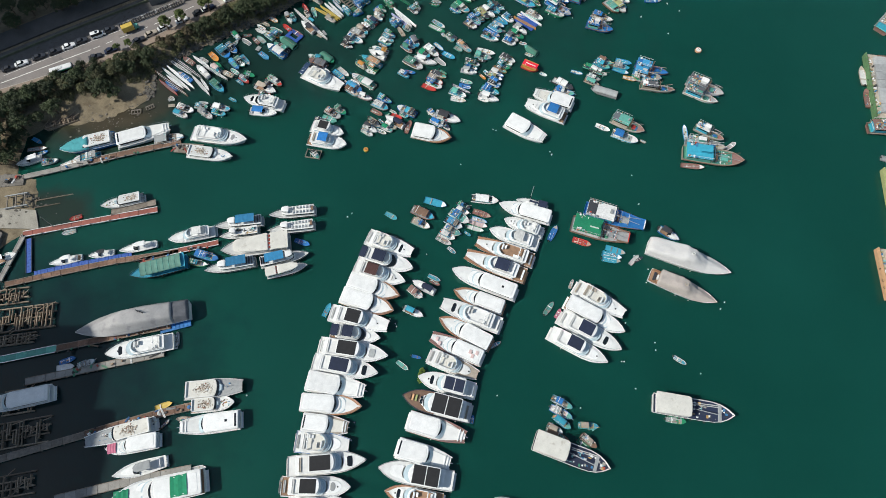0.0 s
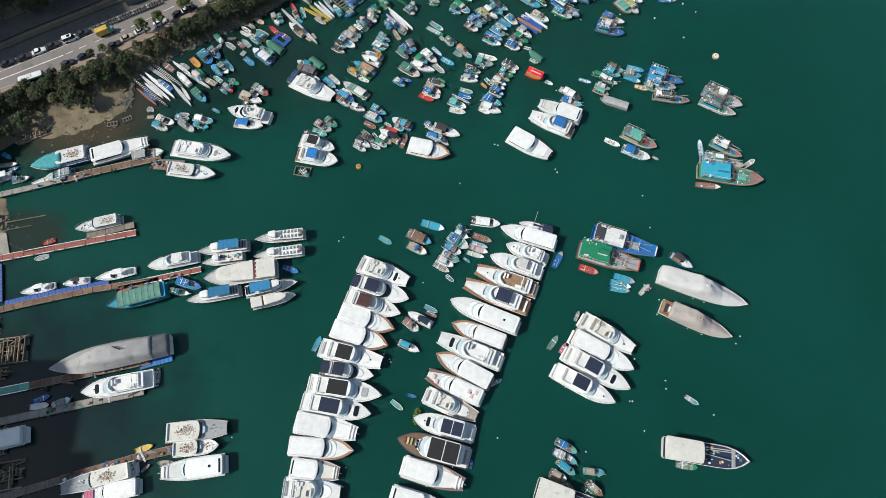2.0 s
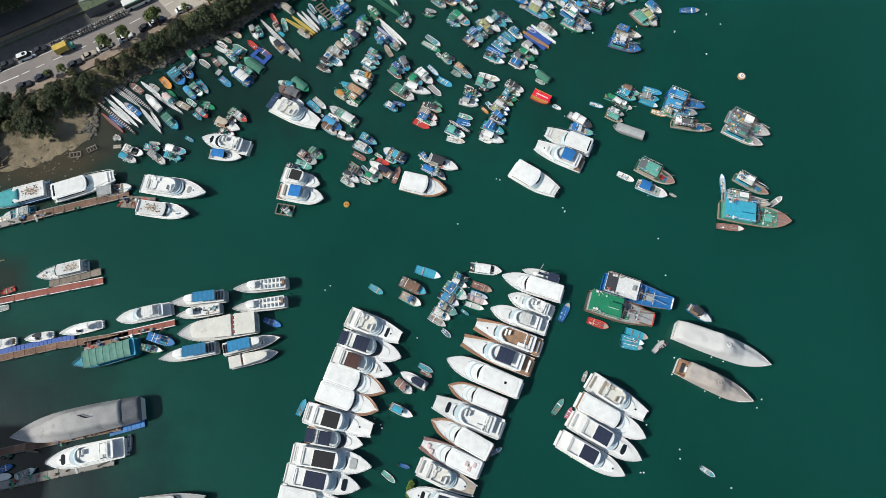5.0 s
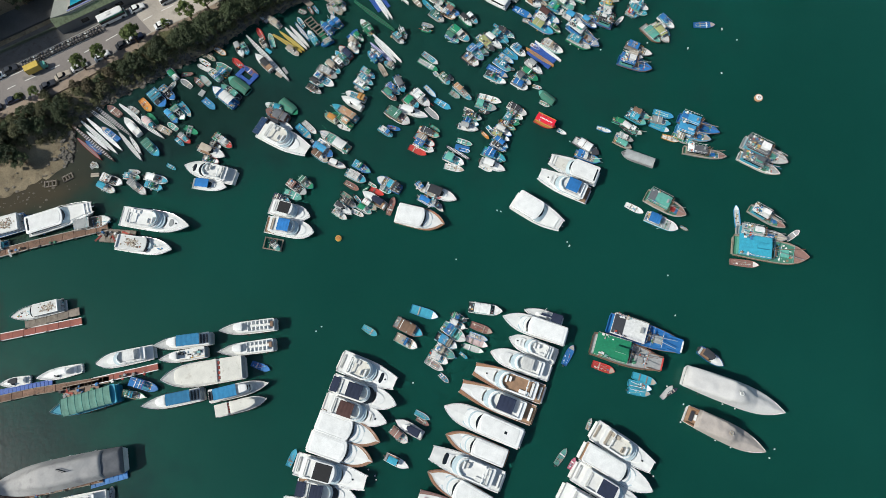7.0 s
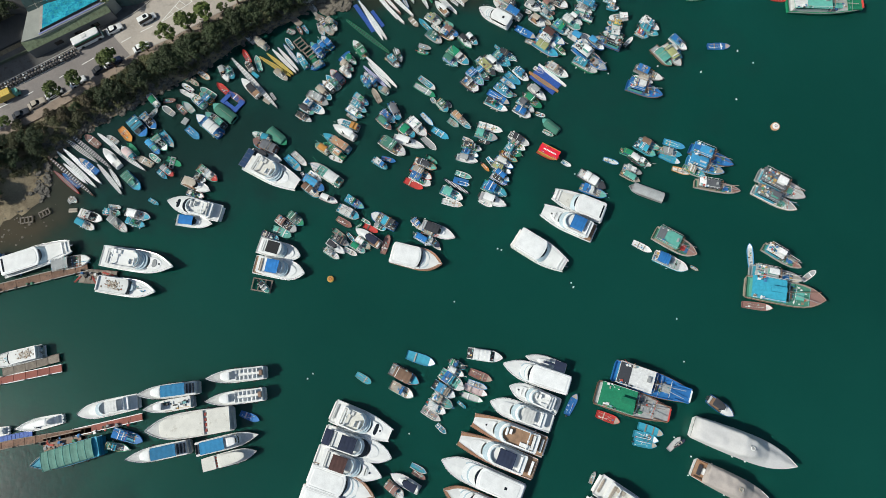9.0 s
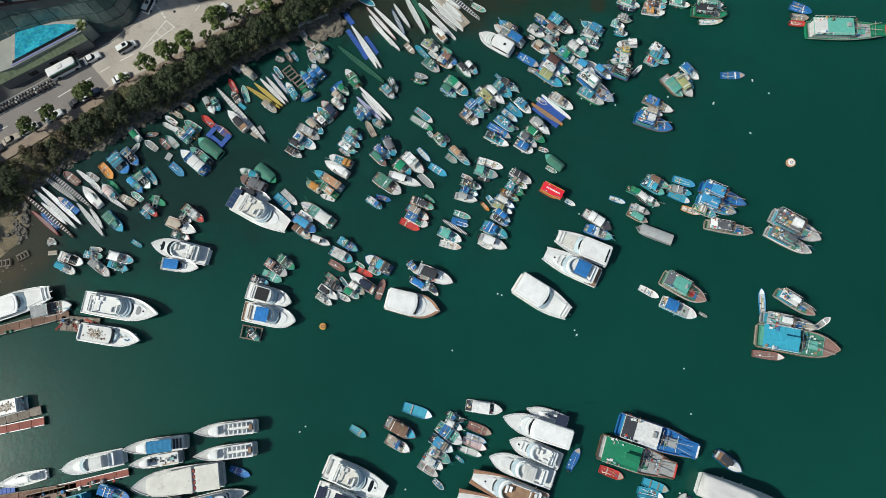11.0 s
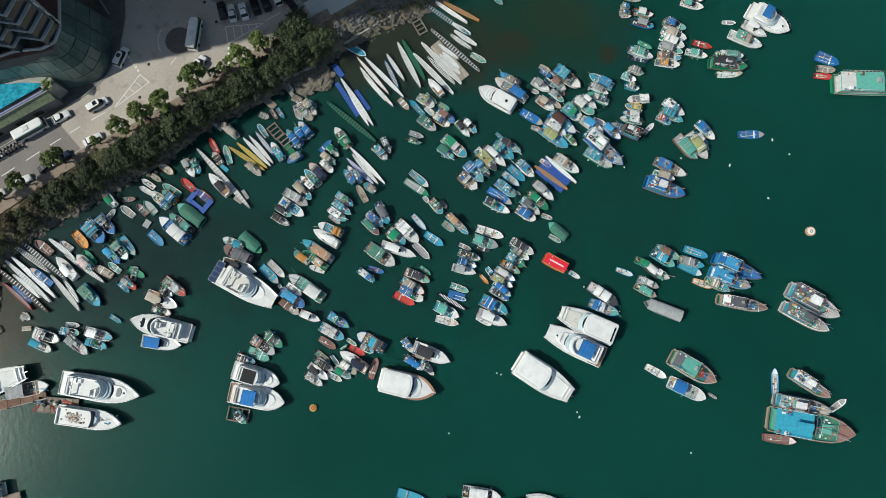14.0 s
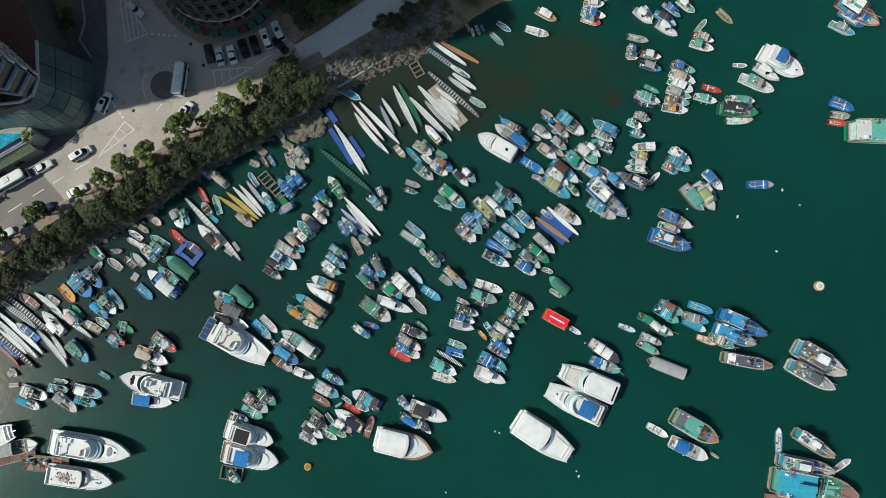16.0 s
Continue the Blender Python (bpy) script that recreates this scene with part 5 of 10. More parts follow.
def fishing_boat(x, y, heading, l, w, roof, hull, seed, blunt=False, tidy=False, aft=""):
    """A larger fishing vessel: deckhouse aft, working deck forward, gantry."""
    rnd = random.Random(seed)
    y0 = thing("fishing_boat", pose(x, y, 0, 0, 0, heading), "%s fishing vessel with a %s deckhouse roof and gear on deck" % (hull, roof), "fishing boat", "fishing fleet")
    h, shape = 0.6 + 0.04 * l, (0.5, 0.9, 0.5, 10.5 if blunt else 3.4)
    part("hull", hull_mesh(l, w, h, *shape, 0.6, 0.16), PAINT[hull], y0)
    part("rub_rail", rub_rail(l, w, h, *shape, 0.12), PAINT[rnd.choice(("brown", "tan", "grey"))], y0)
    part("working_deck", deck_mesh(l, w, h, *shape, 0.5, 0.14), PAINT[{"blue": "blue", "red": "mint", "green": "grey", "rose": "mint", "tan": "sage", "sky": "sky"}.get(hull, "grey")], y0)
    part("bow_deck", deck_mesh(l, w, h, *shape, 0.05, 0.14, 0.8, 0.985), PAINT["rose" if hull == "tan" else hull if aft else rnd.choice((hull, "tan", "grey"))], y0)
    xa, xb = -0.47 * l, -0.47 * l + l * rnd.uniform(0.42, 0.52)
    wr = w * 0.92
    z = h + 1.7
    part("deckhouse", Mesh().box(xa + 0.4, xb - 0.3, -wr * 0.42, wr * 0.42, h - 0.5, z - 0.1, 0.05), PAINT[rnd.choice(("white", "mint", "teal", hull))], y0)
    part("window_band", Mesh().box(xa + 0.8, xb - 0.27, -wr * 0.425, wr * 0.425, h + 0.8, z - 0.5), GLASS_DARK, y0)
    lid = part("deckhouse_roof", flat_roof_mesh(xa, xb, wr, z + 0.1, 0.1, 0.1), PAINT[roof], y0, roof + " painted flat roof")
    tints = rnd.choice(("white", roof, "mint")), rnd.choice(("white", roof))
    if aft:
        part("roof_locker", Mesh().box(xb - 0.09 * l, xb - 0.05 * l, -wr * 0.05, wr * 0.2, z, z + 0.6, 0.05), PAINT["grey"], lid)
    else:
        wide = 0.26 if tidy else 0.5
        bridge = part("wheelhouse", Mesh().box(xb - 0.2 * l, xb - 0.05 * l, -wr * wide * 0.4, wr * wide * 0.4, z, z + 1.1, 0.05), PAINT[tints[0]], y0)
        part("wheelhouse_roof", flat_roof_mesh(xb - 0.22 * l, xb - 0.03 * l, wr * wide, z + 1.25), PAINT[roof if tidy else tints[1]], bridge)
    posts(y0, xa, xb, wr, h - 0.3, z, OLD_WOOD, 0.06)
    # net gantry and booms
    g = Mesh()
    for s in (1, -1):
        g.tube((xb + 0.3, s * w * 0.4, h - 0.4), (xb + 0.3, s * w * 0.36, h + 2.4), 0.08, 5)
    g.tube((xb + 0.3, -w * 0.38, h + 2.4), (xb + 0.3, w * 0.38, h + 2.4), 0.08, 5)
    part("gantry", g, STEEL if rnd.random() < 0.5 else PAINT["brown"], y0)
    part("mast", Mesh().tube((xb + 0.3, 0, h), (xb + 0.5, 0, h + 3.6), 0.1, 5, 0.05), OLD_WOOD, y0)
    for s in (1, -1):
        part("boom", Mesh().tube((xb + 0.3, 0, h + 1.2), (0.4 * l, s * w * rnd.uniform(0.1, 0.3), h + 1.8), 0.07, 4), PAINT[rnd.choice(("brown", "tan", "grey"))], y0)
    part("hatch_cover", Mesh().box(0.12 * l, 0.24 * l, -w * 0.18, w * 0.18, h - 0.35, h + 0.15, 0.05), PAINT[rnd.choice(("mint", "red", "grey", "blue"))], y0)
    part("winch", Mesh().tube((0.06 * l, -w * 0.2, h + 0.1), (0.06 * l, w * 0.2, h + 0.1), 0.3, 8), PAINT["brown"], y0)
    if aft:
        part("aft_roof", flat_roof_mesh(xa + 0.1, xa + 0.34 * (xb - xa), wr * 0.94, z + 0.17, 0.08, 0.1), PAINT[aft], lid, aft + " painted aft roof")
    for i in range(3):
        xr = xa + (xb - xa) * (0.3 + 0.28 * i)
        part("roof_seam", Mesh().tube((xr, -wr * 0.48, z + 0.02), (xr, wr * 0.48, z + 0.02), 0.05, 4), PAINT[roof], lid)
    if blunt:
        for s in (1, -1):
            part("bow_bulwark", Mesh().box(0.3 * l, 0.49 * l, s * w * 0.3 - 0.1, s * w * 0.3 + 0.1, h + 0.3, h + 0.85, 0.05), PAINT[hull], y0)
        part("bow_plate", Mesh().box(0.485 * l, 0.5 * l, -w * 0.25, w * 0.25, h + 0.3, h * 1.5 + 0.35, 0.04), PAINT["white" if hull == "blue" else "red"], y0)
    spots = [(rnd.uniform(xa + 0.5, xb - 0.24 * l), rnd.choice((-1, 1)) * rnd.uniform(0.3, 0.45) * w if tidy else rnd.uniform(-0.4, 0.4) * w, z + 0.06) for i in range(int(l * (1.2 if tidy else 3.0)))]
    for i in range(int(l * (1.6 if aft else 6))):
        u = rnd.uniform(0.54, 0.86)
        spots.append(((u - 0.5) * l, rnd.uniform(-0.85, 0.85) * max(half(u, w, *shape[1:]) - 0.45, 0.02), h - 0.42))
    lines = []
    for i in range(int(l * (0.25 if tidy else 1.1))):
        xx, t = rnd.uniform(xb if tidy else xa, 0.34 * l), rnd.uniform(0.25, 0.52)
        lines.append(((xx, -w * t, h + rnd.uniform(0.3, 1.2)), (xx + rnd.uniform(-0.8, 0.8), w * t, h + rnd.uniform(0.3, 1.2))))
    for i in range(0 if tidy else int(l * 0.5)):
        xx, yy = rnd.uniform(-0.48, 0.2) * l, rnd.uniform(-0.45, 0.45) * w
        lines.append(((xx, yy, z + 0.2), (xx + rnd.uniform(0.1, 0.3) * l, yy * 0.8, z + rnd.uniform(0.1, 0.5))))
    gear(y0, rnd, spots, 0.09, 0.32, lines)
    for i in range(2):
        cx, cy = rnd.uniform(0.1, 0.28) * l, rnd.uniform(-0.25, 0.25) * w
        part("net_pile", Mesh().ball((cx, cy, h - 0.25), rnd.uniform(0.4, 0.8), 8, 5, 0.5), rnd.choice((CLUTTER[2], CLUTTER[5], CLUTTER[0])), y0, smooth=True)
    rails = Mesh()
    for s in (1, -1):
        for k in range(int((xb - xa) / 0.8)):
            xx = xa + 0.3 + 0.8 * k
            rails.tube((xx, s * wr * 0.49, z), (xx, s * wr * 0.49, z + 0.8), 0.035, 3)
        rails.tube((xa, s * wr * 0.49, z + 0.8), (xb, s * wr * 0.49, z + 0.8), 0.04, 3)
    part("roof_rail", rails, PAINT["silver"], lid)
    fenders(y0, l, w, h, rnd, *shape[1:], 1, False)
    return y0


def work_barge(x, y, heading, l, w, deck, seed):
    rnd = random.Random(seed)
    grey = deck == "grey"
    y0 = thing("work_barge", pose(x, y, 0, 0, 0, heading), "long grey covered lighter at its mooring" if grey else "work boat with white aft roof and blue cargo deck", "work boat", "work boats")
    h, shape = 0.06 * l + 0.3, (0.25, 0.95, 0.6, 3.2)
    part("hull", hull_mesh(l, w, h, *shape, 0.6, 0.14), PAINT["grey" if grey else "white"], y0)
    part("cargo_deck", deck_mesh(l, w, h, *shape, 0.45, 0.12), PAINT["grey" if grey else "navy"], y0)
    if grey:
        part("cover", canopy_mesh(-0.48 * l, 0.4 * l, w * 0.9, h + 0.5, 0.5, 6, 5), CLOTH["grey"], y0)
        return y0
    xb = -0.06 * l
    z = h + 2.3
    part("deckhouse", Mesh().box(-0.47 * l, xb - 0.2, -w * 0.43, w * 0.43, h - 0.45, z - 0.1, 0.05), GEL["white"], y0)
    part("window_band", Mesh().box(-0.45 * l, xb - 0.18, -w * 0.435, w * 0.435, h + 0.9, z - 0.6), GLASS_DARK, y0)
    part("deckhouse_roof", roof_mesh(-0.5 * l, xb, w * 0.98, w * 0.95, z - 0.1, 0.14, 0.4, 0.08), mat_cream, y0, "stained white flat roof")
    part("bulwark_step", Mesh().box(0.3 * l, 0.34 * l, -w * 0.4, w * 0.4, h - 0.44, h + 0.1, 0.03), PAINT["grey"], y0)
    part("derrick", Mesh().tube((xb + 0.5, 0.2, h), (0.3 * l, -w * 0.15, h + 1.6), 0.1, 5), PAINT["grey"], y0)
    part("pipe_rack", Mesh().tube((xb + 0.8, w * 0.3, h), (0.3 * l, w * 0.34, h), 0.12, 5).tube((xb + 0.8, w * 0.22, h), (0.3 * l, w * 0.26, h), 0.1, 5), PAINT["silver"], y0)
    spots = []
    for i in range(40):
        u = rnd.uniform(0.48, 0.93)
        spots.append(((u - 0.5) * l, rnd.uniform(-0.85, 0.85) * (half(u, w, *shape[1:]) - 0.45), h - 0.4))
    gear(y0, rnd, spots, 0.12, 0.38)
    fenders(y0, l, w, h, rnd, *shape[1:], 4, False)
    return y0


BARGE_GREEN = mat("weathered_green_paint", (0.10, 0.20, 0.09), 0.7, vary=0.4, scale=0.8, grain=6.0, bump=0.4, stain=(0.16, 0.12, 0.08), stain_at=0.58)


def deck_barge(x, y, heading, l, w, hull, deck, label, seed):
    """A square ended lighter: pontoon, bulwarks, sheeted hold, winches."""
    rnd = random.Random(seed)
    paint = BARGE_GREEN if hull == "green" else PAINT[hull]
    y0 = thing("deck_barge", pose(x, y, 0, 0, 0, heading), label, "barge", "work boats")
    part("pontoon", Mesh().box(-l / 2, l / 2, -w / 2, w / 2, -0.5, 1.5, 0.25), paint, y0)
    part("deck", Mesh().box(-l / 2 + 0.2, l / 2 - 0.2, -w / 2 + 0.2, w / 2 - 0.2, 1.4, 1.56), PAINT["tan"], y0)
    for s in (1, -1):
        part("bulwark", Mesh().box(-l / 2, l / 2, s * (w / 2 - 0.12) - 0.12, s * (w / 2 - 0.12) + 0.12, 1.3, 2.3, 0.04), paint, y0)
        for i in range(int(l / 1.6)):
            xx = -l / 2 + 0.8 + 1.6 * i
            part("stanchion", Mesh().box(xx - 0.1, xx + 0.1, s * (w / 2 - 0.55) - 0.3, s * (w / 2 - 0.55) + 0.3, 1.5, 2.2), PAINT["olive"], y0)
    n = max(3, int(l / 3.2))
    for i in range(n):
        a, b = -l * 0.42 + l * 0.86 * i / n, -l * 0.42 + l * 0.86 * (i + 0.97) / n
        rows = [[(a + (b - a) * u + rnd.uniform(-0.12, 0.12), w * 0.33 * c, 2.3 + 0.35 * (1 - c * c) + rnd.uniform(-0.1, 0.1)) for c in (-1, -0.6, -0.2, 0.2, 0.6, 1)] for u in (0, 0.33, 0.66, 1)]
        part("hold_sheet", Mesh().rings([r + [(p[0], p[1], 1.5) for p in reversed(r)] for r in rows]), CLOTH[deck], y0)
    part("winch", Mesh().tube((l * 0.46, -w * 0.2, 2.0), (l * 0.46, w * 0.2, 2.0), 0.4, 8), PAINT["brown"], y0)
    part("deck_cabin", Mesh().box(-l * 0.49, -l * 0.435, -w * 0.3, w * 0.1, 1.5, 3.4, 0.06), PAINT["white"], y0)
    gear(y0, rnd, [(rnd.uniform(-0.47, 0.47) * l, rnd.choice((-1, 1)) * rnd.uniform(0.35, 0.43) * w, 1.55) for i in range(int(l * 2.2))], 0.15, 0.5)
    fenders(y0, l, w, 1.8, rnd, 1.0, 0.99, 12, 3, False)
    return y0


def banner_boat(x, y, heading, l, w):
    """A red charter boat whose roof carries a line of lettering, shown as bars."""
    y0 = thing("charter_boat", pose(x, y, 0, 0, 0, heading), "bright red roofed charter boat with pale lettering bars", "boat", "small boats")
    h, shape = 0.8, (0.3, 0.9, 0.5, 2.6)
    part("hull", hull_mesh(l, w, h, *shape, 0.3, 0.1), PAINT["red"], y0)
    part("deck", deck_mesh(l, w, h, *shape, 0.2, 0.1), PAINT["orange"], y0)
    part("roof", flat_roof_mesh(-0.46 * l, 0.4 * l, w * 0.9, h + 1.4), mat("scarlet_canvas", (0.78, 0.012, 0.04), 0.6, vary=0.15, scale=0.9, grain=7.0, bump=0.3), y0, "bright scarlet flat roof")
    posts(y0, -0.44 * l, 0.38 * l, w * 0.86, h - 0.1, h + 1.35, STEEL)
    for i in range(9):
        xx = (-0.3 + 0.066 * i) * l
        part("lettering_bar", Mesh().box(xx, xx + 0.05 * l, -0.05 * w, 0.08 * w, h + 1.37, h + 1.43), PAINT["white"], y0)
    for s in (1, -1):
        part("roof_edge", Mesh().tube((-0.46 * l, s * w * 0.45, h + 1.36), (0.4 * l, s * w * 0.45, h + 1.36), 0.09, 4), PAINT["yellow"], y0)
    gear(y0, random.Random(4), [(random.Random(i).uniform(-0.44, 0.36) * l, (0.3 if i % 2 else -0.32) * w, h + 1.36) for i in range(10)], 0.07, 0.16)
    return y0


mat_solar = mat("solar_cells", (0.03, 0.06, 0.13), 0.2, vary=0.3, scale=2.0, bump=0.05)
mat_cream = mat("cream_roof_paint", (0.66, 0.64, 0.58), 0.6, vary=0.2, scale=0.4, grain=6, bump=0.15, stain=(0.46, 0.43, 0.37), stain_at=0.6)


FLOATS = [(-27.5, 77.2), (53.5, 65.0), (55.9, 57.1), (56.9, 61.0), (76.3, 51.4), (74.9, 49.5), (48.8, 45.6), (46.5, 35.2), (47.2, 35.2), (55.8, 38.2), (55.9, 40.2), (66.6, 32.0), (49.3, 28.2), (34.8, 23.4), (-12.7, 45.4), (-12.4, 44.6), (-14.2, 46.7), (-22.7, 15.5), (-22.2, 19.8), (13.8, 26.5), (-50.0, 26.5), (-10.7, 62.8), (-13.2, 62.1), (-4.6, 65.5), (-26.3, 78.3), (52.7, 119.7), (56.0, 90.9), (56.9, 81.3), (32.3, 99.1), (32.7, 98.0), (15.4, 107.1), (16.3, 106.8), (74.9, 145.0), (80.0, 154.9), (76.4, 158.3), (66.8, 152.5), (43.6, 151.8), (34.2, 125.5), (5.3, 94.6), (-1.6, 114.3), (-64.6, 97.8), (66.7, 152.2), (76.4, 158.0), (74.8, 145.1), (32.8, 98.2), (58.0, 156.1), (56.1, 153.9)]


# ---- vehicles ----
def car(colour, van=False):
    """A parked car, wheels on z = 0, front towards +x."""
    c = thing("van" if van else "car", pose(0, 0, 0), "%s parked %s beside the shore road" % (colour, "van" if van else "saloon car"), "van" if van else "car", "parked cars")
    l, w, h = (4.6, 1.75, 1.85) if van else (4.15, 1.68, 1.42)
    pm = GEL[colour]
    body = Mesh().rings([[(x, -w / 2 * k, 0.28), (x, -w / 2 * k, z * 0.8), (x, -w / 2 * k * 0.9, z), (x, w / 2 * k * 0.9, z), (x, w / 2 * k, z * 0.8), (x, w / 2 * k, 0.28)]
                         for x, k, z in ((-l / 2, 0.86, 0.72), (-l / 2 + 0.15, 0.97, 0.88), (-0.2 * l, 1, 0.92), (0.16 * l, 1, 0.92), (0.36 * l, 0.98, 0.84), (l / 2 - 0.1, 0.9, 0.72), (l / 2, 0.78, 0.6))])
    part("body", body, pm, c)
    x0, x1 = (-0.48 * l, 0.3 * l) if van else (-0.36 * l, 0.2 * l)
    part("window_glass", house_mesh(x0, x1, w * 0.9, w * 0.84, 0.85, h - 0.08, 0.62, 0.1 if van else 0.5, 0.25, 0.2), GLASS_DARK, c, "dark window glass")
    part("roof", roof_mesh(x0 + (0.1 if van else 0.5), x1 - 0.6, w * 0.78, w * 0.74, h - 0.09, 0.06, 0.2, 0.04), pm, c)
    if van:
        part("sun_roof", Mesh().box(-0.6, 0.3, -0.45, 0.45, h - 0.02, h + 0.03, 0.02), GLASS_DARK, c)
    for sx in (0.31, -0.3):
        for sy in (1, -1):
            part("wheel", Mesh().tube((sx * l, sy * (w / 2 - 0.2), 0.32), (sx * l, sy * (w / 2 + 0.01), 0.32), 0.32, 10), RUBBER, c)
    return c


def minibus(colour, l=7.0):
    c = thing("minibus", pose(0, 0, 0), "cream and %s public minibus waiting at the kerb" % colour, "bus", "buses")
    w, h = 2.05, 2.65
    part("lower_body", Mesh().box(-l / 2, l / 2, -w / 2, w / 2, 0.35, 1.2), GEL["white"], c)
    part("window_band", Mesh().box(-l / 2 + 0.06, l / 2 - 0.12, -w / 2 + 0.03, w / 2 - 0.03, 1.2, 2.1), GLASS_DARK, c)
    part("roof", roof_mesh(-l / 2, l / 2 - 0.25, w, w * 0.94, 2.1, h - 2.2, 0.3, 0.12), GEL["white"], c)
    for s in (1, -1):
        part("side_stripe", Mesh().box(-l / 2 + 0.1, l / 2 - 0.3, s * (w / 2 + 0.01) - 0.02, s * (w / 2 + 0.01) + 0.02, 2.05, 2.35), GEL[colour], c, colour + " side stripe")
        for x in (-0.3, 0.33):
            part("wheel", Mesh().tube((x * l, s * (w / 2 - 0.25), 0.42), (x * l, s * (w / 2 + 0.01), 0.42), 0.42, 10), RUBBER, c)
    part("air_vent", Mesh().box(-0.9, 0.3, -0.5, 0.5, h - 0.02, h + 0.16, 0.05), GEL["silver"], c)
    part("bumper", Mesh().box(l / 2 - 0.02, l / 2 + 0.1, -w / 2 + 0.1, w / 2 - 0.1, 0.4, 0.7, 0.03), GEL[colour], c)
    return c


def box_truck():
    c = thing("box_truck", pose(0, 0, 0), "delivery truck with bright yellow box body and green cab", "truck", "")
    part("cargo_box", Mesh().box(-3.4, 1.4, -1.15, 1.15, 0.9, 3.4, 0.05), GEL["yellow"], c, "bright yellow cargo box")
    for i in range(6):
        part("box_rib", Mesh().box(-3.2 + 0.85 * i, -3.14 + 0.85 * i, -1.18, 1.18, 0.95, 3.42), GEL["orange"], c)
    part("cab", house_mesh(1.6, 3.4, 2.0, 1.9, 0.5, 2.2, 0.25, 0.0, 0.1, 0.3), GEL["mint"], c)
    part("windscreen", house_mesh(2.3, 3.36, 1.9, 1.8, 1.35, 2.0, 0.25, 0.0, 0.1, 0.3), GLASS_DARK, c)
    part("chassis", Mesh().box(-3.3, 3.1, -0.5, 0.5, 0.45, 0.9), RUBBER, c)
    for x in (-2.2, 2.4):
        for s in (1, -1):
            part("wheel", Mesh().tube((x, s * 0.8, 0.42), (x, s * 1.1, 0.42), 0.42, 10), RUBBER, c)
    return c


def motorcycle(colour):
    c = thing("motorcycle", pose(0, 0, 0), "%s motorcycle parked in a tight row" % colour, "motorcycle", "parked motorcycles")
    part("fuel_tank", Mesh().ball((0.15, 0, 0.82), 0.24, 7, 5, 0.8), GEL[colour], c)
    part("saddle", Mesh().box(-0.75, -0.02, -0.15, 0.15, 0.72, 0.86, 0.04), RUBBER, c)
    for x in (-0.65, 0.7):
        part("wheel", Mesh().rings([[(x + 0.3 * math.cos(a * math.pi / 5), -0.06, 0.3 + 0.3 * math.sin(a * math.pi / 5)) for a in range(10)], [(x + 0.3 * math.cos(a * math.pi / 5), 0.06, 0.3 + 0.3 * math.sin(a * math.pi / 5)) for a in range(10)]]), RUBBER, c)
    part("handlebar", Mesh().tube((0.45, -0.38, 1.05), (0.45, 0.38, 1.05), 0.03, 4), STEEL, c)
    part("top_box", Mesh().box(-1.05, -0.72, -0.2, 0.2, 0.8, 1.1, 0.04), GEL["silver" if colour == "white" else "dark"], c)
    return c


def place(maker, places):
    """Builds one, then copies it to the other places: x, y, heading."""
    first = None
    for x, y, a in places:
        m = pose(x, y, ROAD_Z + 0.012, 0, 0, a)
        if first is None:
            first = maker
            first.matrix_world = m
        else:
            copy_thing(first, m)


place(car("dark"), [(-136.6, 127.3, 27), (-128.3, 131.9, 28), (-123.8, 134.0, 29), (-116.4, 138.3, 28), (-108.4, 142.9, 29), (-98.0, 138.6, 31), (-80.5, 150.4, 34), (-110.4, 131.9, 26)])
place(car("white"), [(-133.1, 129.2, 27), (-119.9, 136.2, 28), (-85.6, 147.0, 33), (-71.2, 156.2, 30), (-78.4, 161.1, 31), (-40.1, 185.1, 108)])
place(car("black"), [(-44.9, 185.3, 106), (-37.7, 186.4, 110), (-35.4, 187.2, 110), (-30.0, 187.2, 130)])
place(car("silver"), [(-90.9, 143.9, 33), (-78.2, 151.9, 33), (-42.6, 184.7, 104), (-60.6, 194.6, -40)])
place(car("tan"), [(-94.6, 141.3, 32)])
place(car("navy"), [(-106.0, 134.5, 27), (-77.6, 152.2, 33)])
place(car("white", True), [(-111.5, 140.9, 27), (-66.2, 174.6, 68), (-70.6, 163.9, 34), (-33.0, 188.6, 112), (-49.4, 172.9, 60)])
place(car("silver", True), [(-30.6, 190.2, 116)])
place(minibus("green"), [(-84.2, 158.1, 31), (-118.8, 125.9, 24), (-50.4, 179.6, 84)])
truck = box_truck()
truck.matrix_world = pose(-101.3, 143.2, ROAD_Z + 0.012, 0, 0, 30)
truck.scale = (0.76, 0.76, 0.76)
rr = random.Random(5)
spots = []
for i in range(28):
    k = i / 27
    spots.append((-105.4 + 18.2 * k, 144.6 + 10.5 * k, 118 + rr.uniform(-8, 8)))
place(motorcycle("dark"), spots[0::3])
place(motorcycle("navy"), spots[1::6])
place(motorcycle("white"), spots[4::6])
place(motorcycle("grey"), spots[2::3])


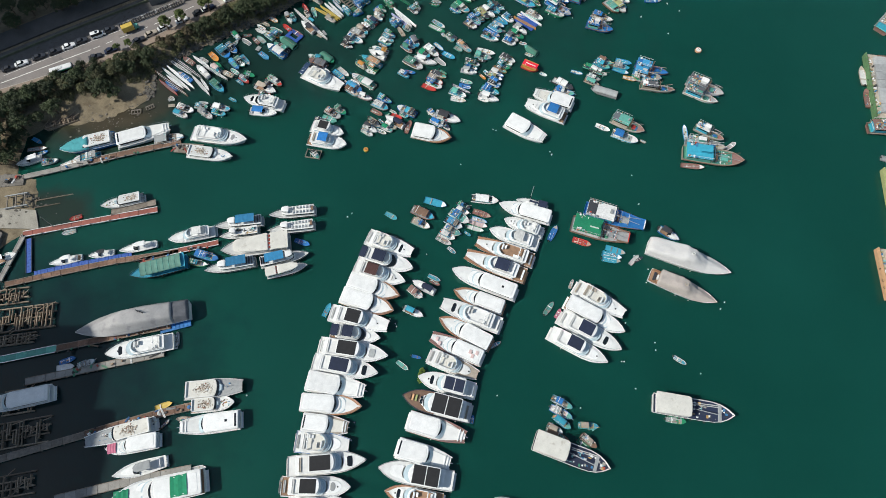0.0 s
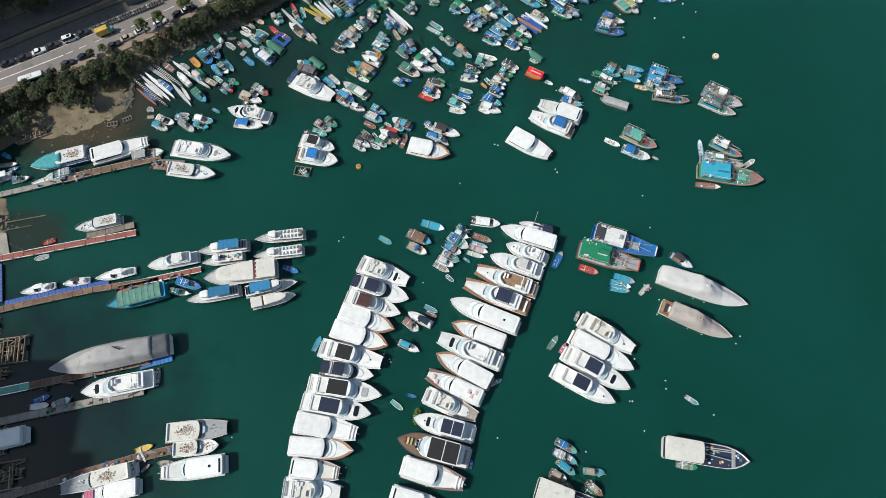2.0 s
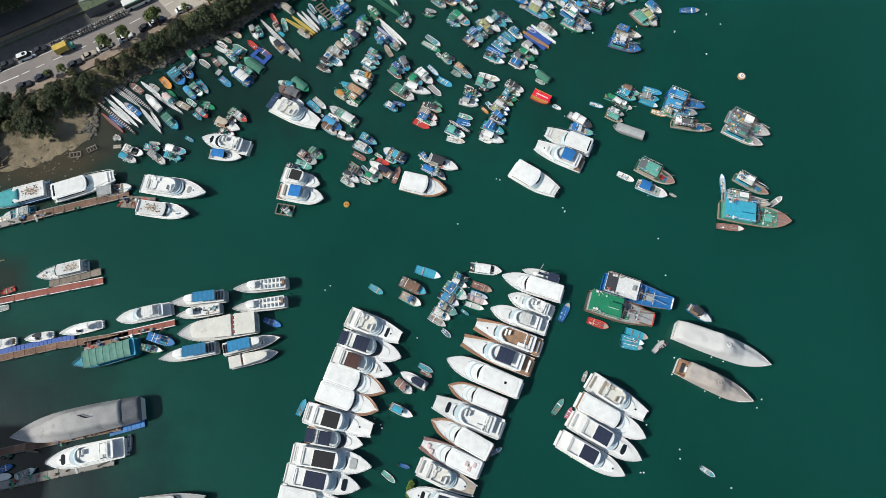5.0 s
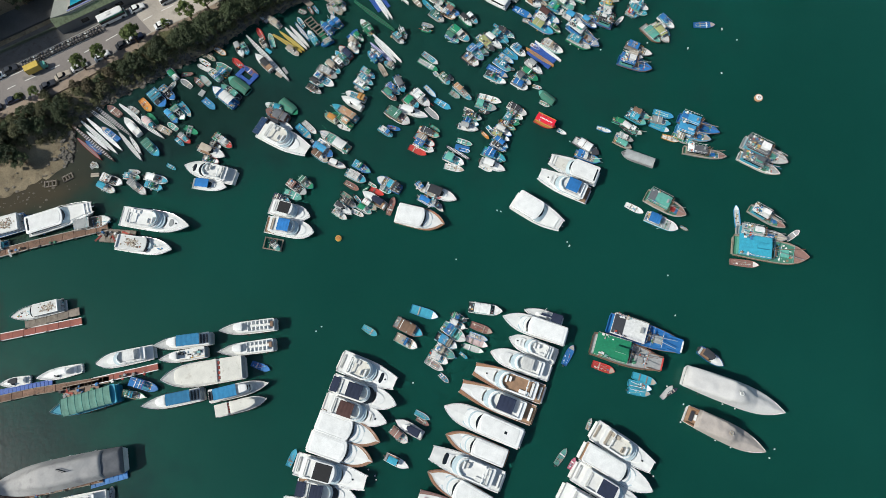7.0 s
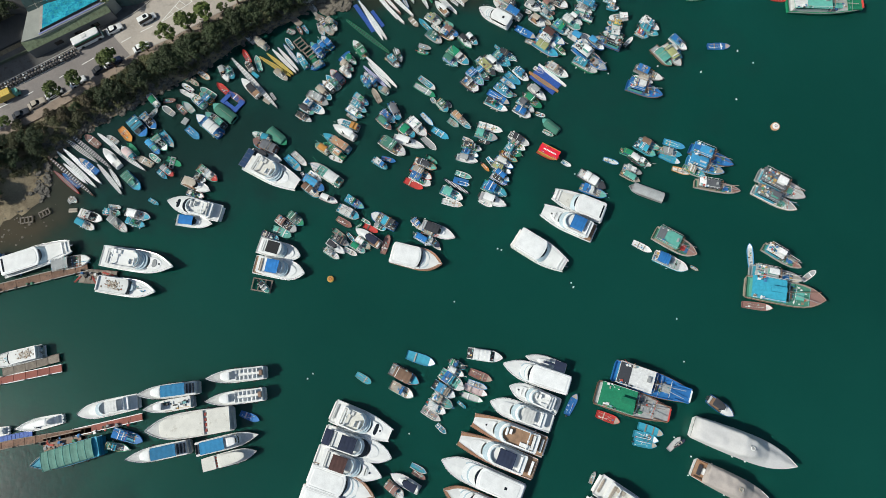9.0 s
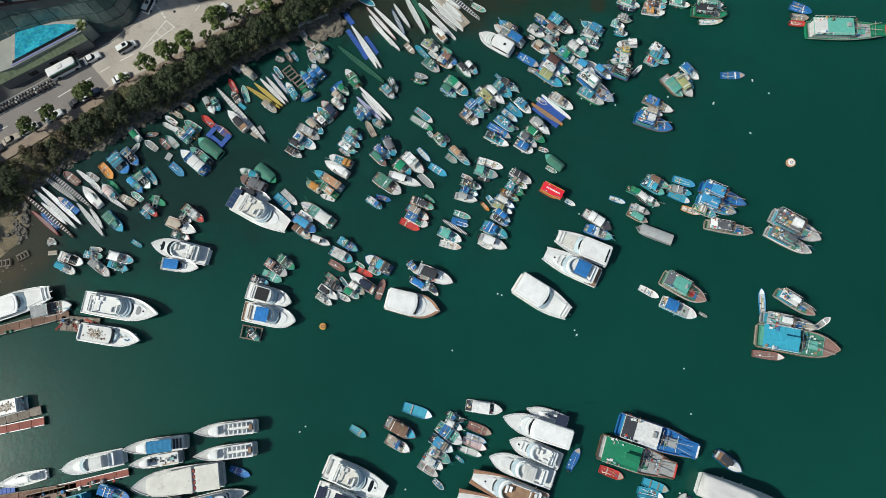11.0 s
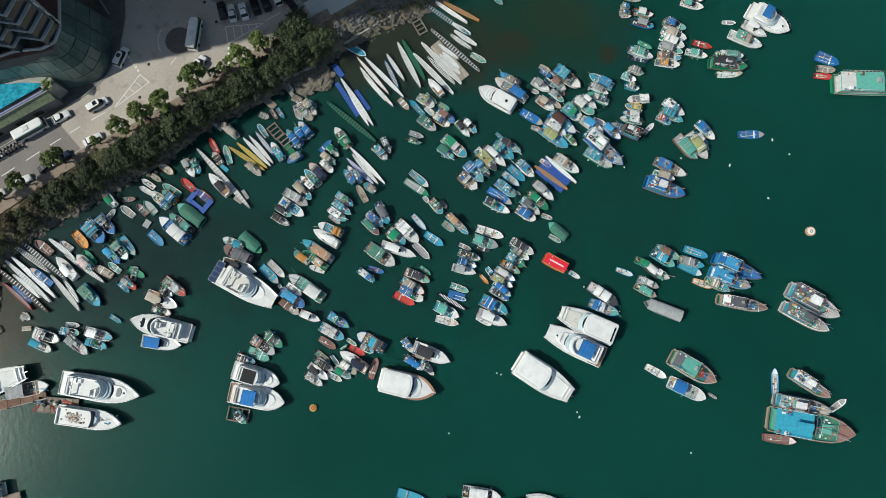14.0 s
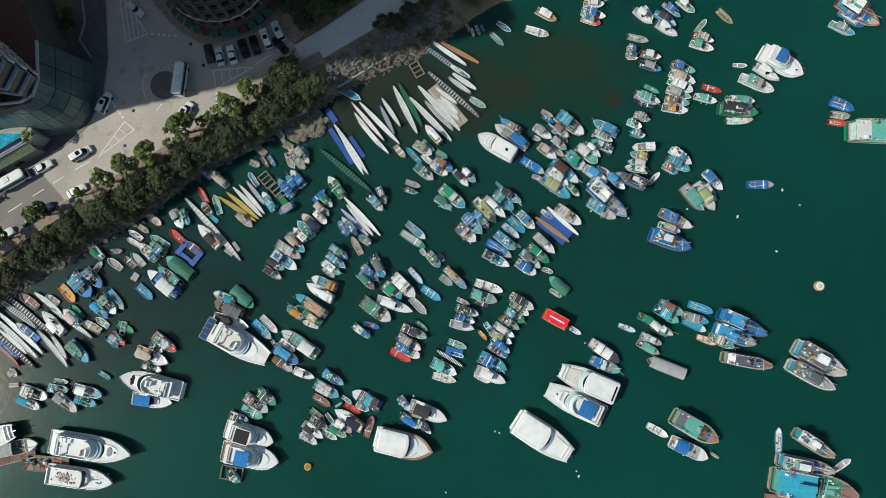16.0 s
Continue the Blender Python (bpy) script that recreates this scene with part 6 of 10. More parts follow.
# ---- trees and rocks ----
def crown_mesh(seed, r, h, leaves, leaf, lumps):
    """Leaf sprays gathered in many small lumps of uneven size."""
    rnd = random.Random(seed)
    m = Mesh()
    centres = []
    for i in range(lumps * 2):
        a, q = rnd.uniform(0, 2 * math.pi), rnd.uniform(0.0, 1.0) ** 0.6
        k = 1 + 0.22 * math.sin(3 * a + seed) + 0.12 * math.sin(5 * a + 2 * seed)
        centres.append((math.cos(a) * r * q * 0.82 * k, math.sin(a) * r * q * 0.82 * k, (0.42 * (1 - q * q) + rnd.uniform(-0.16, 0.1)) * h, r * rnd.uniform(0.1, 0.27)))
    for i in range(leaves):
        cx, cy, cz, cr = rnd.choice(centres)
        d = Vector((rnd.gauss(0, 1), rnd.gauss(0, 1), rnd.gauss(0.35, 1))).normalized()
        p = Vector((cx, cy, cz)) + Vector((d.x, d.y, d.z * 0.8)) * cr * rnd.uniform(0.4, 1.3)
        n = (d + Vector((rnd.uniform(-0.9, 0.9), rnd.uniform(-0.9, 0.9), rnd.uniform(-0.2, 1.1)))).normalized()
        u = n.orthogonal().normalized()
        u = (Matrix.Rotation(rnd.uniform(0, 6.28), 3, n) @ u) * leaf * rnd.uniform(0.6, 1.3)
        v = n.cross(u) * rnd.uniform(0.4, 0.7)
        m.add([p - u, p - v + n * leaf * 0.15, p + u, p + v + n * leaf * 0.15], [(0, 1, 2), (0, 2, 3)])
    return m


def limbs_mesh(seed, r, h):
    rnd = random.Random(seed)
    m = Mesh().tube((0, 0, -0.3), (rnd.uniform(-0.2, 0.2), rnd.uniform(-0.2, 0.2), h * 0.6), 0.2, 6, 0.12)
    for i in range(5):
        a = 2 * math.pi * i / 5 + rnd.uniform(-0.4, 0.4)
        m.tube((0, 0, h * rnd.uniform(0.3, 0.58)), (math.cos(a) * r * 0.7, math.sin(a) * r * 0.7, h * rnd.uniform(0.75, 1.0)), 0.09, 4, 0.03)
    return m


def tree(name, seed, r, h, leaves, leaf, lumps, material, label):
    t = thing(name, pose(0, 0, 0), label, "tree", "shore trees")
    part("trunk", limbs_mesh(seed, r, h * 0.75), BARK, t)
    c = part("crown", crown_mesh(seed + 50, r, h * 0.75, leaves, leaf, lumps), material, t)
    c.location = (0, 0, h * 0.72)
    return t


TREES = [tree("tree", 1, 2.5, 4.4, 3000, 0.18, 24, LEAF[1], "dense dark green tree on the shore bank"),
         tree("tree", 2, 3.0, 5.0, 3600, 0.19, 30, LEAF[1], "broad dark green tree on the shore bank"),
         tree("tree", 3, 2.1, 3.2, 1700, 0.17, 20, LEAF[3], "dry olive coloured tree above the rocks"),
         tree("tree", 4, 2.7, 3.8, 3000, 0.18, 26, LEAF[0], "spreading olive green tree above the rocks"),
         tree("street_tree", 5, 2.0, 4.4, 3000, 0.20, 22, LEAF[2], "round fresh green street tree at the kerb"),
         tree("street_tree", 6, 1.5, 3.6, 600, 0.20, 12, LEAF[2], "thin young street tree at the kerb")]


def plant(k, x, y, turn, scale, z=None):
    z = float(land_height(np.array(x), np.array(y))) - 0.1 if z is None else z
    m = pose(x, y, z, 0, 0, turn)
    if not plant.used[k]:
        plant.used[k] = True
        TREES[k].matrix_world = m
        TREES[k].scale = (scale,) * 3
        return
    c = copy_thing(TREES[k], m)
    c.scale = (scale,) * 3


plant.used = [False] * 6
rt = random.Random(11)
path_line = []
for (x0, y0), (x1, y1) in zip(LOW[1:], LOW[2:]):
    n = max(1, round(math.hypot(x1 - x0, y1 - y0) / 2.1))
    path_line += [(x0 + (x1 - x0) * i / n, y0 + (y1 - y0) * i / n, (y1 - y0), (x1 - x0)) for i in range(n)]
for x, y, dy, dx in path_line:
    n = math.hypot(dx, dy)
    for row in range(3):
        d = 4.2 + row * 2.2 + rt.uniform(-1.0, 1.0)
        px, py = x + dy / n * d + rt.uniform(-0.8, 0.8), y - dx / n * d + rt.uniform(-0.8, 0.8)
        away = float(inland(np.array(px), np.array(py)))
        if away < 1.8 or rt.random() < 0.15 or (px > -27 and py > 178):
            continue
        dark = px > -62 and row > 0
        k = rt.choice((0, 1, 0, 3)) if dark else rt.choice((2, 3, 2, 3, 0, 1))
        plant(k, px, py, rt.uniform(0, 360), (rt.uniform(0.75, 1.15) if dark else rt.uniform(0.6, 1.0)) if row else rt.uniform(0.45, 0.7))
bank = [p for p in path_line if -68 < p[0] < -30]
done = 0
while done < 30:
    x, y, dy, dx = rt.choice(bank)
    n, d = math.hypot(dx, dy), rt.uniform(5.5, 14)
    px, py = x + dy / n * d, y - dx / n * d
    if float(inland(np.array(px), np.array(py))) > 2.2:
        plant(rt.choice((0, 1, 1, 0, 3)), px, py, rt.uniform(0, 360), rt.uniform(0.8, 1.25))
        done += 1
for x, y, s in ((-64.0, 158.2, 1.0), (-59.4, 160.8, 1.15), (-55.4, 163.2, 1.1), (-48.6, 168.6, 1.25), (-39.1, 173.0, 1.2), (-35.4, 176.6, 1.0), (-77.0, 151.2, 1.05), (-84.8, 146.2, 0.9), (-89.2, 143.2, 0.95),
                (-100.0, 135.8, 0.6), (-103.6, 134.6, 0.5)):
    plant(4, x, y, rt.uniform(0, 360), s * 1.22, ROAD_Z + 0.1)
for x, y, s in ((-51.5, 165.8, 1.0), (-43.0, 171.3, 1.2), (-69.6, 155.4, 0.9), (-45.4, 170.4, 0.9)):
    plant(5, x, y, rt.uniform(0, 360), s, ROAD_Z + 0.1)
for x, y, k, s in ((-105.2, 119.3, 1, 1.1), (-102.0, 118.6, 0, 0.9), (-107.8, 120.2, 0, 0.95), (-128, 95, 1, 0.95), (-127.4, 99, 0, 1.0), (-127.2, 103, 1, 0.9), (-128, 107, 0, 1.1), (-131.5, 98, 1, 1.1), (-132, 103, 0, 1.2), (-130.8, 93.6, 0, 0.9), (-127.8, 111, 1, 1.0), (-132.8, 110, 0, 1.2), (-130, 114, 1, 1.0), (-119, 112.5, 1, 1.0), (-123, 109, 0, 0.9), (-127, 106, 1, 1.1), (-130, 111, 0, 1.2), (-126, 115, 1, 1.0), (-121, 118, 0, 1.1), (-115, 120.5, 3, 0.8), (-132, 101, 1, 1.2), (-131, 96.5, 0, 1.1),
                   (-134, 106, 1, 1.2), (-110, 122.5, 3, 0.6), (-118.5, 117.4, 3, 0.7), (-137, 112, 0, 1.1), (-141, 108, 1, 1.2), (-128.5, 100.5, 0, 0.8)):
    plant(k, x, y, rt.uniform(0, 360), s)
for i in range(26):
    k = i / 25
    x, y = -150 + 47 * k + rt.uniform(-2, 2), 136 + 26 * k + rt.uniform(0, 11)
    plant(rt.choice((0, 1, 1)), x, y, rt.uniform(0, 360), rt.uniform(0.8, 1.3), ROAD_Z - 0.2)
for x, y in ((-27.6, 181.4), (-24.9, 178.9), (-28.4, 178.4), (-23.6, 177.3), (-21.9, 178.4), (-30.6, 179.0), (-26.2, 176.6), (-8.6, 191.6), (-6.2, 192.6), (-3.2, 194.3), (0.4, 196.6), (3.6, 198.8), (-5.0, 191.4), (-25.2, 192.0), (-21.5, 194.4), (-17.0, 197.5), (-12.5, 201.0), (-27.5, 195.6), (-8.0, 204.0)):
    plant(rt.choice((0, 1)), x, y, rt.uniform(0, 360), rt.uniform(0.6, 0.9) if x > -20 else rt.uniform(0.8, 1.1), 2.6)


def boulder(m, x, y, z, r, rnd):
    pts = []
    for i, (zz, q) in enumerate(((-0.6, 0.7), (0.05, 1.0), (0.5, 0.72))):
        for j in range(6):
            a = 2 * math.pi * (j + 0.5 * i) / 6 + rnd.uniform(-0.25, 0.25)
            k = r * q * rnd.uniform(0.75, 1.2)
            pts.append((x + k * math.cos(a) * 1.15, y + k * math.sin(a), z + r * zz * rnd.uniform(0.8, 1.15)))
    fc = [tuple(reversed(range(6))), tuple(range(12, 18))]
    for i in range(2):
        for j in range(6):
            fc.append((6 * i + j, 6 * i + (j + 1) % 6, 6 * i + 6 + (j + 1) % 6, 6 * i + 6 + j))
    m.add(pts, fc)


def undergrowth():
    """Low scrub between the trees: leaf sprays in knee to head high clumps."""
    r = np.random.default_rng(8)
    clumps = []
    for (x0, y0), (x1, y1) in zip(LOW[1:], LOW[2:]):
        q = math.hypot(x1 - x0, y1 - y0)
        for i in range(int(q * 7.5)):
            k, d = r.random(), r.uniform(3.0, 12.5)
            clumps.append((x0 + (x1 - x0) * k + (y1 - y0) / q * d, y0 + (y1 - y0) * k - (x1 - x0) / q * d))
    for i in range(900):
        px, py = r.uniform(-34, 34), r.uniform(185, 226)
        if not (-4.5 < py - 182.9 - (px + 24.1) * 0.63 < 7.8) and not (math.hypot(px + 41.8, py - 200.4) < 13):
            clumps.append((px, py))
    c = np.array(clumps)
    away = inland(c[:, 0], c[:, 1])
    keep = (away > 1.0) & ~((c[:, 0] > -27) & (c[:, 1] > 178) & (c[:, 1] < 184)) & ~((c[:, 0] < -27) & (c[:, 1] > 181)) & ((c[:, 0] > -101) | (away > 7))
    c, away = c[keep], away[keep]
    z = land_height(c[:, 0], c[:, 1])
    rad = r.uniform(0.5, 1.25, len(c))
    n = 90
    idx = np.repeat(np.arange(len(c)), n)
    d = r.normal(size=(len(idx), 3))
    d[:, 2] = np.abs(d[:, 2])
    d /= np.linalg.norm(d, axis=1)[:, None]
    p = np.stack([c[idx, 0], c[idx, 1], z[idx] + 0.2], 1) + d * (rad[idx] * r.uniform(0.6, 1.05, len(idx)))[:, None]
    nrm = d + r.normal(size=d.shape) * 0.45
    nrm /= np.linalg.norm(nrm, axis=1)[:, None]
    u = np.cross(nrm, r.normal(size=d.shape))
    u *= (r.uniform(0.12, 0.26, len(idx)) / np.linalg.norm(u, axis=1))[:, None]
    v = np.cross(nrm, u) * 0.55
    verts = np.stack([p - u, p - v, p + u, p + v], 1).reshape(-1, 3)
    faces = np.arange(len(verts)).reshape(-1, 4)
    me = bpy.data.meshes.new("undergrowth")
    me.from_pydata(verts.tolist(), [], faces.tolist())
    me.materials.append(LEAF[0])
    tagged(new("undergrowth", me), "dry olive scrub covering the bank between trees", "bushes", kind="stuff")


undergrowth()
rk = random.Random(21)
rip = Mesh()
slope = Mesh()
for i in range(420):
    k = rk.random()
    px, py = -20 + 24 * k + rk.uniform(-1, 1), 179.8 + 13.5 * k + rk.uniform(0.0, 4.2)
    boulder(slope, px, py, float(land_height(np.array(px), np.array(py))) + 0.1, rk.uniform(0.2, 0.55), rk)
tagged(new("stone_slope", slope.data("stone_slope", mat("grey_blocks", (0.17, 0.17, 0.165), 0.95, vary=0.5, scale=0.9, grain=4.0, bump=0.9, stain=(0.09, 0.088, 0.08), stain_at=0.5))), "grey broken stone slope behind the seawall", "rocks", kind="stuff")
for i in range(55):
    px, py = -121 + rk.gauss(0, 3.0), 78 + rk.uniform(-5, 7)
    boulder(rip, px, py, max(0.0, 0.5 - (px + 121) * 0.12), rk.uniform(0.15, 0.5), rk)
for (x0, y0), (x1, y1) in zip(SHORE[15:29], SHORE[16:30]):
    n = round(math.hypot(x1 - x0, y1 - y0) * 9.0)
    for i in range(n):
        k = rk.random()
        dx, dy = (x1 - x0), (y1 - y0)
        q = math.hypot(dx, dy)
        off = rk.uniform(-0.9, 3.0)
        px, py = x0 + dx * k - dy / q * off, y0 + dy * k + dx / q * off
        if math.hypot((px + 108) / 19, (py - 115) / 10) > 0.9 or rk.random() < 0.06:
            boulder(rip, px, py, float(land_height(np.array(px), np.array(py))) + 0.1, 0.22 + 0.5 * rk.random() ** 2, rk)
tagged(new("riprap", rip.data("riprap", ROCK)), "tumbled grey boulders along the waterline", "rocks", kind="stuff")
peb = Mesh()
for i in range(260):
    px, py = -104 + rk.gauss(0, 10), 111 + rk.gauss(0, 3.5)
    d = float(inland(np.array(px), np.array(py)))
    if -6 < d < 7:
        boulder(peb, px, py, max(float(land_height(np.array(px), np.array(py))), -0.05), 0.08 + 0.42 * rk.random() ** 4, rk)
strip("seawall_2", [(-33.5, 170.2), (-31.8, 170.9), (-24.8, 174.2)], -0.25, 0.25, -1.0, 1.6, KERB, "low mossy seawall beside the rock outcrop", "wall")
PALE_ROCK = mat("pale_shore_rock", (0.20, 0.175, 0.14), 0.95, vary=0.5, scale=0.6, grain=3.0, bump=0.9, stain=(0.10, 0.088, 0.07), stain_at=0.5)
crag = Mesh()
for i in range(150):
    k, q = rk.uniform(0, 6.283), rk.random() ** 0.5
    boulder(crag, -25.2 + 4.4 * q * math.cos(k), 171.2 + 3.2 * q * math.sin(k) + 0.6 * q * math.cos(k), 0.15 + 0.7 * (1 - q), rk.uniform(0.35, 1.0), rk)
tagged(new("rock_outcrop", crag.data("rock_outcrop", PALE_ROCK)), "pale brown broken rock outcrop at the waterline", "rocks", kind="stuff")
tagged(new("beach_stones", peb.data("beach_stones", PALE_ROCK)), "loose stones and rubble on the muddy foreshore", "rocks", kind="stuff")


# ---- buildings ----
TOWER_GLASS = mat("dark_tower_glass", (0.025, 0.038, 0.042), 0.12, vary=0.4, scale=0.3, grain=1.5, bump=0.03)
FACADE_GLASS = mat("green_curtain_glass", (0.10, 0.15, 0.138), 0.16, vary=0.4, scale=0.3, grain=1.5, bump=0.03)
FACADE_WHITE = mat("pale_cladding", (0.42, 0.43, 0.44), 0.7, vary=0.15)
TERRACE = mat("red_brown_tiles", (0.12, 0.055, 0.045), 0.8, vary=0.3, scale=0.8)
DARK_WALL = mat("dark_grey_wall", (0.11, 0.105, 0.105), 0.8, vary=0.3, scale=0.3)
POOL = mat("blue_pool_tiles", (0.045, 0.38, 0.49), 0.12, vary=0.65, scale=0.5, grain=2.2, bump=0.3, stain=(0.02, 0.22, 0.38), stain_at=0.5)


def curve_wall(parent, name, base, top, z0, z1, material, cols, rows):
    """A flared wall of glass panels between two lines, with mullions."""
    def at(line, k):
        k = k * (len(line) - 1)
        i = min(int(k), len(line) - 2)
        return (line[i][0] + (line[i + 1][0] - line[i][0]) * (k - i), line[i][1] + (line[i + 1][1] - line[i][1]) * (k - i))
    for c in range(cols):
        for r in range(rows):
            q = []
            for kc, kr in ((c, r), (c + 1, r), (c + 1, r + 1), (c, r + 1)):
                b, t = at(base, kc / cols), at(top, kc / cols)
                s = kr / rows
                bend = s * s * 0.55 + s * 0.45
                q.append(Vector((b[0] + (t[0] - b[0]) * bend, b[1] + (t[1] - b[1]) * bend, z0 + (z1 - z0) * s)))
            n = (q[1] - q[0]).cross(q[3] - q[0]).normalized()
            mid = sum(q, Vector()) / 4
            inner = [mid + (p - mid) * 0.955 for p in q]
            part(name, Mesh().rings([[p - n * 0.12 for p in inner], [p + n * 0.03 for p in inner]]), material, parent)
            if r == 0:
                part("mullion", Mesh().tube(q[0], q[3], 0.07, 4), DARK_WALL, parent)


def podium():
    b = thing("podium_building", pose(0, 0, 0), "low glass fronted podium with rooftop pool and planted edge", "building")
    base = [(-97, 161.5), (-93, 163.6), (-84, 167.4), (-78, 167.6), (-73.4, 168.2), (-69.8, 170.6), (-68.4, 174.6), (-69.2, 183)]
    top = [(-97, 166), (-93, 168), (-86, 168.8), (-81, 170.6), (-75.5, 171.2), (-73.2, 172.6), (-72.4, 175.5), (-73, 183)]
    curve_wall(b, "glass_panel", base, top, ROAD_Z, 15.5, FACADE_GLASS, 13, 4)
    core = [(-112, 166), (-97, 165), (-93, 167), (-84, 168.6), (-78, 170), (-73.6, 171.2), (-72.8, 175), (-73, 184), (-80, 200), (-112, 200)]
    part("core_wall", Mesh().outline(core, 2.6, 15.3), DARK_WALL, b)
    part("roof_terrace", Mesh().outline([(x * 0.99 - 1.1, y) for x, y in core], 15.3, 15.36), TERRACE, b, "red-brown tiled roof terrace")
    rim = Mesh()
    for p, q in zip(top, top[1:]):
        rim.tube((*p, 15.7), (*q, 15.7), 0.32, 6)
    part("parapet", rim, FACADE_WHITE, b, "pale rounded parapet")
    # pool deck
    deck = [(-97.5, 154.8), (-93.2, 156.6), (-79.0, 165.2), (-77.4, 167.0), (-78.4, 168.2), (-86, 168.4), (-97, 167)]
    part("deck_wall", Mesh().outline(deck, 2.6, 8.4), mat("render_grey", (0.30, 0.31, 0.28), 0.85, vary=0.25, scale=0.3), b)
    part("pool_rim", Mesh().outline([(-93.4, 157.2), (-79.6, 165.7), (-79.2, 167.2), (-84, 167.6), (-94.5, 167.5)], 8.4, 8.62), KERB, b)
    part("pool_water", Mesh().outline([(-92.8, 158.0), (-80.4, 165.7), (-80.0, 166.8), (-84, 167.0), (-87.0, 166.6), (-93.8, 167.2)], 8.62, 8.68), POOL, b, "rippled turquoise pool water")
    part("infinity_edge", Mesh().add([(-93.2, 157.3, 8.63), (-79.8, 165.6, 8.63), (-80.2, 166.1, 8.72), (-93.3, 157.95, 8.72)], [(0, 1, 2, 3)]), GLASS_DARK, b)
    part("coping", Mesh().tube((-93.5, 156.9, 8.5), (-79.3, 165.5, 8.5), 0.16, 5), PAINT["violet"], b)
    a, c = (-97.3, 154.2), (-78.8, 165.4)
    part("planter_slope", Mesh().add([(-97.6, 154.7, 8.3), (-79.0, 165.4, 8.3), (-78.2, 164.2, 6.6), (-96.8, 153.3, 6.6)], [(0, 1, 2, 3)]), mat("pale_planting", (0.20, 0.235, 0.14), 0.9, vary=0.5, scale=1.5, grain=7, bump=0.8), b, "pale green sloped planting")
    part("side_wall", Mesh().outline([(-96.8, 153.4), (-78.2, 164.2), (-78.8, 165.2), (-97.4, 154.4)], 2.6, 6.6), mat("wall_render", (0.17, 0.165, 0.16), 0.85, vary=0.25, scale=0.3), b)
    for k in (0.28, 0.52, 0.72):
        x, y = -96.8 + 18.6 * k, 153.4 + 10.8 * k
        part("wall_opening", Mesh().outline([(x, y - 0.03), (x + 1.6, y + 0.9), (x + 1.6, y + 0.8), (x, y - 0.13)], 4.4, 5.6), GLASS_DARK, b)
    for i in range(14):
        x, y = -78.2 + rt.uniform(-0.8, 0.8), 166.2 + rt.uniform(-1.0, 1.0)
        part("palm_frond", Mesh().add([(x, y, 8.6), (x + rt.uniform(-1.4, 1.4), y + rt.uniform(-1.4, 1.4), 9.4), (x + rt.uniform(-1.2, 1.2), y + rt.uniform(-1.2, 1.2), 9.0)], [(0, 1, 2)]), LEAF[2], b)
    return b


def tower():
    b = thing("apartment_tower", pose(0, 0, 0), "tall apartment tower with zigzag balcony slabs and dark glass", "building")
    n = 22
    front = []
    x, y = -104.9, 165.0
    for i in range(6):
        front += [(x, y), (x + 4.4, y - 0.6), (x + 5.4, y + 1.6)]
        x, y = x + 5.4, y + 1.4
    outline_pts = front + [(-71.7, 175.5), (-79.0, 181.8), (-92, 193), (-111, 201)]
    for i in range(n):
        z = 15.4 + 3.25 * i
        part("balcony_slab", Mesh().outline(outline_pts, z + 3.05, z + 3.25), FACADE_WHITE, b)
        part("storey_glass", Mesh().outline([(px + (-96 - px) * 0.025, py + (184 - py) * 0.03) for px, py in outline_pts], z, z + 2.95), TOWER_GLASS, b)
        if i < 12:
            for j in range(5):
                xa, ya = -71.9 - 1.5 * j, 176.0 + 1.3 * j
                part("window_panel", Mesh().outline([(xa + 0.2, ya + 0.2), (xa - 0.75, ya + 1.02), (xa - 0.95, ya + 0.78), (xa, ya - 0.04)], z + 0.9, z + 2.5), PAINT["silver"], b, "pale window blind")
    part("roof", Mesh().outline(outline_pts, 15.4 + 3.25 * n, 16.2 + 3.25 * n), DARK_WALL, b)
    return b


AWNING = (mat("dark_green_awning", (0.02, 0.075, 0.05), 0.85), mat("dark_red_awning", (0.07, 0.014, 0.014), 0.85))


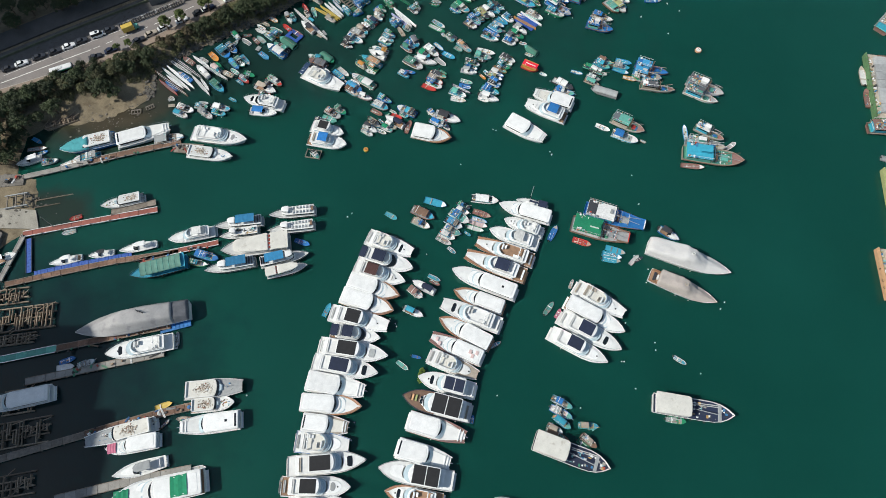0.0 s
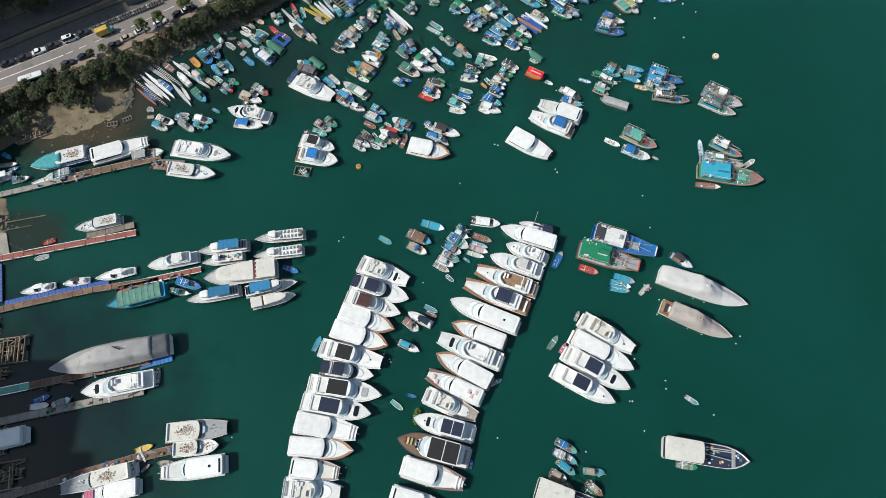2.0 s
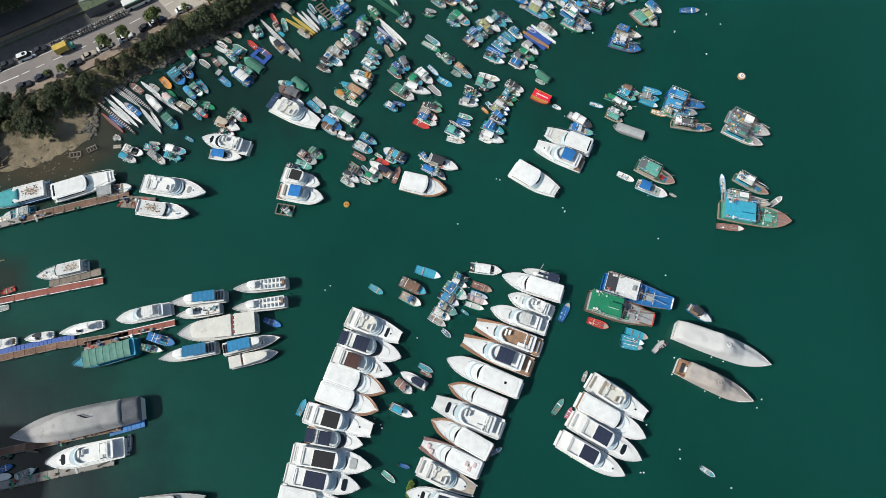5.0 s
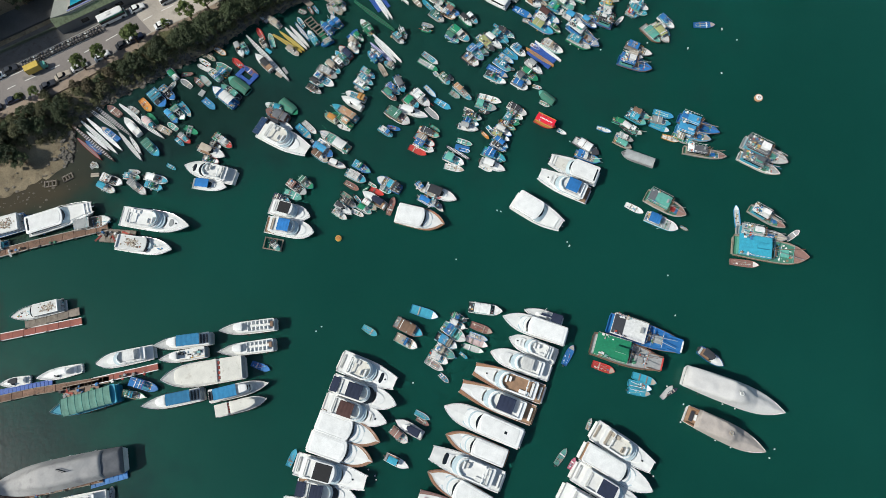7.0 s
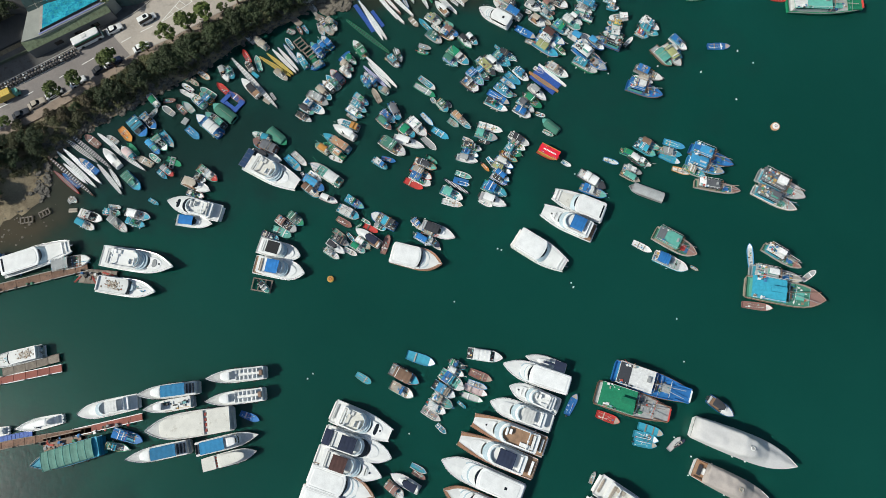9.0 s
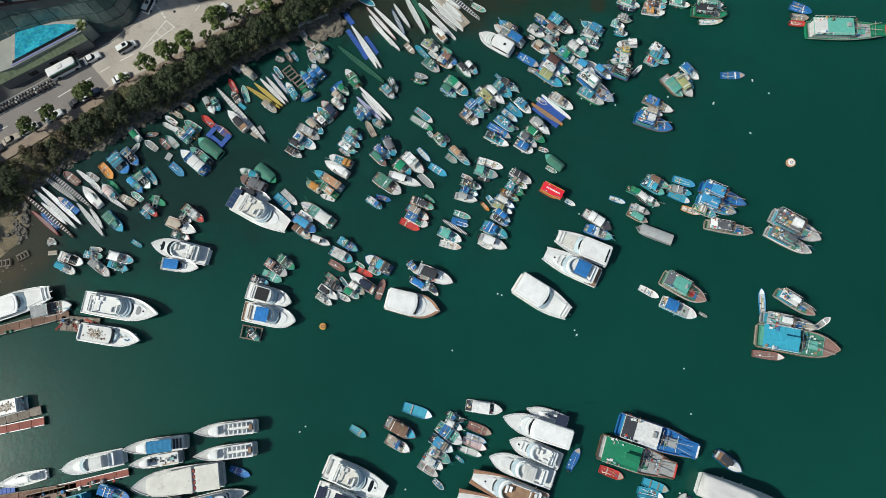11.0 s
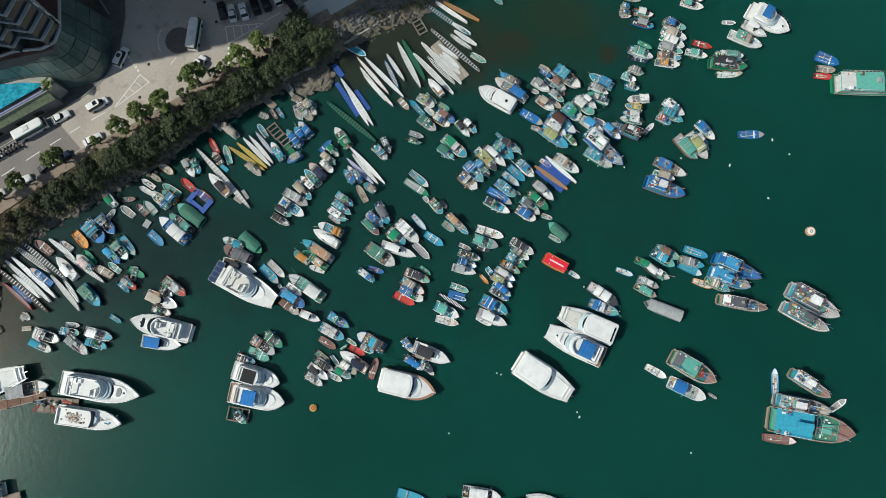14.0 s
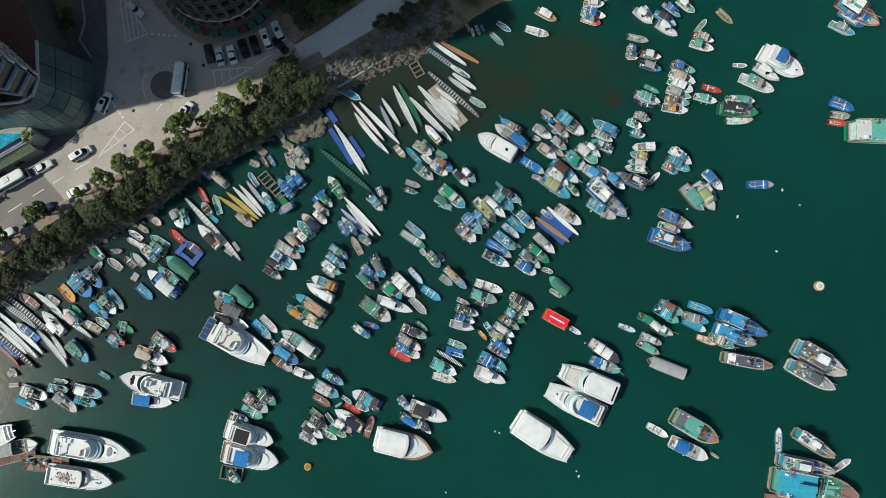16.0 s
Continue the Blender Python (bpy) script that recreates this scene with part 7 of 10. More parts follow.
def round_building():
    b = thing("round_building", pose(-41.8, 200.4, 0), "round street corner building with ringed window bands", "building")
    brick = mat("brown_stone_cladding", (0.085, 0.068, 0.060), 0.8, vary=0.3, scale=0.5)
    def ring(r, z0, z1, n=40):
        return Mesh().outline([(r * math.cos(2 * math.pi * i / n), r * math.sin(2 * math.pi * i / n)) for i in range(n)], z0, z1)
    part("shop_wall", ring(11.2, 2.6, 7.4), brick, b)
    for i in range(20):
        a = math.pi * (1.0 + i / 19)
        x, y = 11.3 * math.cos(a), 11.3 * math.sin(a)
        m = Mesh().box(-0.12, 0.12, -0.72, 0.72, 4.0, 6.6)
        s = part("shop_window", m, FACADE_GLASS if i % 3 else AWNING[1], b)
        s.matrix_local = pose(x, y, 0, 0, 0, math.degrees(a))
        c = part("awning", Mesh().add([(0, -0.75, 7.0), (1.3, -0.75, 6.3), (1.3, 0.75, 6.3), (0, 0.75, 7.0)], [(0, 1, 2, 3)]), AWNING[0 if i % 4 else 1], b)
        c.matrix_local = pose(x, y, 0, 0, 0, math.degrees(a))
    for i in range(12):
        z = 7.4 + 3.4 * i
        part("floor_ring", ring(11.0, z, z + 0.9), brick, b)
        part("window_band", ring(10.5, z + 0.9, z + 3.1), GLASS_DARK, b)
        part("sill_ring", ring(11.3, z + 3.1, z + 3.4), CONCRETE if i % 3 == 0 else brick, b)
    for i in range(16):
        a = math.pi * (1.0 + i / 15)
        s = part("pier", Mesh().box(-0.3, 0.3, -0.35, 0.35, 7.4, 48.2), brick, b)
        s.matrix_local = pose(10.9 * math.cos(a), 10.9 * math.sin(a), 0, 0, 0, math.degrees(a))
    part("roof", ring(11.4, 48.2, 49.0), DARK_WALL, b)
    return b


# plain banded block that stands out of view and only shapes the light
def shade_block(x0, x1, y0, y1, h, label, storeys):
    b = thing("apartment_block", pose(0, 0, 0), label, "building", "blocks behind the shore")
    part("wall", Mesh().box(x0, x1, y0, y1, 0.0, h, 0.3), FACADE_WHITE, b)
    for i in range(storeys):
        z = 4 + (h - 6) * i / storeys
        part("window_band", Mesh().box(x0 - 0.05, x1 + 0.05, y0 - 0.05, y1 + 0.05, z, z + 1.5), GLASS_DARK, b)
    part("roof", Mesh().box(x0 + 1, x1 - 1, y0 + 1, y1 - 1, h, h + 1.2, 0.2), DARK_WALL, b)
    return b


podium()
tower()
round_building()
# added out of view, sized so their shadows reach the boatyard and terrace
shade_block(-205, -166, -110, 4, 80, "tall unseen block added to shade the boatyard", 12)
shade_block(-203, -168, 4.4, 26.5, 77, "unseen block of middle height added to shade the boatyard", 10)
shade_block(-215, -178, 121, 178, 50, "tall unseen block added to shade the garden terrace", 7)
# three more unseen blocks, added only to dim the skylight in the street
shade_block(-125, -72, 226, 250, 120, "tall unseen block added to hold skylight off the podium", 16)
shade_block(-62, -6, 234, 262, 120, "tall unseen block added to hold skylight off the forecourt", 16)
shade_block(12, 62, 246, 272, 100, "tall unseen block added to hold skylight off the hard standing", 14)
# unseen, turned along the road so its shadow edge follows the kerb
far_shade_block = shade_block(-22, 36, 0, 26, 100, "tall unseen block added to shade the upper pavement", 14)
far_shade_block.matrix_world = pose(-228, 110.0, 0, 0, 0, 29.5)
strip("garden_kerb", [(-69.7, 184.5), (-72.2, 188.1), (-71.2, 191.8), (-72, 196.6), (-73.4, 206)], -0.15, 0.15, 3.2, 4.0, KERB, "winding pale kerb of a dark planting bed", "kerb")
for i in range(14):
    plant(rt.choice((0, 1)), -78 + rt.uniform(-6, 4), 194 + rt.uniform(-7, 12), rt.uniform(0, 360), rt.uniform(0.4, 0.7), 3.2)


# ---- piers, rafts and boatyard ----
CONC_DECK = mat("pier_concrete", (0.31, 0.295, 0.27), 0.9, vary=0.3, scale=0.6, grain=6, bump=0.4, random_tint=0.12, stain=(0.2, 0.18, 0.16))
RED_DECK = mat("red_pier_deck", (0.30, 0.10, 0.075), 0.85, vary=0.3, scale=0.7, grain=8, bump=0.3, random_tint=0.1, stain=(0.2, 0.13, 0.1))


def pier(name, line, w, deck, label, edge=None, posted=True, step=2.6, z=0.75):
    """Deck sections end to end, side beams and piles."""
    p0 = thing(name, pose(0, 0, 0), label, "pier", "piers")
    for (x0, y0), (x1, y1) in zip(line, line[1:]):
        l = math.hypot(x1 - x0, y1 - y0)
        a = math.degrees(math.atan2(y1 - y0, x1 - x0))
        n = max(1, round(l / step))
        for i in range(n):
            s = l / n
            o = part("deck_section", Mesh().box(0.02, s - 0.03, -w / 2, w / 2, z - 0.25, z, 0.02), deck, p0)
            o.matrix_local = pose(x0 + (x1 - x0) * i / n, y0 + (y1 - y0) * i / n, 0, 0, 0, a)
            if i % 2 == 0 and posted:
                o = part("mooring_post", Mesh().tube((0, -w / 2 - 0.15, -1.5), (0, -w / 2 - 0.15, z + 0.5), 0.13, 6), OLD_WOOD, p0)
                o.matrix_local = pose(x0 + (x1 - x0) * i / n, y0 + (y1 - y0) * i / n, 0, 0, 0, a)
        for s in (1, -1):
            o = part("side_beam", Mesh().box(0, l, s * (w / 2 + 0.09) - 0.08, s * (w / 2 + 0.09) + 0.08, z - 0.3, z + 0.09), edge or OLD_WOOD, p0)
            o.matrix_local = pose(x0, y0, 0, 0, 0, a)
    return p0


RAFT_BLUE = mat("blue_plastic_cubes", (0.03, 0.10, 0.40), 0.6, vary=0.5, scale=2.5, grain=6.0, bump=0.5)
RUSTY = mat("rusty_planks", (0.22, 0.13, 0.09), 0.9, vary=0.45, scale=0.9, grain=9.0, bump=0.5, random_tint=0.25, stain=(0.10, 0.07, 0.055), stain_at=0.55)
pier("pier", [(-123.9, 90.0), (-113.6, 92.8), (-105.8, 95.2)], 1.25, CONC_DECK, "narrow grey concrete plank pier with side beams", KERB)
pier("pier", [(-105.8, 95.2), (-98.0, 97.5), (-79.5, 102.4)], 1.8, RUSTY, "long brown timber pier with worn planks", KERB)
pier("pier", [(-119, 71.4), (-100.6, 75.4), (-82.3, 79.3)], 1.5, RED_DECK, "narrow red decked floating pier with white edges", GEL["white"])
pier("pier", [(-95.4, 78.2), (-83.2, 81.6)], 1.5, OLD_WOOD, "weathered timber raft beside the red pier")
pier("pier", [(-119.8, 56.2), (-105.4, 59.8), (-90.7, 63.2), (-74, 66.0)], 1.35, RUSTY, "old rusty brown timber pier with patched planks")
pier("pontoon", [(-112.8, 59.5), (-103.0, 62.0), (-87.0, 65.3)], 1.0, RAFT_BLUE, "blue plastic cube pontoon along the timber pier", RAFT_BLUE, False, 0.9, 0.5)
pier("pontoon", [(-117.1, 70.2), (-114.3, 59.8)], 1.3, RAFT_BLUE, "bright blue plastic cube pontoon across the dock", PAINT["navy"], False, 1.0, 0.5)
pier("pier", [(-121.6, 57.2), (-118.6, 71.2)], 1.0, CONC_DECK, "narrow grey concrete finger beside the dock", KERB)
pier("pier", [(-78, 65.4), (-63.2, 68.9)], 1.3, RED_DECK, "red decked pier end beside the ferries", GEL["white"])
pier("pier", [(-84, 62.4), (-76, 64.2)], 3.4, PAINT["brown"], "rusty brown work platform on floats", None, False, 1.6)
pier("pier", [(-116, 35.3), (-101.2, 38.5)], 1.7, PAINT["mint"], "grey-green steel gangway to the yacht berth", STEEL, False)
pier("pier", [(-101.2, 38.5), (-72.4, 44.8)], 1.5, RUSTY, "weathered brown timber berth beside the covered yacht")
pier("pontoon", [(-75.0, 43.4), (-67.2, 45.6)], 1.5, PAINT["blue"], "bright blue plastic pontoon at the yacht stern", PAINT["blue"], False, 1.0, 0.5)
pier("pier", [(-107, 29.8), (-89.7, 33.6), (-72.8, 37.3)], 1.6, CONC_DECK, "grey slab pier between the western berths", OLD_WOOD)
pier("pier", [(-109, 10.8), (-88.7, 16.8)], 1.4, OLD_WOOD, "dark old timber pier in the shade")
pier("pier", [(-88.7, 16.8), (-72.8, 21.5), (-54.5, 25.8)], 1.7, RUSTY, "cluttered brown timber pier between moored cruisers")
pier("pier", [(-92.5, 1.9), (-75.3, 6.0), (-61.0, 8.8)], 1.8, CONC_DECK, "grey slab pier beside the green covered boat", OLD_WOOD)
pier("pier", [(-81, 100.2), (-72.5, 99.6)], 3.0, OLD_WOOD, "brown work raft with stacked gear at the pier head", None, False, 1.4)


def heap(line, n, spread, seed, lo=0.12, hi=0.4, z=0.75):
    """Gear lying about on a pier: each piece is a thing of its own."""
    rnd = random.Random(seed)
    for i in range(n):
        k = rnd.random()
        x = line[0][0] + (line[1][0] - line[0][0]) * k + rnd.uniform(-spread, spread)
        y = line[0][1] + (line[1][1] - line[0][1]) * k + rnd.uniform(-spread, spread)
        s, t, u = rnd.uniform(lo, hi), rnd.uniform(lo, hi), rnd.uniform(lo, hi)
        kind = rnd.choice(("crate", "drum", "timber_stack", "crate", "tarpaulin_bundle"))
        if kind == "drum":
            m = Mesh().tube((0, 0, 0), (0, 0, 0.85), 0.3, 9)
        elif kind == "timber_stack":
            m = Mesh()
            for j in range(3):
                m.box(-s * 3.5, s * 3.5, -0.2 + 0.14 * j, -0.08 + 0.14 * j, 0, 0.12 + 0.04 * j)
        elif kind == "tarpaulin_bundle":
            m = Mesh().ball((0, 0, s * 0.5), s * 1.3, 7, 5, 0.6)
        else:
            m = Mesh().box(-s, s, -t, t, 0, u * 1.6, 0.03)
        mt = rnd.choice(CLUTTER)
        o = new(kind, m.data(kind, mt))
        o.matrix_world = pose(x, y, z, 0, 0, rnd.uniform(0, 180))
        tagged(o, {"crate": "painted storage crate standing on the timber pier", "drum": "steel drum standing upright on the pier", "timber_stack": "short stack of old timber on the pier",
                   "tarpaulin_bundle": "rolled bundle of tarpaulin on the pier deck"}[kind], kind.replace("_", " "), "pier gear")


heap([(-80.5, 100.2), (-73, 99.6)], 22, 1.1, 3)
heap([(-84, 62.4), (-76, 64.2)], 14, 1.1, 4)
heap([(-73, 65.8), (-66, 67.4)], 8, 0.5, 5)
heap([(-100, 37.0), (-76, 43.8)], 10, 0.5, 6)
heap([(-96, 32.2), (-74, 37.0)], 12, 0.6, 7)
heap([(-88, 17.0), (-72, 21.6)], 18, 0.8, 8)
heap([(-72, 21.7), (-58, 25.0)], 16, 0.8, 9)
heap([(-112, 93.3), (-90, 99.0)], 12, 0.6, 10)



def raft(x, y, a, l, w, material, label, frame_only=False):
    r = thing("raft", pose(x, y, 0, 0, 0, a), label, "raft", "rafts")
    n = max(3, round(w / 0.5))
    if frame_only:
        bw, cross = (0.3 * w, 2) if material is RAFT_BLUE else (0.25, 4)
        for i in range(2):
            part("long_beam", Mesh().box(-l / 2, l / 2, (-w / 2, w / 2 - bw)[i], (-w / 2 + bw, w / 2)[i], 0.1, 0.38, 0.02), material, r)
        for i in range(cross):
            xx = -l / 2 + (l - bw) * i / (cross - 1)
            part("cross_beam", Mesh().box(xx, xx + bw, -w / 2, w / 2, 0.3, 0.5, 0.02), material, r)
    else:
        for i in range(n):
            part("plank", Mesh().box(-l / 2, l / 2, -w / 2 + w * i / n + 0.02, -w / 2 + w * (i + 1) / n - 0.02, 0.1, 0.35, 0.02), material, r)
    return r


for x, y, a, l, w, m, fr in ((-60.5, 138.6, 60, 1.7, 1.4, PAINT["grey"], False), (-84.9, 115.9, 5, 2.0, 1.0, PAINT["tan"], False), (-85.5, 118.4, 40, 1.9, 1.1, PAINT["grey"], False),
                          (-33.3, 159.4, -50, 3.4, 2.4, OLD_WOOD, True), (-30.9, 157.0, -50, 3.4, 2.4, OLD_WOOD, True), (-29.8, 154.6, -50, 3.6, 2.0, PAINT["green"], False),
                          (-40.9, 144.0, -35, 2.0, 1.0, PAINT["tan"], False), (-39.4, 145.2, -55, 2.2, 0.8, PAINT["grey"], False), (-44.2, 151.0, -40, 2.0, 0.9, PAINT["teal"], False),
                          (-39.0, 98.2, -10, 4.6, 3.0, OLD_WOOD, True), (6.8, 123.4, -15, 3.6, 1.7, PAINT["blue"], False),
                          (28.0, 149.9, -40, 7.4, 4.2, RAFT_BLUE, False), 
                          (-19.8, 173.4, -54, 3.4, 1.3, RAFT_BLUE, False), (-18.5, 168.2, -56, 5.6, 1.1, RAFT_BLUE, False), (-14.2, 166.7, -55, 5.3, 0.9, RAFT_BLUE, False), (-16.0, 164.6, -58, 3.5, 1.3, RAFT_BLUE, False), (-49.2, 143.7, -38, 5.0, 3.6, RAFT_BLUE, True), (-62.6, 127.8, 80, 3.0, 1.2, PAINT["grey"], True), (-35.0, 166.0, -40, 3.6, 1.6, OLD_WOOD, False), (-91.5, 115.2, 30, 2.6, 1.6, OLD_WOOD, True),
                          (-95.5, 113.5, 10, 3.0, 1.6, OLD_WOOD, True), (-1.6, 183.6, -60, 3.4, 2.2, OLD_WOOD, True), (5.1, 175.8, -50, 10.5, 2.6, PAINT["tan"], False)):
    raft(x, y, a, l, w, m, "floating work raft of %s" % ("open timber beams" if fr else "close laid planks"), fr)

raft(-30.76, 168.96, -52.5, 4.28, 0.90, CONC_DECK, "narrow floating gangway of pale planks", False)
raft(-28.84, 166.78, -26.2, 2.17, 1.60, OLD_WOOD, "weathered timber landing raft below the trees", False)
raft(-27.25, 165.51, -38.6, 2.51, 1.00, PAINT["brown"], "red-brown planked raft at the landing", False)
raft(-25.41, 163.95, -37.7, 2.16, 1.20, OLD_WOOD, "grey planked raft at the landing", False)


CRADLE_WOOD = mat("sun_bleached_timber", (0.29, 0.225, 0.165), 0.9, vary=0.5, scale=1.6, grain=14.0, bump=0.5, random_tint=0.45, stain=(0.13, 0.10, 0.08), stain_at=0.55)


def slip_cradle(x, y, a, l, w, seed):
    """A timber launching frame standing in the shallows."""
    rnd = random.Random(seed)
    r = thing("slip_cradle", pose(x, y, 0, 0, 0, a), "dark timber launching cradle of crossed beams in shallow water", "cradle", "boatyard cradles")
    for i in range(4):
        yy = -w / 2 + w * i / 3
        part("runner", Mesh().box(-l / 2 + rnd.uniform(-0.6, 0.6), l / 2 + rnd.uniform(-0.6, 0.6), yy - 0.16, yy + 0.16, -0.6, 0.7 + rnd.uniform(-0.15, 0.2), 0.03), CRADLE_WOOD, r)
    for i in range(max(5, int(l / 0.72))):
        xx = -l / 2 + l * (i + 0.5) / max(5, int(l / 0.72)) + rnd.uniform(-0.2, 0.2)
        y0, y1 = (-w / 2, w / 2) if rnd.random() < 0.3 else sorted((rnd.uniform(-w / 2, 0.1), rnd.uniform(0.2, w / 2)))
        part("cross_beam", Mesh().box(xx - 0.11, xx + 0.11, y0, y1, 0.6, 0.95 + rnd.uniform(0, 0.3), 0.02), CRADLE_WOOD, r)
        if rnd.random() < 0.6:
            yb = rnd.uniform(-w / 2, w / 2)
            part("brace", Mesh().tube((xx - rnd.uniform(0.5, 2.0), yb - rnd.uniform(-1, 1), 1.0), (xx + rnd.uniform(0.5, 2.0), yb + rnd.uniform(0.3, 1.5), 1.15), 0.1, 4), CRADLE_WOOD, r)
        if rnd.random() < 0.5:
            part("upright", Mesh().tube((xx, y0, -1.0), (xx, y0, 1.6), 0.12, 5), CRADLE_WOOD, r)
    return r


slip_cradle(-111.5, 46.8, 8, 15, 6.5, 1)
slip_cradle(-118.2, 52.8, 8, 11, 4.2, 2)
slip_cradle(-104.5, 17.2, 10, 13, 6.2, 3)
slip_cradle(-112.5, 41.0, 8, 10, 2.6, 4)
slip_cradle(-104.0, 5.0, 10, 11, 5.0, 5)
slip_cradle(-117.7, 109.3, 23, 9.5, 2.2, 6)
slip_cradle(-107.0, 25.0, 10, 8, 6.0, 7)


# boatyard quay
QUAY = mat("stained_quay", (0.19, 0.175, 0.155), 0.9, vary=0.45, scale=0.5, grain=3.0, bump=0.5, stain=(0.085, 0.075, 0.065), stain_at=0.52)
flat("quay_1", [(-150, 84), (-123.2, 87.3), (-123.9, 90.6), (-129, 91), (-150, 92)], 0.75, QUAY, "grey concrete quay at the pier root", "quay", 2.0)
flat("quay_2", [(-150, 55), (-126, 56.8), (-124.4, 71.5), (-127, 73), (-150, 72)], 1.3, QUAY, "grey concrete boatyard quay", "quay", 2.5)
ramp = new("slip_ramp", Mesh().add([(-150, 73, 1.5), (-124, 73.2, 1.0), (-115.2, 73.2, 0.35), (-117.6, 79.2, 0.35), (-124.4, 79.5, 1.0), (-150, 80, 1.5)] + [(-150, 73, -1), (-124, 73.2, -1), (-115.2, 73.2, -1), (-117.6, 79.2, -1), (-124.4, 79.5, -1), (-150, 80, -1)],
                                  [(0, 1, 4, 5), (1, 2, 3, 4)] + [(k, k + 6, (k + 1) % 6 + 6, (k + 1) % 6) for k in range(6)]).data("slip_ramp", mat("ramp_concrete", (0.36, 0.335, 0.285), 0.9, vary=0.35, scale=0.3, grain=3, stain=(0.2, 0.18, 0.15))))
tagged(ramp, "pale concrete slipway running down into the water", "slipway", kind="structure")


def shed(x, y, a, l, w, h, roof, label):
    s = thing("boatyard_shed", pose(x, y, 1.6, 0, 0, a), label, "shed", "boatyard sheds")
    part("wall", Mesh().box(-l / 2, l / 2, -w / 2, w / 2, -0.2, h), PAINT["grey"], s)
    part("roof", flat_roof_mesh(-l / 2 - 0.3, l / 2 + 0.3, w + 0.6, h + 0.5, 0.08, 0.45), roof, s)
    part("door", Mesh().box(l / 2 - 0.02, l / 2 + 0.06, -0.6, 0.6, 0, 2.1), PAINT["brown"], s)
    return s


shed(-128.2, 53.4, 8, 5.0, 3.0, 2.4, PAINT["grey"], "small grey roofed hut beside the cradles")
for x, y in ((-123.1, 81.6),):
    g = thing("boat_hoist", pose(x, y, 0.6, 0, 0, 12), "steel boat hoist frame standing above the slipway", "hoist", "boat hoists")
    for sy in (1, -1):
        part("side_beam", Mesh().box(-3.2, 3.2, sy * 2.0 - 0.15, sy * 2.0 + 0.15, 0.9, 1.3, 0.02), PAINT["grey"], g)
        for sx in (1, -1):
            part("leg", Mesh().box(sx * 2.9 - 0.13, sx * 2.9 + 0.13, sy * 2.0 - 0.13, sy * 2.0 + 0.13, 0.0, 1.0), PAINT["grey"], g)
    for i in range(3):
        part("cross_beam", Mesh().box(-2.6 + 2.4 * i, -2.3 + 2.4 * i, -2.0, 2.0, 1.0, 1.25, 0.02), OLD_WOOD, g)
heap([(-131, 60), (-128, 68)], 8, 1.0, 31, 0.25, 0.7, 1.3)
heap([(-128, 88.6), (-125, 89.4)], 8, 0.6, 32, 0.2, 0.5, 0.75)
for (x, y), (x1, y1) in (((-118.6, 82.2), (-108.2, 84.6)), ((-118.2, 79.9), (-111.3, 81.6))):
    tagged(new("slip_rail", Mesh().tube((x, y, 0.45), (x1, y1, 0.12), 0.16, 5).data("slip_rail", CRADLE_WOOD)), "dark timber slip rail running down into the water", "rail", "slip rails")
tagged(new("guide_post", Mesh().tube((-110.7, 73.7, -1), (-110.7, 73.7, 7.0), 0.13, 7).data("guide_post", CONC_DECK)), "tall slim concrete guide post at the slipway", "post")


# ---- buoys and floats ----
def buoy(x, y, r, body, label):
    b = thing("mooring_buoy", pose(x, y, 0), label, "buoy", "buoys")
    part("float", Mesh().tube((0, 0, -0.4), (0, 0, 0.55), r, 16), body, b)
    part("top_plate", Mesh().tube((0, 0, 0.55), (0, 0, 0.62), r * 0.8, 16), GEL["white"] if body is not PAINT["yellow"] else PAINT["orange"], b)
    part("ring", Mesh().torus((0, 0, 0.7), 0.3, 0.07, 9, 5), PAINT["brown"], b)
    return b


buoy(83.5, 137.8, 1.0, PAINT["peach"], "white topped steel mooring buoy with rusty ring")
buoy(-23.3, 99.7, 0.75, PAINT["yellow"], "small yellow mooring buoy with top ring")
rf = random.Random(9)
float_mesh = Mesh().ball((0, 0, 0.08), 0.2, 7, 5).data("net_float", GEL["white"])
for x, y in FLOATS:
    o = new("net_float", float_mesh)
    o.matrix_world = pose(x, y, 0)
    tagged(o, "small white plastic mooring float on the water", "float", "mooring floats")


# ---- moorings ----
def net_heap(x, y, z):
    """Green netting bundled over a bow rail."""
    r = random.Random(77)
    m = Mesh()
    for i in range(190):
        a, q = r.uniform(0, 6.28), r.random() ** 0.5
        m.ball((0.85 * q * math.cos(a), 1.95 * q * math.sin(a), r.uniform(0.0, 1.9 - 0.9 * q)), r.uniform(0.1, 0.26), 6, 4, 0.6)
    o = new("net_heap", m.data("net_heap", mat("green_netting", (0.13, 0.20, 0.035), 0.9, vary=0.6, scale=4.0, grain=20.0, bump=0.8)))
    o.matrix_world = pose(x, y, z, 0, 0, -12)
    tagged(o, "heap of yellow-green netting floating at a yacht bow", "net", "")


# west row of motor yachts
motor_yacht(-14.85, 67.82, -22.2, 13.87, 5.13, "junk", "grey", "white", 1)
motor_yacht(-15.52, 62.96, -18.2, 15.46, 4.73, "canvas", "navy", "white", 2)
motor_yacht(-17.26, 58.99, -18.0, 14.88, 4.73, "canvas", "umber", "white", 3)
motor_yacht(-18.62, 55.01, -18.8, 14.86, 5.06, "hard", "white", "teak", 4)
motor_yacht(-20.22, 50.76, -17.8, 14.93, 5.13, "hard", "white", "teak", 5)
motor_yacht(-22.18, 46.07, -14.3, 16.23, 5.09, "panelblunt", "dark", "white", 6)
motor_yacht(-22.93, 42.08, -9.3, 13.19, 4.32, "canvas", "navy", "white", 7)
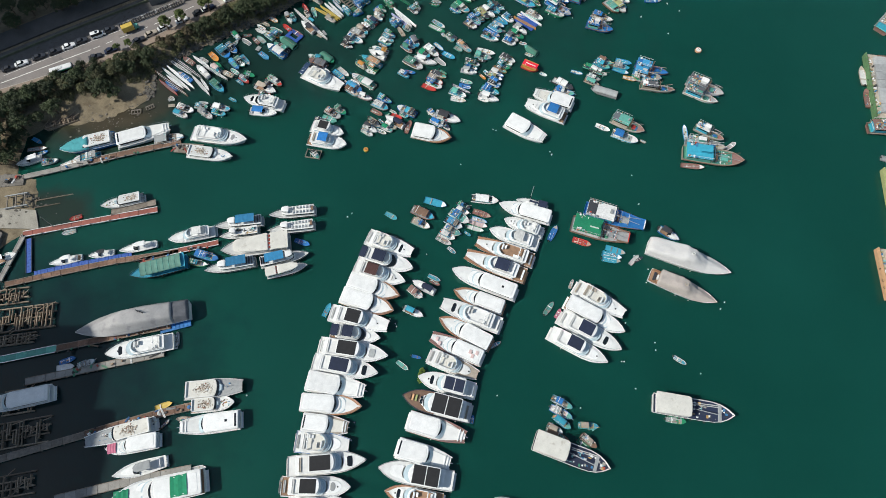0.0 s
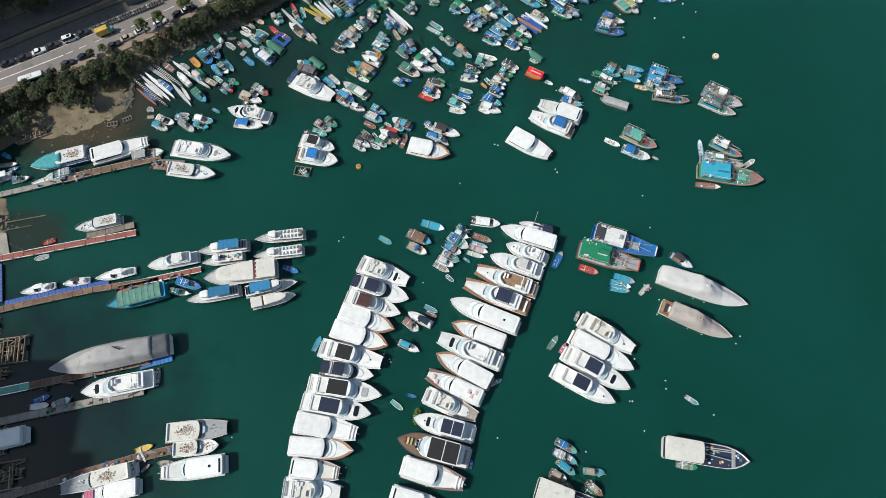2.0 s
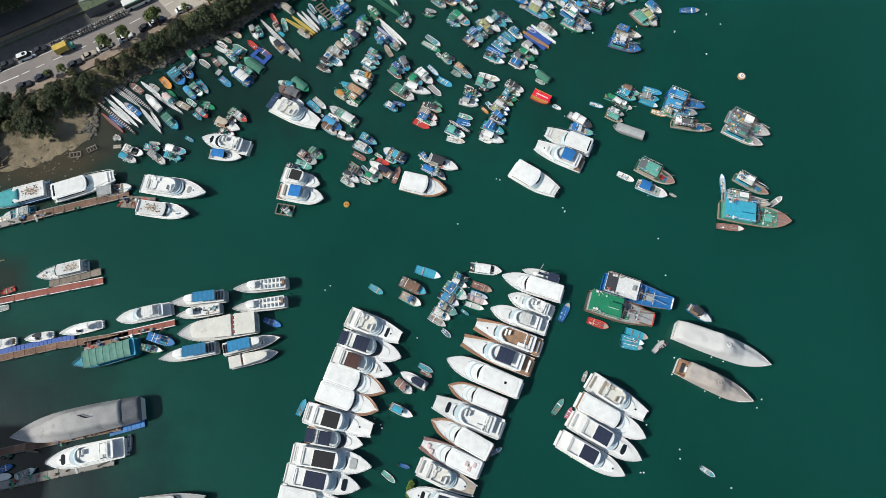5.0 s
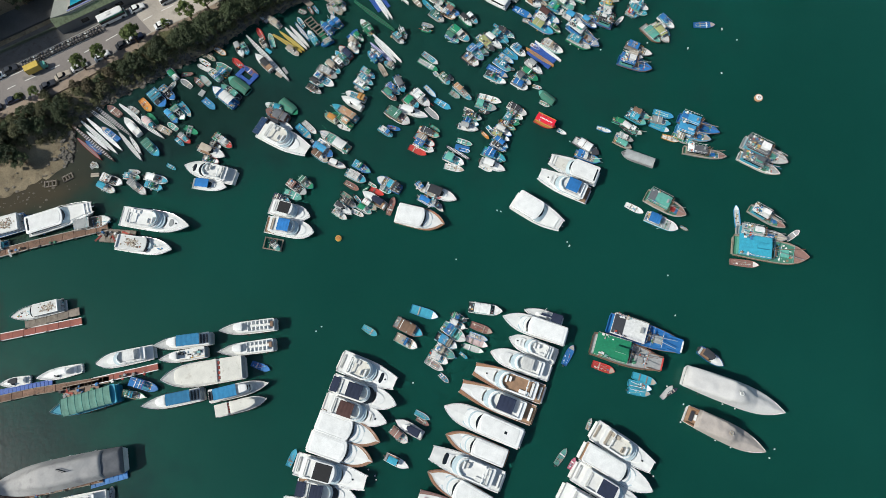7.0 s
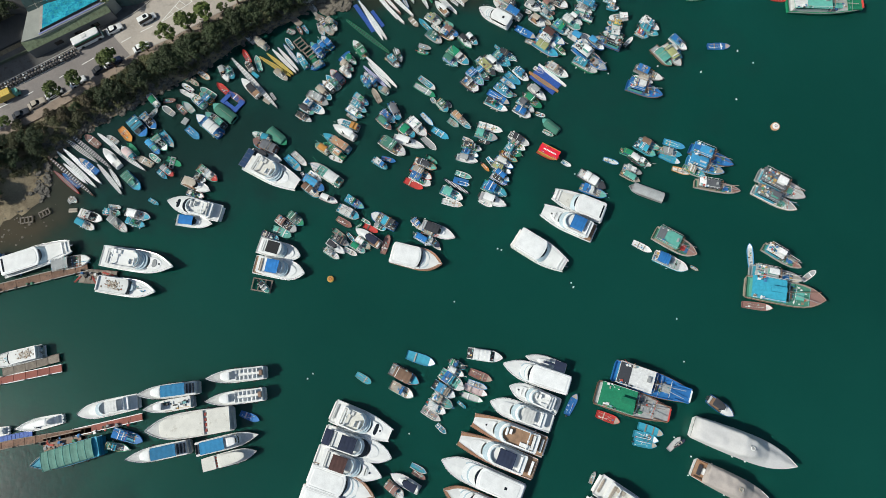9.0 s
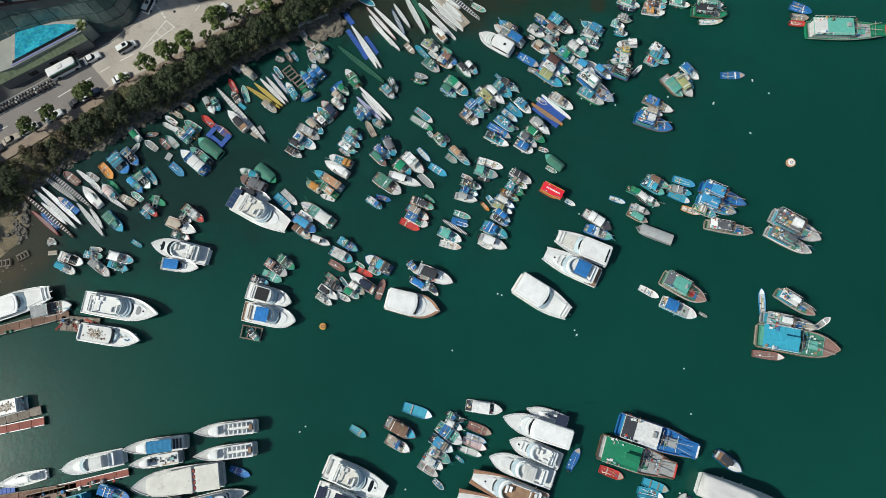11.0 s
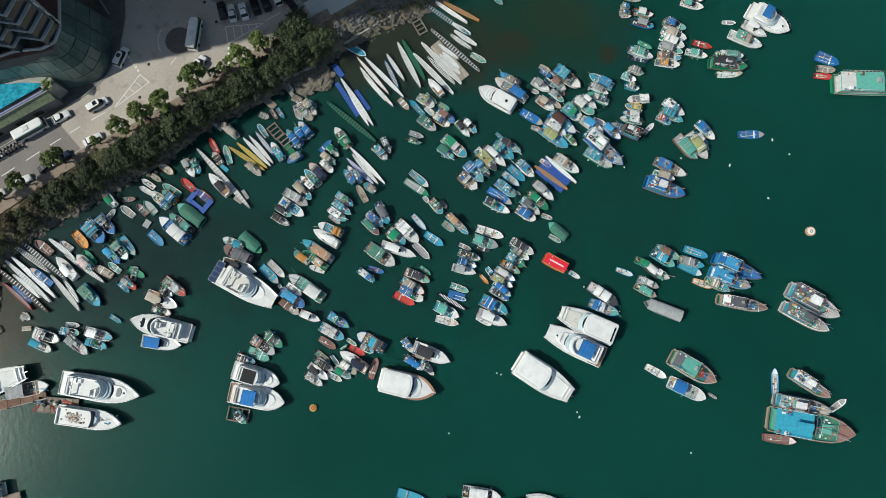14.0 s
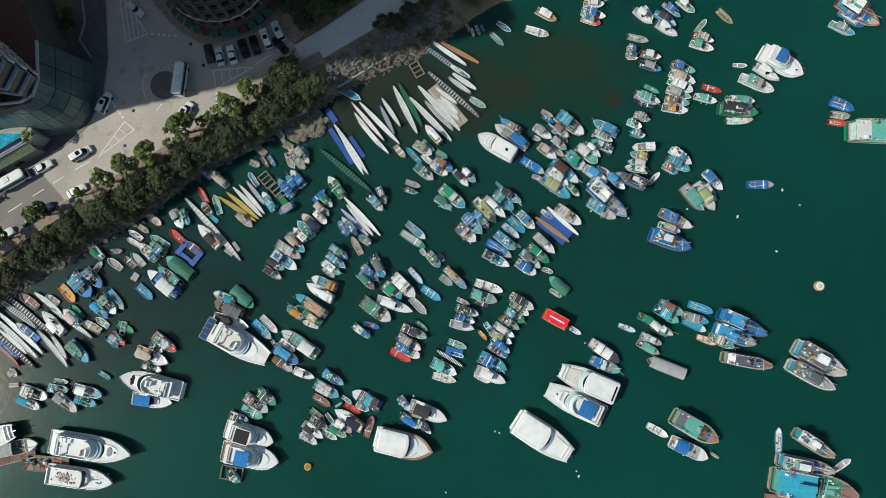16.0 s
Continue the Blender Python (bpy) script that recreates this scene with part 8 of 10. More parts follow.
motor_yacht(-23.21, 37.65, -8.9, 18.30, 5.10, "panel", "dark", "white", 8, "pad")
motor_yacht(-25.03, 33.36, -10.2, 17.20, 4.89, "panel", "navy", "white", 9, "window")
motor_yacht(-27.15, 28.69, -10.6, 15.32, 5.48, "junkhard", "white", "white", 10)
motor_yacht(-27.99, 24.02, -4.1, 15.51, 4.89, "hard", "white", "teak", 11)
motor_yacht(-29.14, 19.10, -6.6, 11.67, 4.87, "junkhard", "white", "white", 12, "tan")
motor_yacht(-29.52, 14.70, -3.9, 13.50, 5.30, "junk", "grey", "blue", 13)
motor_yacht(-27.97, 10.09, 4.9, 19.07, 5.01, "panel", "dark", "grey", 14, "window")
motor_yacht(-30.19, 4.81, -0.5, 16.61, 4.66, "panel", "dark", "white", 15)
motor_yacht(-29.21, 0.59, 2.3, 14.68, 4.52, "fly", "white", "white", 16)
# east row of motor yachts
motor_yacht(25.62, 81.02, 162.6, 9.18, 2.59, "sail", "navy", "white", 17)
motor_yacht(23.33, 78.31, 161.6, 15.26, 4.51, "hard", "white", "white", 18)
motor_yacht(22.81, 73.63, 157.4, 11.63, 3.88, "fly", "white", "white", 19)
motor_yacht(19.81, 70.15, 160.2, 14.24, 4.20, "canvas", "silver", "white", 20)
motor_yacht(17.04, 65.84, 159.7, 16.56, 4.83, "deckblunt", "teak", "teak", 21)
motor_yacht(14.35, 61.61, 158.2, 17.49, 4.93, "canvasblunt", "navy", "teak", 22)
motor_yacht(11.07, 56.82, 157.5, 18.48, 4.90, "hard", "white", "white", 23, "", True)
motor_yacht(9.53, 51.77, 158.7, 14.23, 4.36, "hard", "white", "teak", 24)
motor_yacht(7.35, 47.45, 158.0, 16.79, 5.04, "flyblunt", "white", "white", 25)
motor_yacht(5.67, 42.92, 151.6, 15.20, 4.62, "hard", "white", "teak", 26)
pads = motor_yacht(3.46, 38.55, 155.5, 14.58, 4.64, "hardblunt", "white", "red", 27, "", True)
for xp, yp in ((-6.0, -1.1), (-5.2, 0.1), (-4.3, -0.7), (4.0, 0.3), (5.0, -0.5)):
    part("deck_cushion", Mesh().box(xp, xp + 0.8, yp, yp + 1.1, 2.0 if xp > 0 else 2.75, 2.2 if xp > 0 else 3.05, 0.08), CLOTH["blush"], pads, "faded pink deck cushion")
motor_yacht(2.70, 33.88, -23.0, 13.63, 4.48, "junk", "grey", "white", 28, "tan")
motor_yacht(0.86, 29.13, 165.1, 14.91, 4.66, "panel", "navy", "white", 29, "long")
net_heap(-5.6, 31.5, 0.0)
motor_yacht(-1.74, 24.09, 165.3, 17.44, 5.56, "panel", "black", "dark", 30, "brown")
motor_yacht(-1.51, 18.12, -16.0, 14.88, 5.28, "junkhard", "white", "red", 31)
motor_yacht(-4.64, 11.90, -15.7, 13.67, 5.16, "junkhard", "white", "white", 32)
motor_yacht(-6.57, 7.55, 169.9, 18.32, 5.11, "panel", "black", "grey", 33)
motor_yacht(-6.99, 2.61, 169.3, 14.06, 4.33, "deck", "teak", "teak", 34)
motor_yacht(16.56, -0.13, 165.9, 13.01, 4.19, "hard", "white", "white", 35)
# yachts moored in a raft of four
motor_yacht(42.17, 51.45, -33.2, 14.63, 4.88, "junk", "white", "white", 36)
motor_yacht(40.51, 46.84, -30.3, 16.73, 4.75, "hard", "white", "white", 37)
motor_yacht(38.73, 42.39, -30.7, 17.59, 4.85, "panel", "navy", "white", 38)
motor_yacht(35.30, 38.58, -29.3, 16.21, 4.59, "panel", "navy", "white", 39)
# yachts under covers
covered_yacht(67.90, 63.32, -20.7, 23.05, 5.71, "silver", 40)
covered_yacht(65.14, 54.95, -25.8, 18.63, 4.74, "tan", 41)
covered_yacht(-81.86, 45.52, -167.2, 29.16, 6.56, "grey", 42)
# yachts on the western piers
motor_yacht(-67.61, 103.54, -8.8, 17.18, 5.11, "fly", "white", "white", 43)
motor_yacht(-90.73, 104.34, 19.0, 16.02, 5.05, "junkhard", "white", "white", 44)
tarped = motor_yacht(-107.07, 101.07, -163.2, 15.95, 4.9, "work", "grey", "blue", 45)
bow_tarp(tarped, 15.95, 4.9, 2.2, -0.04, 0.47, "lagoon")
motor_yacht(-70.67, 70.78, -167.4, 12.94, 3.51, "canvas", "silver", "white", 46)
motor_yacht(-85.5, 67.3, -166.8, 10.07, 2.55, "open", "white", "white", 47)
motor_yacht(-104.95, 63.3, -165.7, 8.51, 2.19, "open", "white", "white", 48)
motor_yacht(-95.5, 65.3, -169.5, 6.68, 2.04, "open", "dark", "white", 49)
motor_yacht(-78.93, 38.54, -168.0, 17.23, 4.75, "fly", "white", "white", 50)
motor_yacht(-107.40, 24.98, -167.0, 17.5, 4.60, "junkhard", "white", "white", 51)
motor_yacht(-57.79, 19.39, -172.2, 14.88, 4.89, "junkhard", "white", "white", 52, "", True)
motor_yacht(-58.04, 28.00, 5.2, 14.90, 4.81, "workblunt", "white", "grey", 53, "grey")
motor_yacht(-57.87, 24.13, 6.4, 10.86, 3.57, "work", "white", "white", 54)
motor_yacht(-79.43, 17.10, -164.5, 16.83, 4.03, "workblunt", "tan", "white", 55, "grey")
motor_yacht(-76.06, 14.42, -169.9, 12.71, 4.04, "hardtarp", "pink", "white", 56)
motor_yacht(-73.39, 8.90, -163.9, 12.71, 3.48, "open", "grey", "white", 57)
motor_yacht(-67.61, 3.86, -167.9, 21.71, 6.21, "hardtarp", "green", "white", 58)
motor_yacht(-92.63, 81.51, -165.7, 11.95, 3.25, "work", "grey", "grey", 59)
motor_yacht(-69.63, 97.42, -7.8, 13.83, 4.04, "work", "grey", "white", 60)
# passenger ferries at the middle pier
ferry(-57.83, 74.39, -172.5, 13.66, 3.13, "blue", 61)
ferry(-57.42, 71.31, -170.2, 11.16, 2.74, "clutter", 62)
ferry(-52.31, 67.34, -171.1, 19.10, 5.60, "white", 63)
ferry(-58.64, 61.43, -168.3, 14.01, 3.20, "blue", 64)
ferry(-43.09, 77.83, -173.5, 13.40, 3.04, "seats", 65)
ferry(-42.92, 73.06, -172.3, 13.26, 3.08, "seats", 66)
ferry(-43.86, 63.73, 13.7, 13.51, 3.18, "blue", 67)
ferry(-42.94, 60.43, 14.7, 11.32, 2.92, "white", 68)
ferry(-78.16, 60.84, -163.5, 15.58, 4.50, "green", 69)
# small craft among the western piers
sampan(-65.85, 64.73, -15.8, 7.2, 2.00, "blue", "blue", 70)
sampan(-67.80, 62.52, -9.8, 5.49, 1.70, "sage", "green", 71)
skiff(-39.69, 68.96, -20.1, 4.7, 1.57, "blue", 72)
sampan(-83.27, 103.27, 12.0, 9.04, 2.93, "grey", "grey", 73)
skiff(-79.62, 100.57, -7.8, 4.55, 1.52, "tan", 74)
skiff(-111.45, 94.9, 25.5, 5.8, 1.7, "white", 75)
speedboat(-123.6, 95.4, -158.0, 7.6, 2.4, "white", "white", 76)
skiff(-123.4, 102.8, -29.0, 3.7, 1.3, "sky", 77)
skiff(-122.6, 99.9, 7.5, 6.0, 1.6, "brown", 78)
skiff(-120.6, 98.6, 20.0, 3.1, 1.2, "blue", 79)
sampan(-106.61, 96.78, -164.9, 7.8, 2.53, "grey", "grey", 80)
skiff(-105.49, 76.68, -159.3, 3.48, 1.50, "red", 81)
skiff(-106.32, 72.13, -164.1, 3.73, 1.50, "white", 82)
skiff(-70.08, 41.16, 95.3, 3.79, 1.27, "grey", 83)
skiff(-97.76, 33.67, 7.4, 4.71, 1.58, "white", 84)
skiff(-97.68, 35.44, 20.8, 4.3, 1.44, "blue", 85)
sampan(-92.46, 34.45, 25.1, 4.64, 1.5, "grey", "white", 86)
skiff(-70.52, 23.93, 19.1, 4.39, 1.47, "yellow", 87)
skiff(-86.02, 15.52, 23.7, 5.14, 1.72, "navy", 88)
skiff(-69.36, 19.5, 47.2, 2.68, 0.9, "navy", 89)
skiff(-59.73, 8.75, 13.3, 4.61, 1.55, "white", 90)
skiff(-64.96, 20.6, 180.0, 3.79, 1.27, "tan", 91)
skiff(-38.73, 5.37, 88.1, 4.05, 1.36, "grey", 92)
speedboat(-121.9, 64.0, 28.0, 6.4, 2.2, "white", "white", 93)
# boats in the fairway between the yacht rows
sampan(12.19, 82.47, -8.2, 7.97, 2.58, "white", "white", 98)
skiff(6.98, 71.68, -39.0, 2.31, 0.77, "teal", 107)
speedboat(-7.87, 48.37, -24.7, 5.86, 1.99, "teal", "white", 115)
skiff(-31.17, 49.18, 67.0, 4.08, 1.37, "teal", 116)
skiff(-10.48, 34.04, -37.9, 3.71, 1.24, "white", 117)
skiff(-6.93, 36.33, -14.1, 2.51, 0.84, "blue", 118)
skiff(13.82, 39.64, 29.0, 3.21, 1.08, "grey", 120)
skiff(31.22, 71.95, 61.4, 5.18, 1.73, "blue", 121)
skiff(7.36, 20.53, 81.1, 2.15, 0.72, "blue", 122)
skiff(28.55, 49.65, 53.0, 4.31, 1.44, "grey", 123)
skiff(30.88, 48.22, 56.9, 2.91, 0.98, "pink", 124)
skiff(35.14, 56.6, 65.3, 2.8, 0.94, "grey", 125)
skiff(61.65, 35.37, -34.6, 3.49, 1.17, "white", 126)
# fishing boats and barges in the east
fishing_boat(44.43, 72.22, -17.5, 16.39, 5.70, "green", "brown", 127, True, True)
fishing_boat(48.96, 76.50, -19.0, 17.34, 5.30, "white", "blue", 128, True, True, "dark")
skiff(39.13, 69.06, -20.6, 5.33, 1.90, "red", 129)
skiff(46.91, 63.62, -9.8, 5.17, 1.73, "teal", 130)
skiff(48.33, 66.53, -20.1, 5.68, 1.9, "teal", 131)
skiff(47.21, 64.99, -16.5, 5.58, 1.87, "teal", 132)
skiff(53.3, 63.71, 45.2, 3.95, 1.32, "grey", 133)
skiff(54.66, 63.88, 33.4, 2.55, 0.85, "navy", 134)
speedboat(64.00, 71.41, -36.5, 6.38, 2.47, "dark", "blue", 135)
work_barge(62.79, 22.87, -9.3, 20.01, 5.27, "blue", 136)
work_barge(31.38, 12.13, -20.2, 19.13, 5.18, "blue", 137)
skiff(58.25, 20.25, -7.8, 5.18, 1.74, "green", 138)
sampan(30.09, 24.57, -29.1, 5.63, 1.82, "blue", "teal", 139)
sampan(29.69, 22.14, -28.1, 6.03, 1.95, "grey", "blue", 140)
sampan(29.65, 19.88, -38.3, 5.21, 1.69, "teal", "teal", 141)
sampan(27.84, 18.18, -28.4, 4.1, 1.5, "tan", "grey", 142)
sampan(28.32, 16.24, -23.7, 6.52, 2.11, "brown", "brown", 143)
sampan(36.18, 18.93, -4.9, 4.89, 1.58, "tan", "teal", 144)
sampan(35.96, 15.24, -41.3, 4.57, 1.5, "tan", "brown", 145)
skiff(34.79, 14.25, -37.5, 4.05, 1.36, "green", 146)
# big white cruisers in the fishing fleet
cruiser = motor_yacht(-37.89, 125.08, -27.6, 14.11, 5.5, "junk", "grey", "white", 147)
for i in range(4):
    part("solar_panel", Mesh().box(-7.4, -5.9, -2.3 + 1.15 * i, -1.25 + 1.15 * i, 3.1, 3.18, 0.02), mat_solar, cruiser, "dark blue solar panel")
part("solar_rack", Mesh().box(-7.5, -5.8, -2.4, 2.35, 3.0, 3.1), STEEL, cruiser)
motor_yacht(-55.87, 116.51, 166.5, 12.93, 4.27, "fly", "white", "white", 148)
speedboat(-55.69, 113.06, -6.6, 8.62, 2.97, "blue", "white", 149)
speedboat(-56.02, 122.02, -21.9, 7.46, 2.60, "tan", "white", 150)
speedboat(-39.83, 129.31, -15.1, 7.86, 2.67, "dark", "white", 151)
motor_yacht(-35.25, 106.23, -15.5, 10.40, 3.97, "panel", "dark", "white", 152)
motor_yacht(-34.94, 101.93, -10.6, 11.98, 4.49, "canvas", "blue", "white", 153)
motor_yacht(-3.31, 104.50, -13.4, 11.98, 5.23, "hard", "white", "teak", 154)
speedboat(1.53, 111.04, -22.4, 8.51, 3.00, "dark", "white", 155)
motor_yacht(34.39, 117.67, 157.3, 12.66, 4.92, "junkhard", "white", "white", 156)
motor_yacht(31.74, 113.37, 154.5, 13.14, 4.86, "canvasblunt", "blue", "white", 157)
motor_yacht(25.32, 106.13, -32.4, 12.97, 5.68, "junkhard", "white", "white", 158)
motor_yacht(15.38, 167.12, 149.6, 8.90, 3.70, "hard", "white", "white", 159, "", True)
speedboat(14.47, 118.6, -23.7, 6.76, 2.3, "white", "white", 160)
motor_yacht(76.51, 185.29, -30.7, 9.88, 4.51, "canvas", "blue", "white", 161)
speedboat(73.39, 183.21, -32.7, 5.88, 2.0, "white", "white", 162)
# racing canoes by the beach
racing_canoe(-39.32, 153.14, -32.8, 9.46, 1.0, "yellow", 172)
racing_canoe(-38.13, 153.81, -39.5, 8.88, 1.0, "yellow", 173)
racing_canoe(-37.14, 154.62, -45.2, 8.7, 1.0, "white", 174)
racing_canoe(-36.2, 155.16, -48.4, 8.28, 1.0, "grey", 175)
racing_canoe(-35.55, 156.63, -51.7, 6.6, 1.0, "blue", 176)
racing_canoe(-44.24, 148.72, -47.4, 17.82, 1.35, "grey", 177)
racing_canoe(-12.83, 151.75, -46.2, 11.18, 1.0, "white", 178)
racing_canoe(-14.4, 150.48, -43.9, 8.09, 1.0, "violet", 179)
racing_canoe(-13.32, 150.95, -48.8, 8.68, 1.0, "white", 180)
racing_canoe(5.8, 122.16, -31.4, 6.92, 1.0, "navy", 181)
racing_canoe(29.56, 151.09, -41.8, 8.81, 1.0, "white", 182)
racing_canoe(27.35, 149.3, -36.4, 8.79, 1.0, "orange", 183)
# racing canoes at the slipway
racing_canoe(-16.55, 161.6, -39.2, 14.18, 1.21, "green", 184)
racing_canoe(-15.41, 166.08, -55.3, 12.83, 1.09, "white", 185)
racing_canoe(-15.45, 165.39, -59.8, 10.67, 1.0, "white", 186)
racing_canoe(-11.96, 172.12, -49.2, 10.91, 1.0, "rose", 187)
racing_canoe(-9.47, 171.79, -45.9, 12.42, 1.06, "white", 188)
racing_canoe(-12.04, 170.26, -52.7, 9.2, 1.0, "white", 189)
racing_canoe(-10.71, 168.68, -46.4, 9.51, 1.0, "white", 190)
racing_canoe(-7.84, 172.48, -63.5, 7.02, 1.0, "blue", 191)
racing_canoe(-7.02, 174.14, -56.3, 7.25, 1.0, "grey", 192)
racing_canoe(7.62, 187.28, -28.6, 9.16, 1.0, "orange", 204)
racing_canoe(5.19, 187.2, -34.6, 9.21, 1.0, "white", 205)
racing_canoe(4.29, 185.52, -35.8, 12.4, 1.05, "teal", 206)
# boats below the tree belt
sampan(-63.34, 125.67, -37.9, 4.2, 1.5, "grey", "red", 239)
skiff(-64.61, 124.77, -40.4, 3.37, 1.13, "teal", 240)
sampan(-53.56, 124.91, -35.5, 6.17, 2.0, "green", "red", 241)
sampan(-55.35, 123.9, -31.6, 3.41, 1.5, "dark", "navy", 242)
sampan(-56.07, 119.85, -18.8, 4.44, 1.5, "dark", "red", 243)
skiff(-65.96, 118.02, -30.4, 2.9, 0.97, "teal", 244)
sampan(-80.23, 114.38, -18.6, 6.13, 1.99, "white", "white", 246)
sampan(-81.27, 112.36, -25.8, 5.25, 1.7, "teal", "white", 247)
sampan(-75.34, 115.26, -8.6, 4.3, 1.5, "teal", "white", 248)
skiff(-75.02, 116.74, -6.0, 3.12, 1.04, "white", 249)
sampan(-73.51, 112.46, -38.1, 6.0, 1.94, "grey", "grey", 250)
sampan(-69.16, 114.74, -14.9, 6.3, 2.04, "white", "white", 251)
sampan(-69.56, 112.78, -16.9, 4.84, 1.57, "teal", "teal", 252)
skiff(-43.62, 154.08, 108.5, 4.39, 1.47, "white", 256)
skiff(-46.74, 156.07, 119.7, 3.96, 1.33, "red", 257)
sampan(-43.31, 159.53, 140.2, 4.87, 1.58, "tan", "tan", 258)
sampan(-37.65, 150.79, -39.4, 4.46, 1.5, "tan", "tan", 259)
skiff(-36.16, 159.55, 125.5, 3.49, 1.17, "white", 260)
sampan(-29.13, 157.73, 130.3, 5.03, 1.63, "blue", "blue", 261)
sampan(-27.82, 158.8, 129.9, 3.76, 1.5, "blue", "teal", 262)
sampan(-26.64, 159.75, 131.8, 4.51, 1.5, "blue", "blue", 263)
sampan(-32.66, 154.78, 123.6, 4.86, 1.58, "teal", "teal", 264)
sampan(-28.77, 153.27, -147.0, 3.74, 1.5, "grey", "blue", 265)
sampan(-45.72, 153.19, 128.3, 3.18, 1.5, "dark", "tan", 267)
# middle of the fishing fleet
skiff(-22.11, 156.13, 45.8, 3.62, 1.21, "blue", 272)
sampan(-20.34, 154.91, -45.2, 3.52, 1.5, "green", "green", 273)
sampan(-21.31, 153.11, -39.4, 4.11, 1.5, "tan", "tan", 274)
sampan(-21.57, 151.39, -45.0, 3.67, 1.5, "white", "white", 275)
sampan(-23.77, 150.46, 136.0, 4.76, 1.8, "navy", "red", 276)
sampan(-24.8, 148.94, 134.2, 4.75, 1.54, "sage", "white", 277)
sampan(-25.84, 147.82, 136.3, 4.08, 1.5, "white", "tan", 278)
skiff(-27.22, 147.8, 143.2, 2.41, 0.81, "blue", 279)
sampan(-26.73, 145.92, -43.8, 5.23, 1.69, "tan", "white", 280)
sampan(-28.19, 144.42, -31.3, 6.26, 2.03, "grey", "grey", 281)
sampan(-28.93, 142.21, -33.5, 6.28, 2.04, "white", "white", 282)
sampan(-30.73, 141.49, -32.2, 4.12, 1.5, "dark", "grey", 283)
sampan(-31.41, 139.61, -30.3, 4.56, 1.5, "dark", "dark", 284)
sampan(-18.44, 157.92, 126.3, 5.65, 2.03, "green", "green", 285)
sampan(-16.69, 149.24, 128.7, 3.77, 1.5, "blue", "blue", 286)
sampan(-15.49, 149.78, 134.9, 4.82, 1.56, "blue", "navy", 287)
sampan(-12.25, 146.84, 146.0, 2.93, 1.5, "tan", "grey", 288)
skiff(-13.98, 145.57, 119.1, 4.27, 1.43, "tan", 289)
sampan(-10.92, 139.78, -42.0, 4.65, 1.51, "blue", "blue", 291)
sampan(-11.76, 138.17, -44.9, 4.89, 1.58, "sage", "rose", 292)
sampan(-17.57, 144.14, -35.8, 4.57, 1.5, "teal", "blue", 293)
sampan(-18.15, 142.33, -36.3, 4.89, 1.58, "teal", "white", 294)
sampan(-19.12, 140.83, -35.2, 4.81, 1.56, "white", "blue", 295)
skiff(-19.73, 139.74, -35.9, 3.23, 1.08, "brown", 296)
sampan(-20.54, 137.67, 157.6, 5.69, 1.84, "orange", "white", 297)
speedboat(-21.43, 135.81, 148.3, 6.55, 2.23, "white", "white", 298)
skiff(-30.76, 124.62, -56.5, 2.21, 0.74, "white", 310)
sampan(-37.71, 109.72, -17.4, 4.32, 1.5, "navy", "tan", 320)
sampan(-38.4, 97.75, -45.3, 3.57, 1.5, "dark", "green", 321)
skiff(-21.41, 110.18, -38.1, 3.97, 1.33, "tan", 322)
sampan(-21.03, 108.65, -30.8, 4.42, 1.5, "dark", "grey", 323)
speedboat(-22.26, 107.14, -35.5, 5.19, 1.77, "dark", "white", 324)
sampan(-23.12, 105.57, -33.4, 4.28, 1.5, "white", "white", 325)
skiff(-18.88, 109.52, -52.3, 2.68, 0.9, "white", 326)
sampan(-15.96, 108.13, -36.8, 4.32, 1.5, "white", "tan", 327)
sampan(-17.15, 107.04, -31.9, 4.07, 1.5, "green", "white", 328)
skiff(-18.9, 106.12, -27.4, 3.6, 1.2, "white", 329)
speedboat(-14.91, 109.59, 146.1, 7.1, 2.41, "navy", "white", 330)
skiff(-14.27, 111.68, -27.5, 3.87, 1.3, "red", 331)
sampan(-12.09, 112.09, -27.9, 3.02, 1.5, "grey", "white", 332)
sampan(-11.33, 113.62, 151.0, 6.75, 2.55, "dark", "blue", 333)
skiff(-15.41, 113.39, -33.0, 2.47, 0.83, "white", 334)
skiff(-17.11, 112.4, 36.1, 1.93, 0.64, "green", 335)
skiff(-10.69, 107.99, 73.3, 4.79, 1.6, "rose", 336)
sampan(-3.42, 112.8, -49.6, 3.44, 1.5, "blue", "white", 337)
sampan(-0.34, 110.69, -19.4, 4.21, 1.5, "tan", "red", 338)
sampan(-1.97, 109.11, -31.3, 4.78, 1.55, "blue", "blue", 339)
sampan(0.29, 108.51, -38.8, 3.97, 1.5, "teal", "navy", 340)
skiff(1.01, 107.61, -41.4, 3.02, 1.01, "white", 341)
# inner fleet off the slipway
skiff(16.21, 158.53, -41.9, 2.21, 0.74, "teal", 376)
skiff(19.62, 145.99, -25.9, 2.46, 0.82, "tan", 386)
skiff(-0.76, 132.95, -45.1, 4.79, 1.6, "white", 401)
sampan(-9.52, 131.99, -34.3, 7.43, 2.68, "sage", "grey", 402)
sampan(-12.54, 127.68, -35.4, 4.46, 1.5, "white", "teal", 403)
skiff(-10.54, 128.82, -16.6, 3.62, 1.21, "blue", 404)
sampan(-1.55, 127.54, -23.0, 5.73, 1.81, "dark", "orange", 405)
skiff(0.04, 128.75, -39.0, 3.13, 1.05, "green", 406)
sampan(-2.58, 125.41, -32.3, 5.85, 1.9, "tan", "red", 407)
sampan(-2.81, 123.72, -29.4, 5.66, 1.83, "blue", "white", 408)
skiff(-4.39, 122.62, -26.9, 5.04, 1.69, "red", 409)
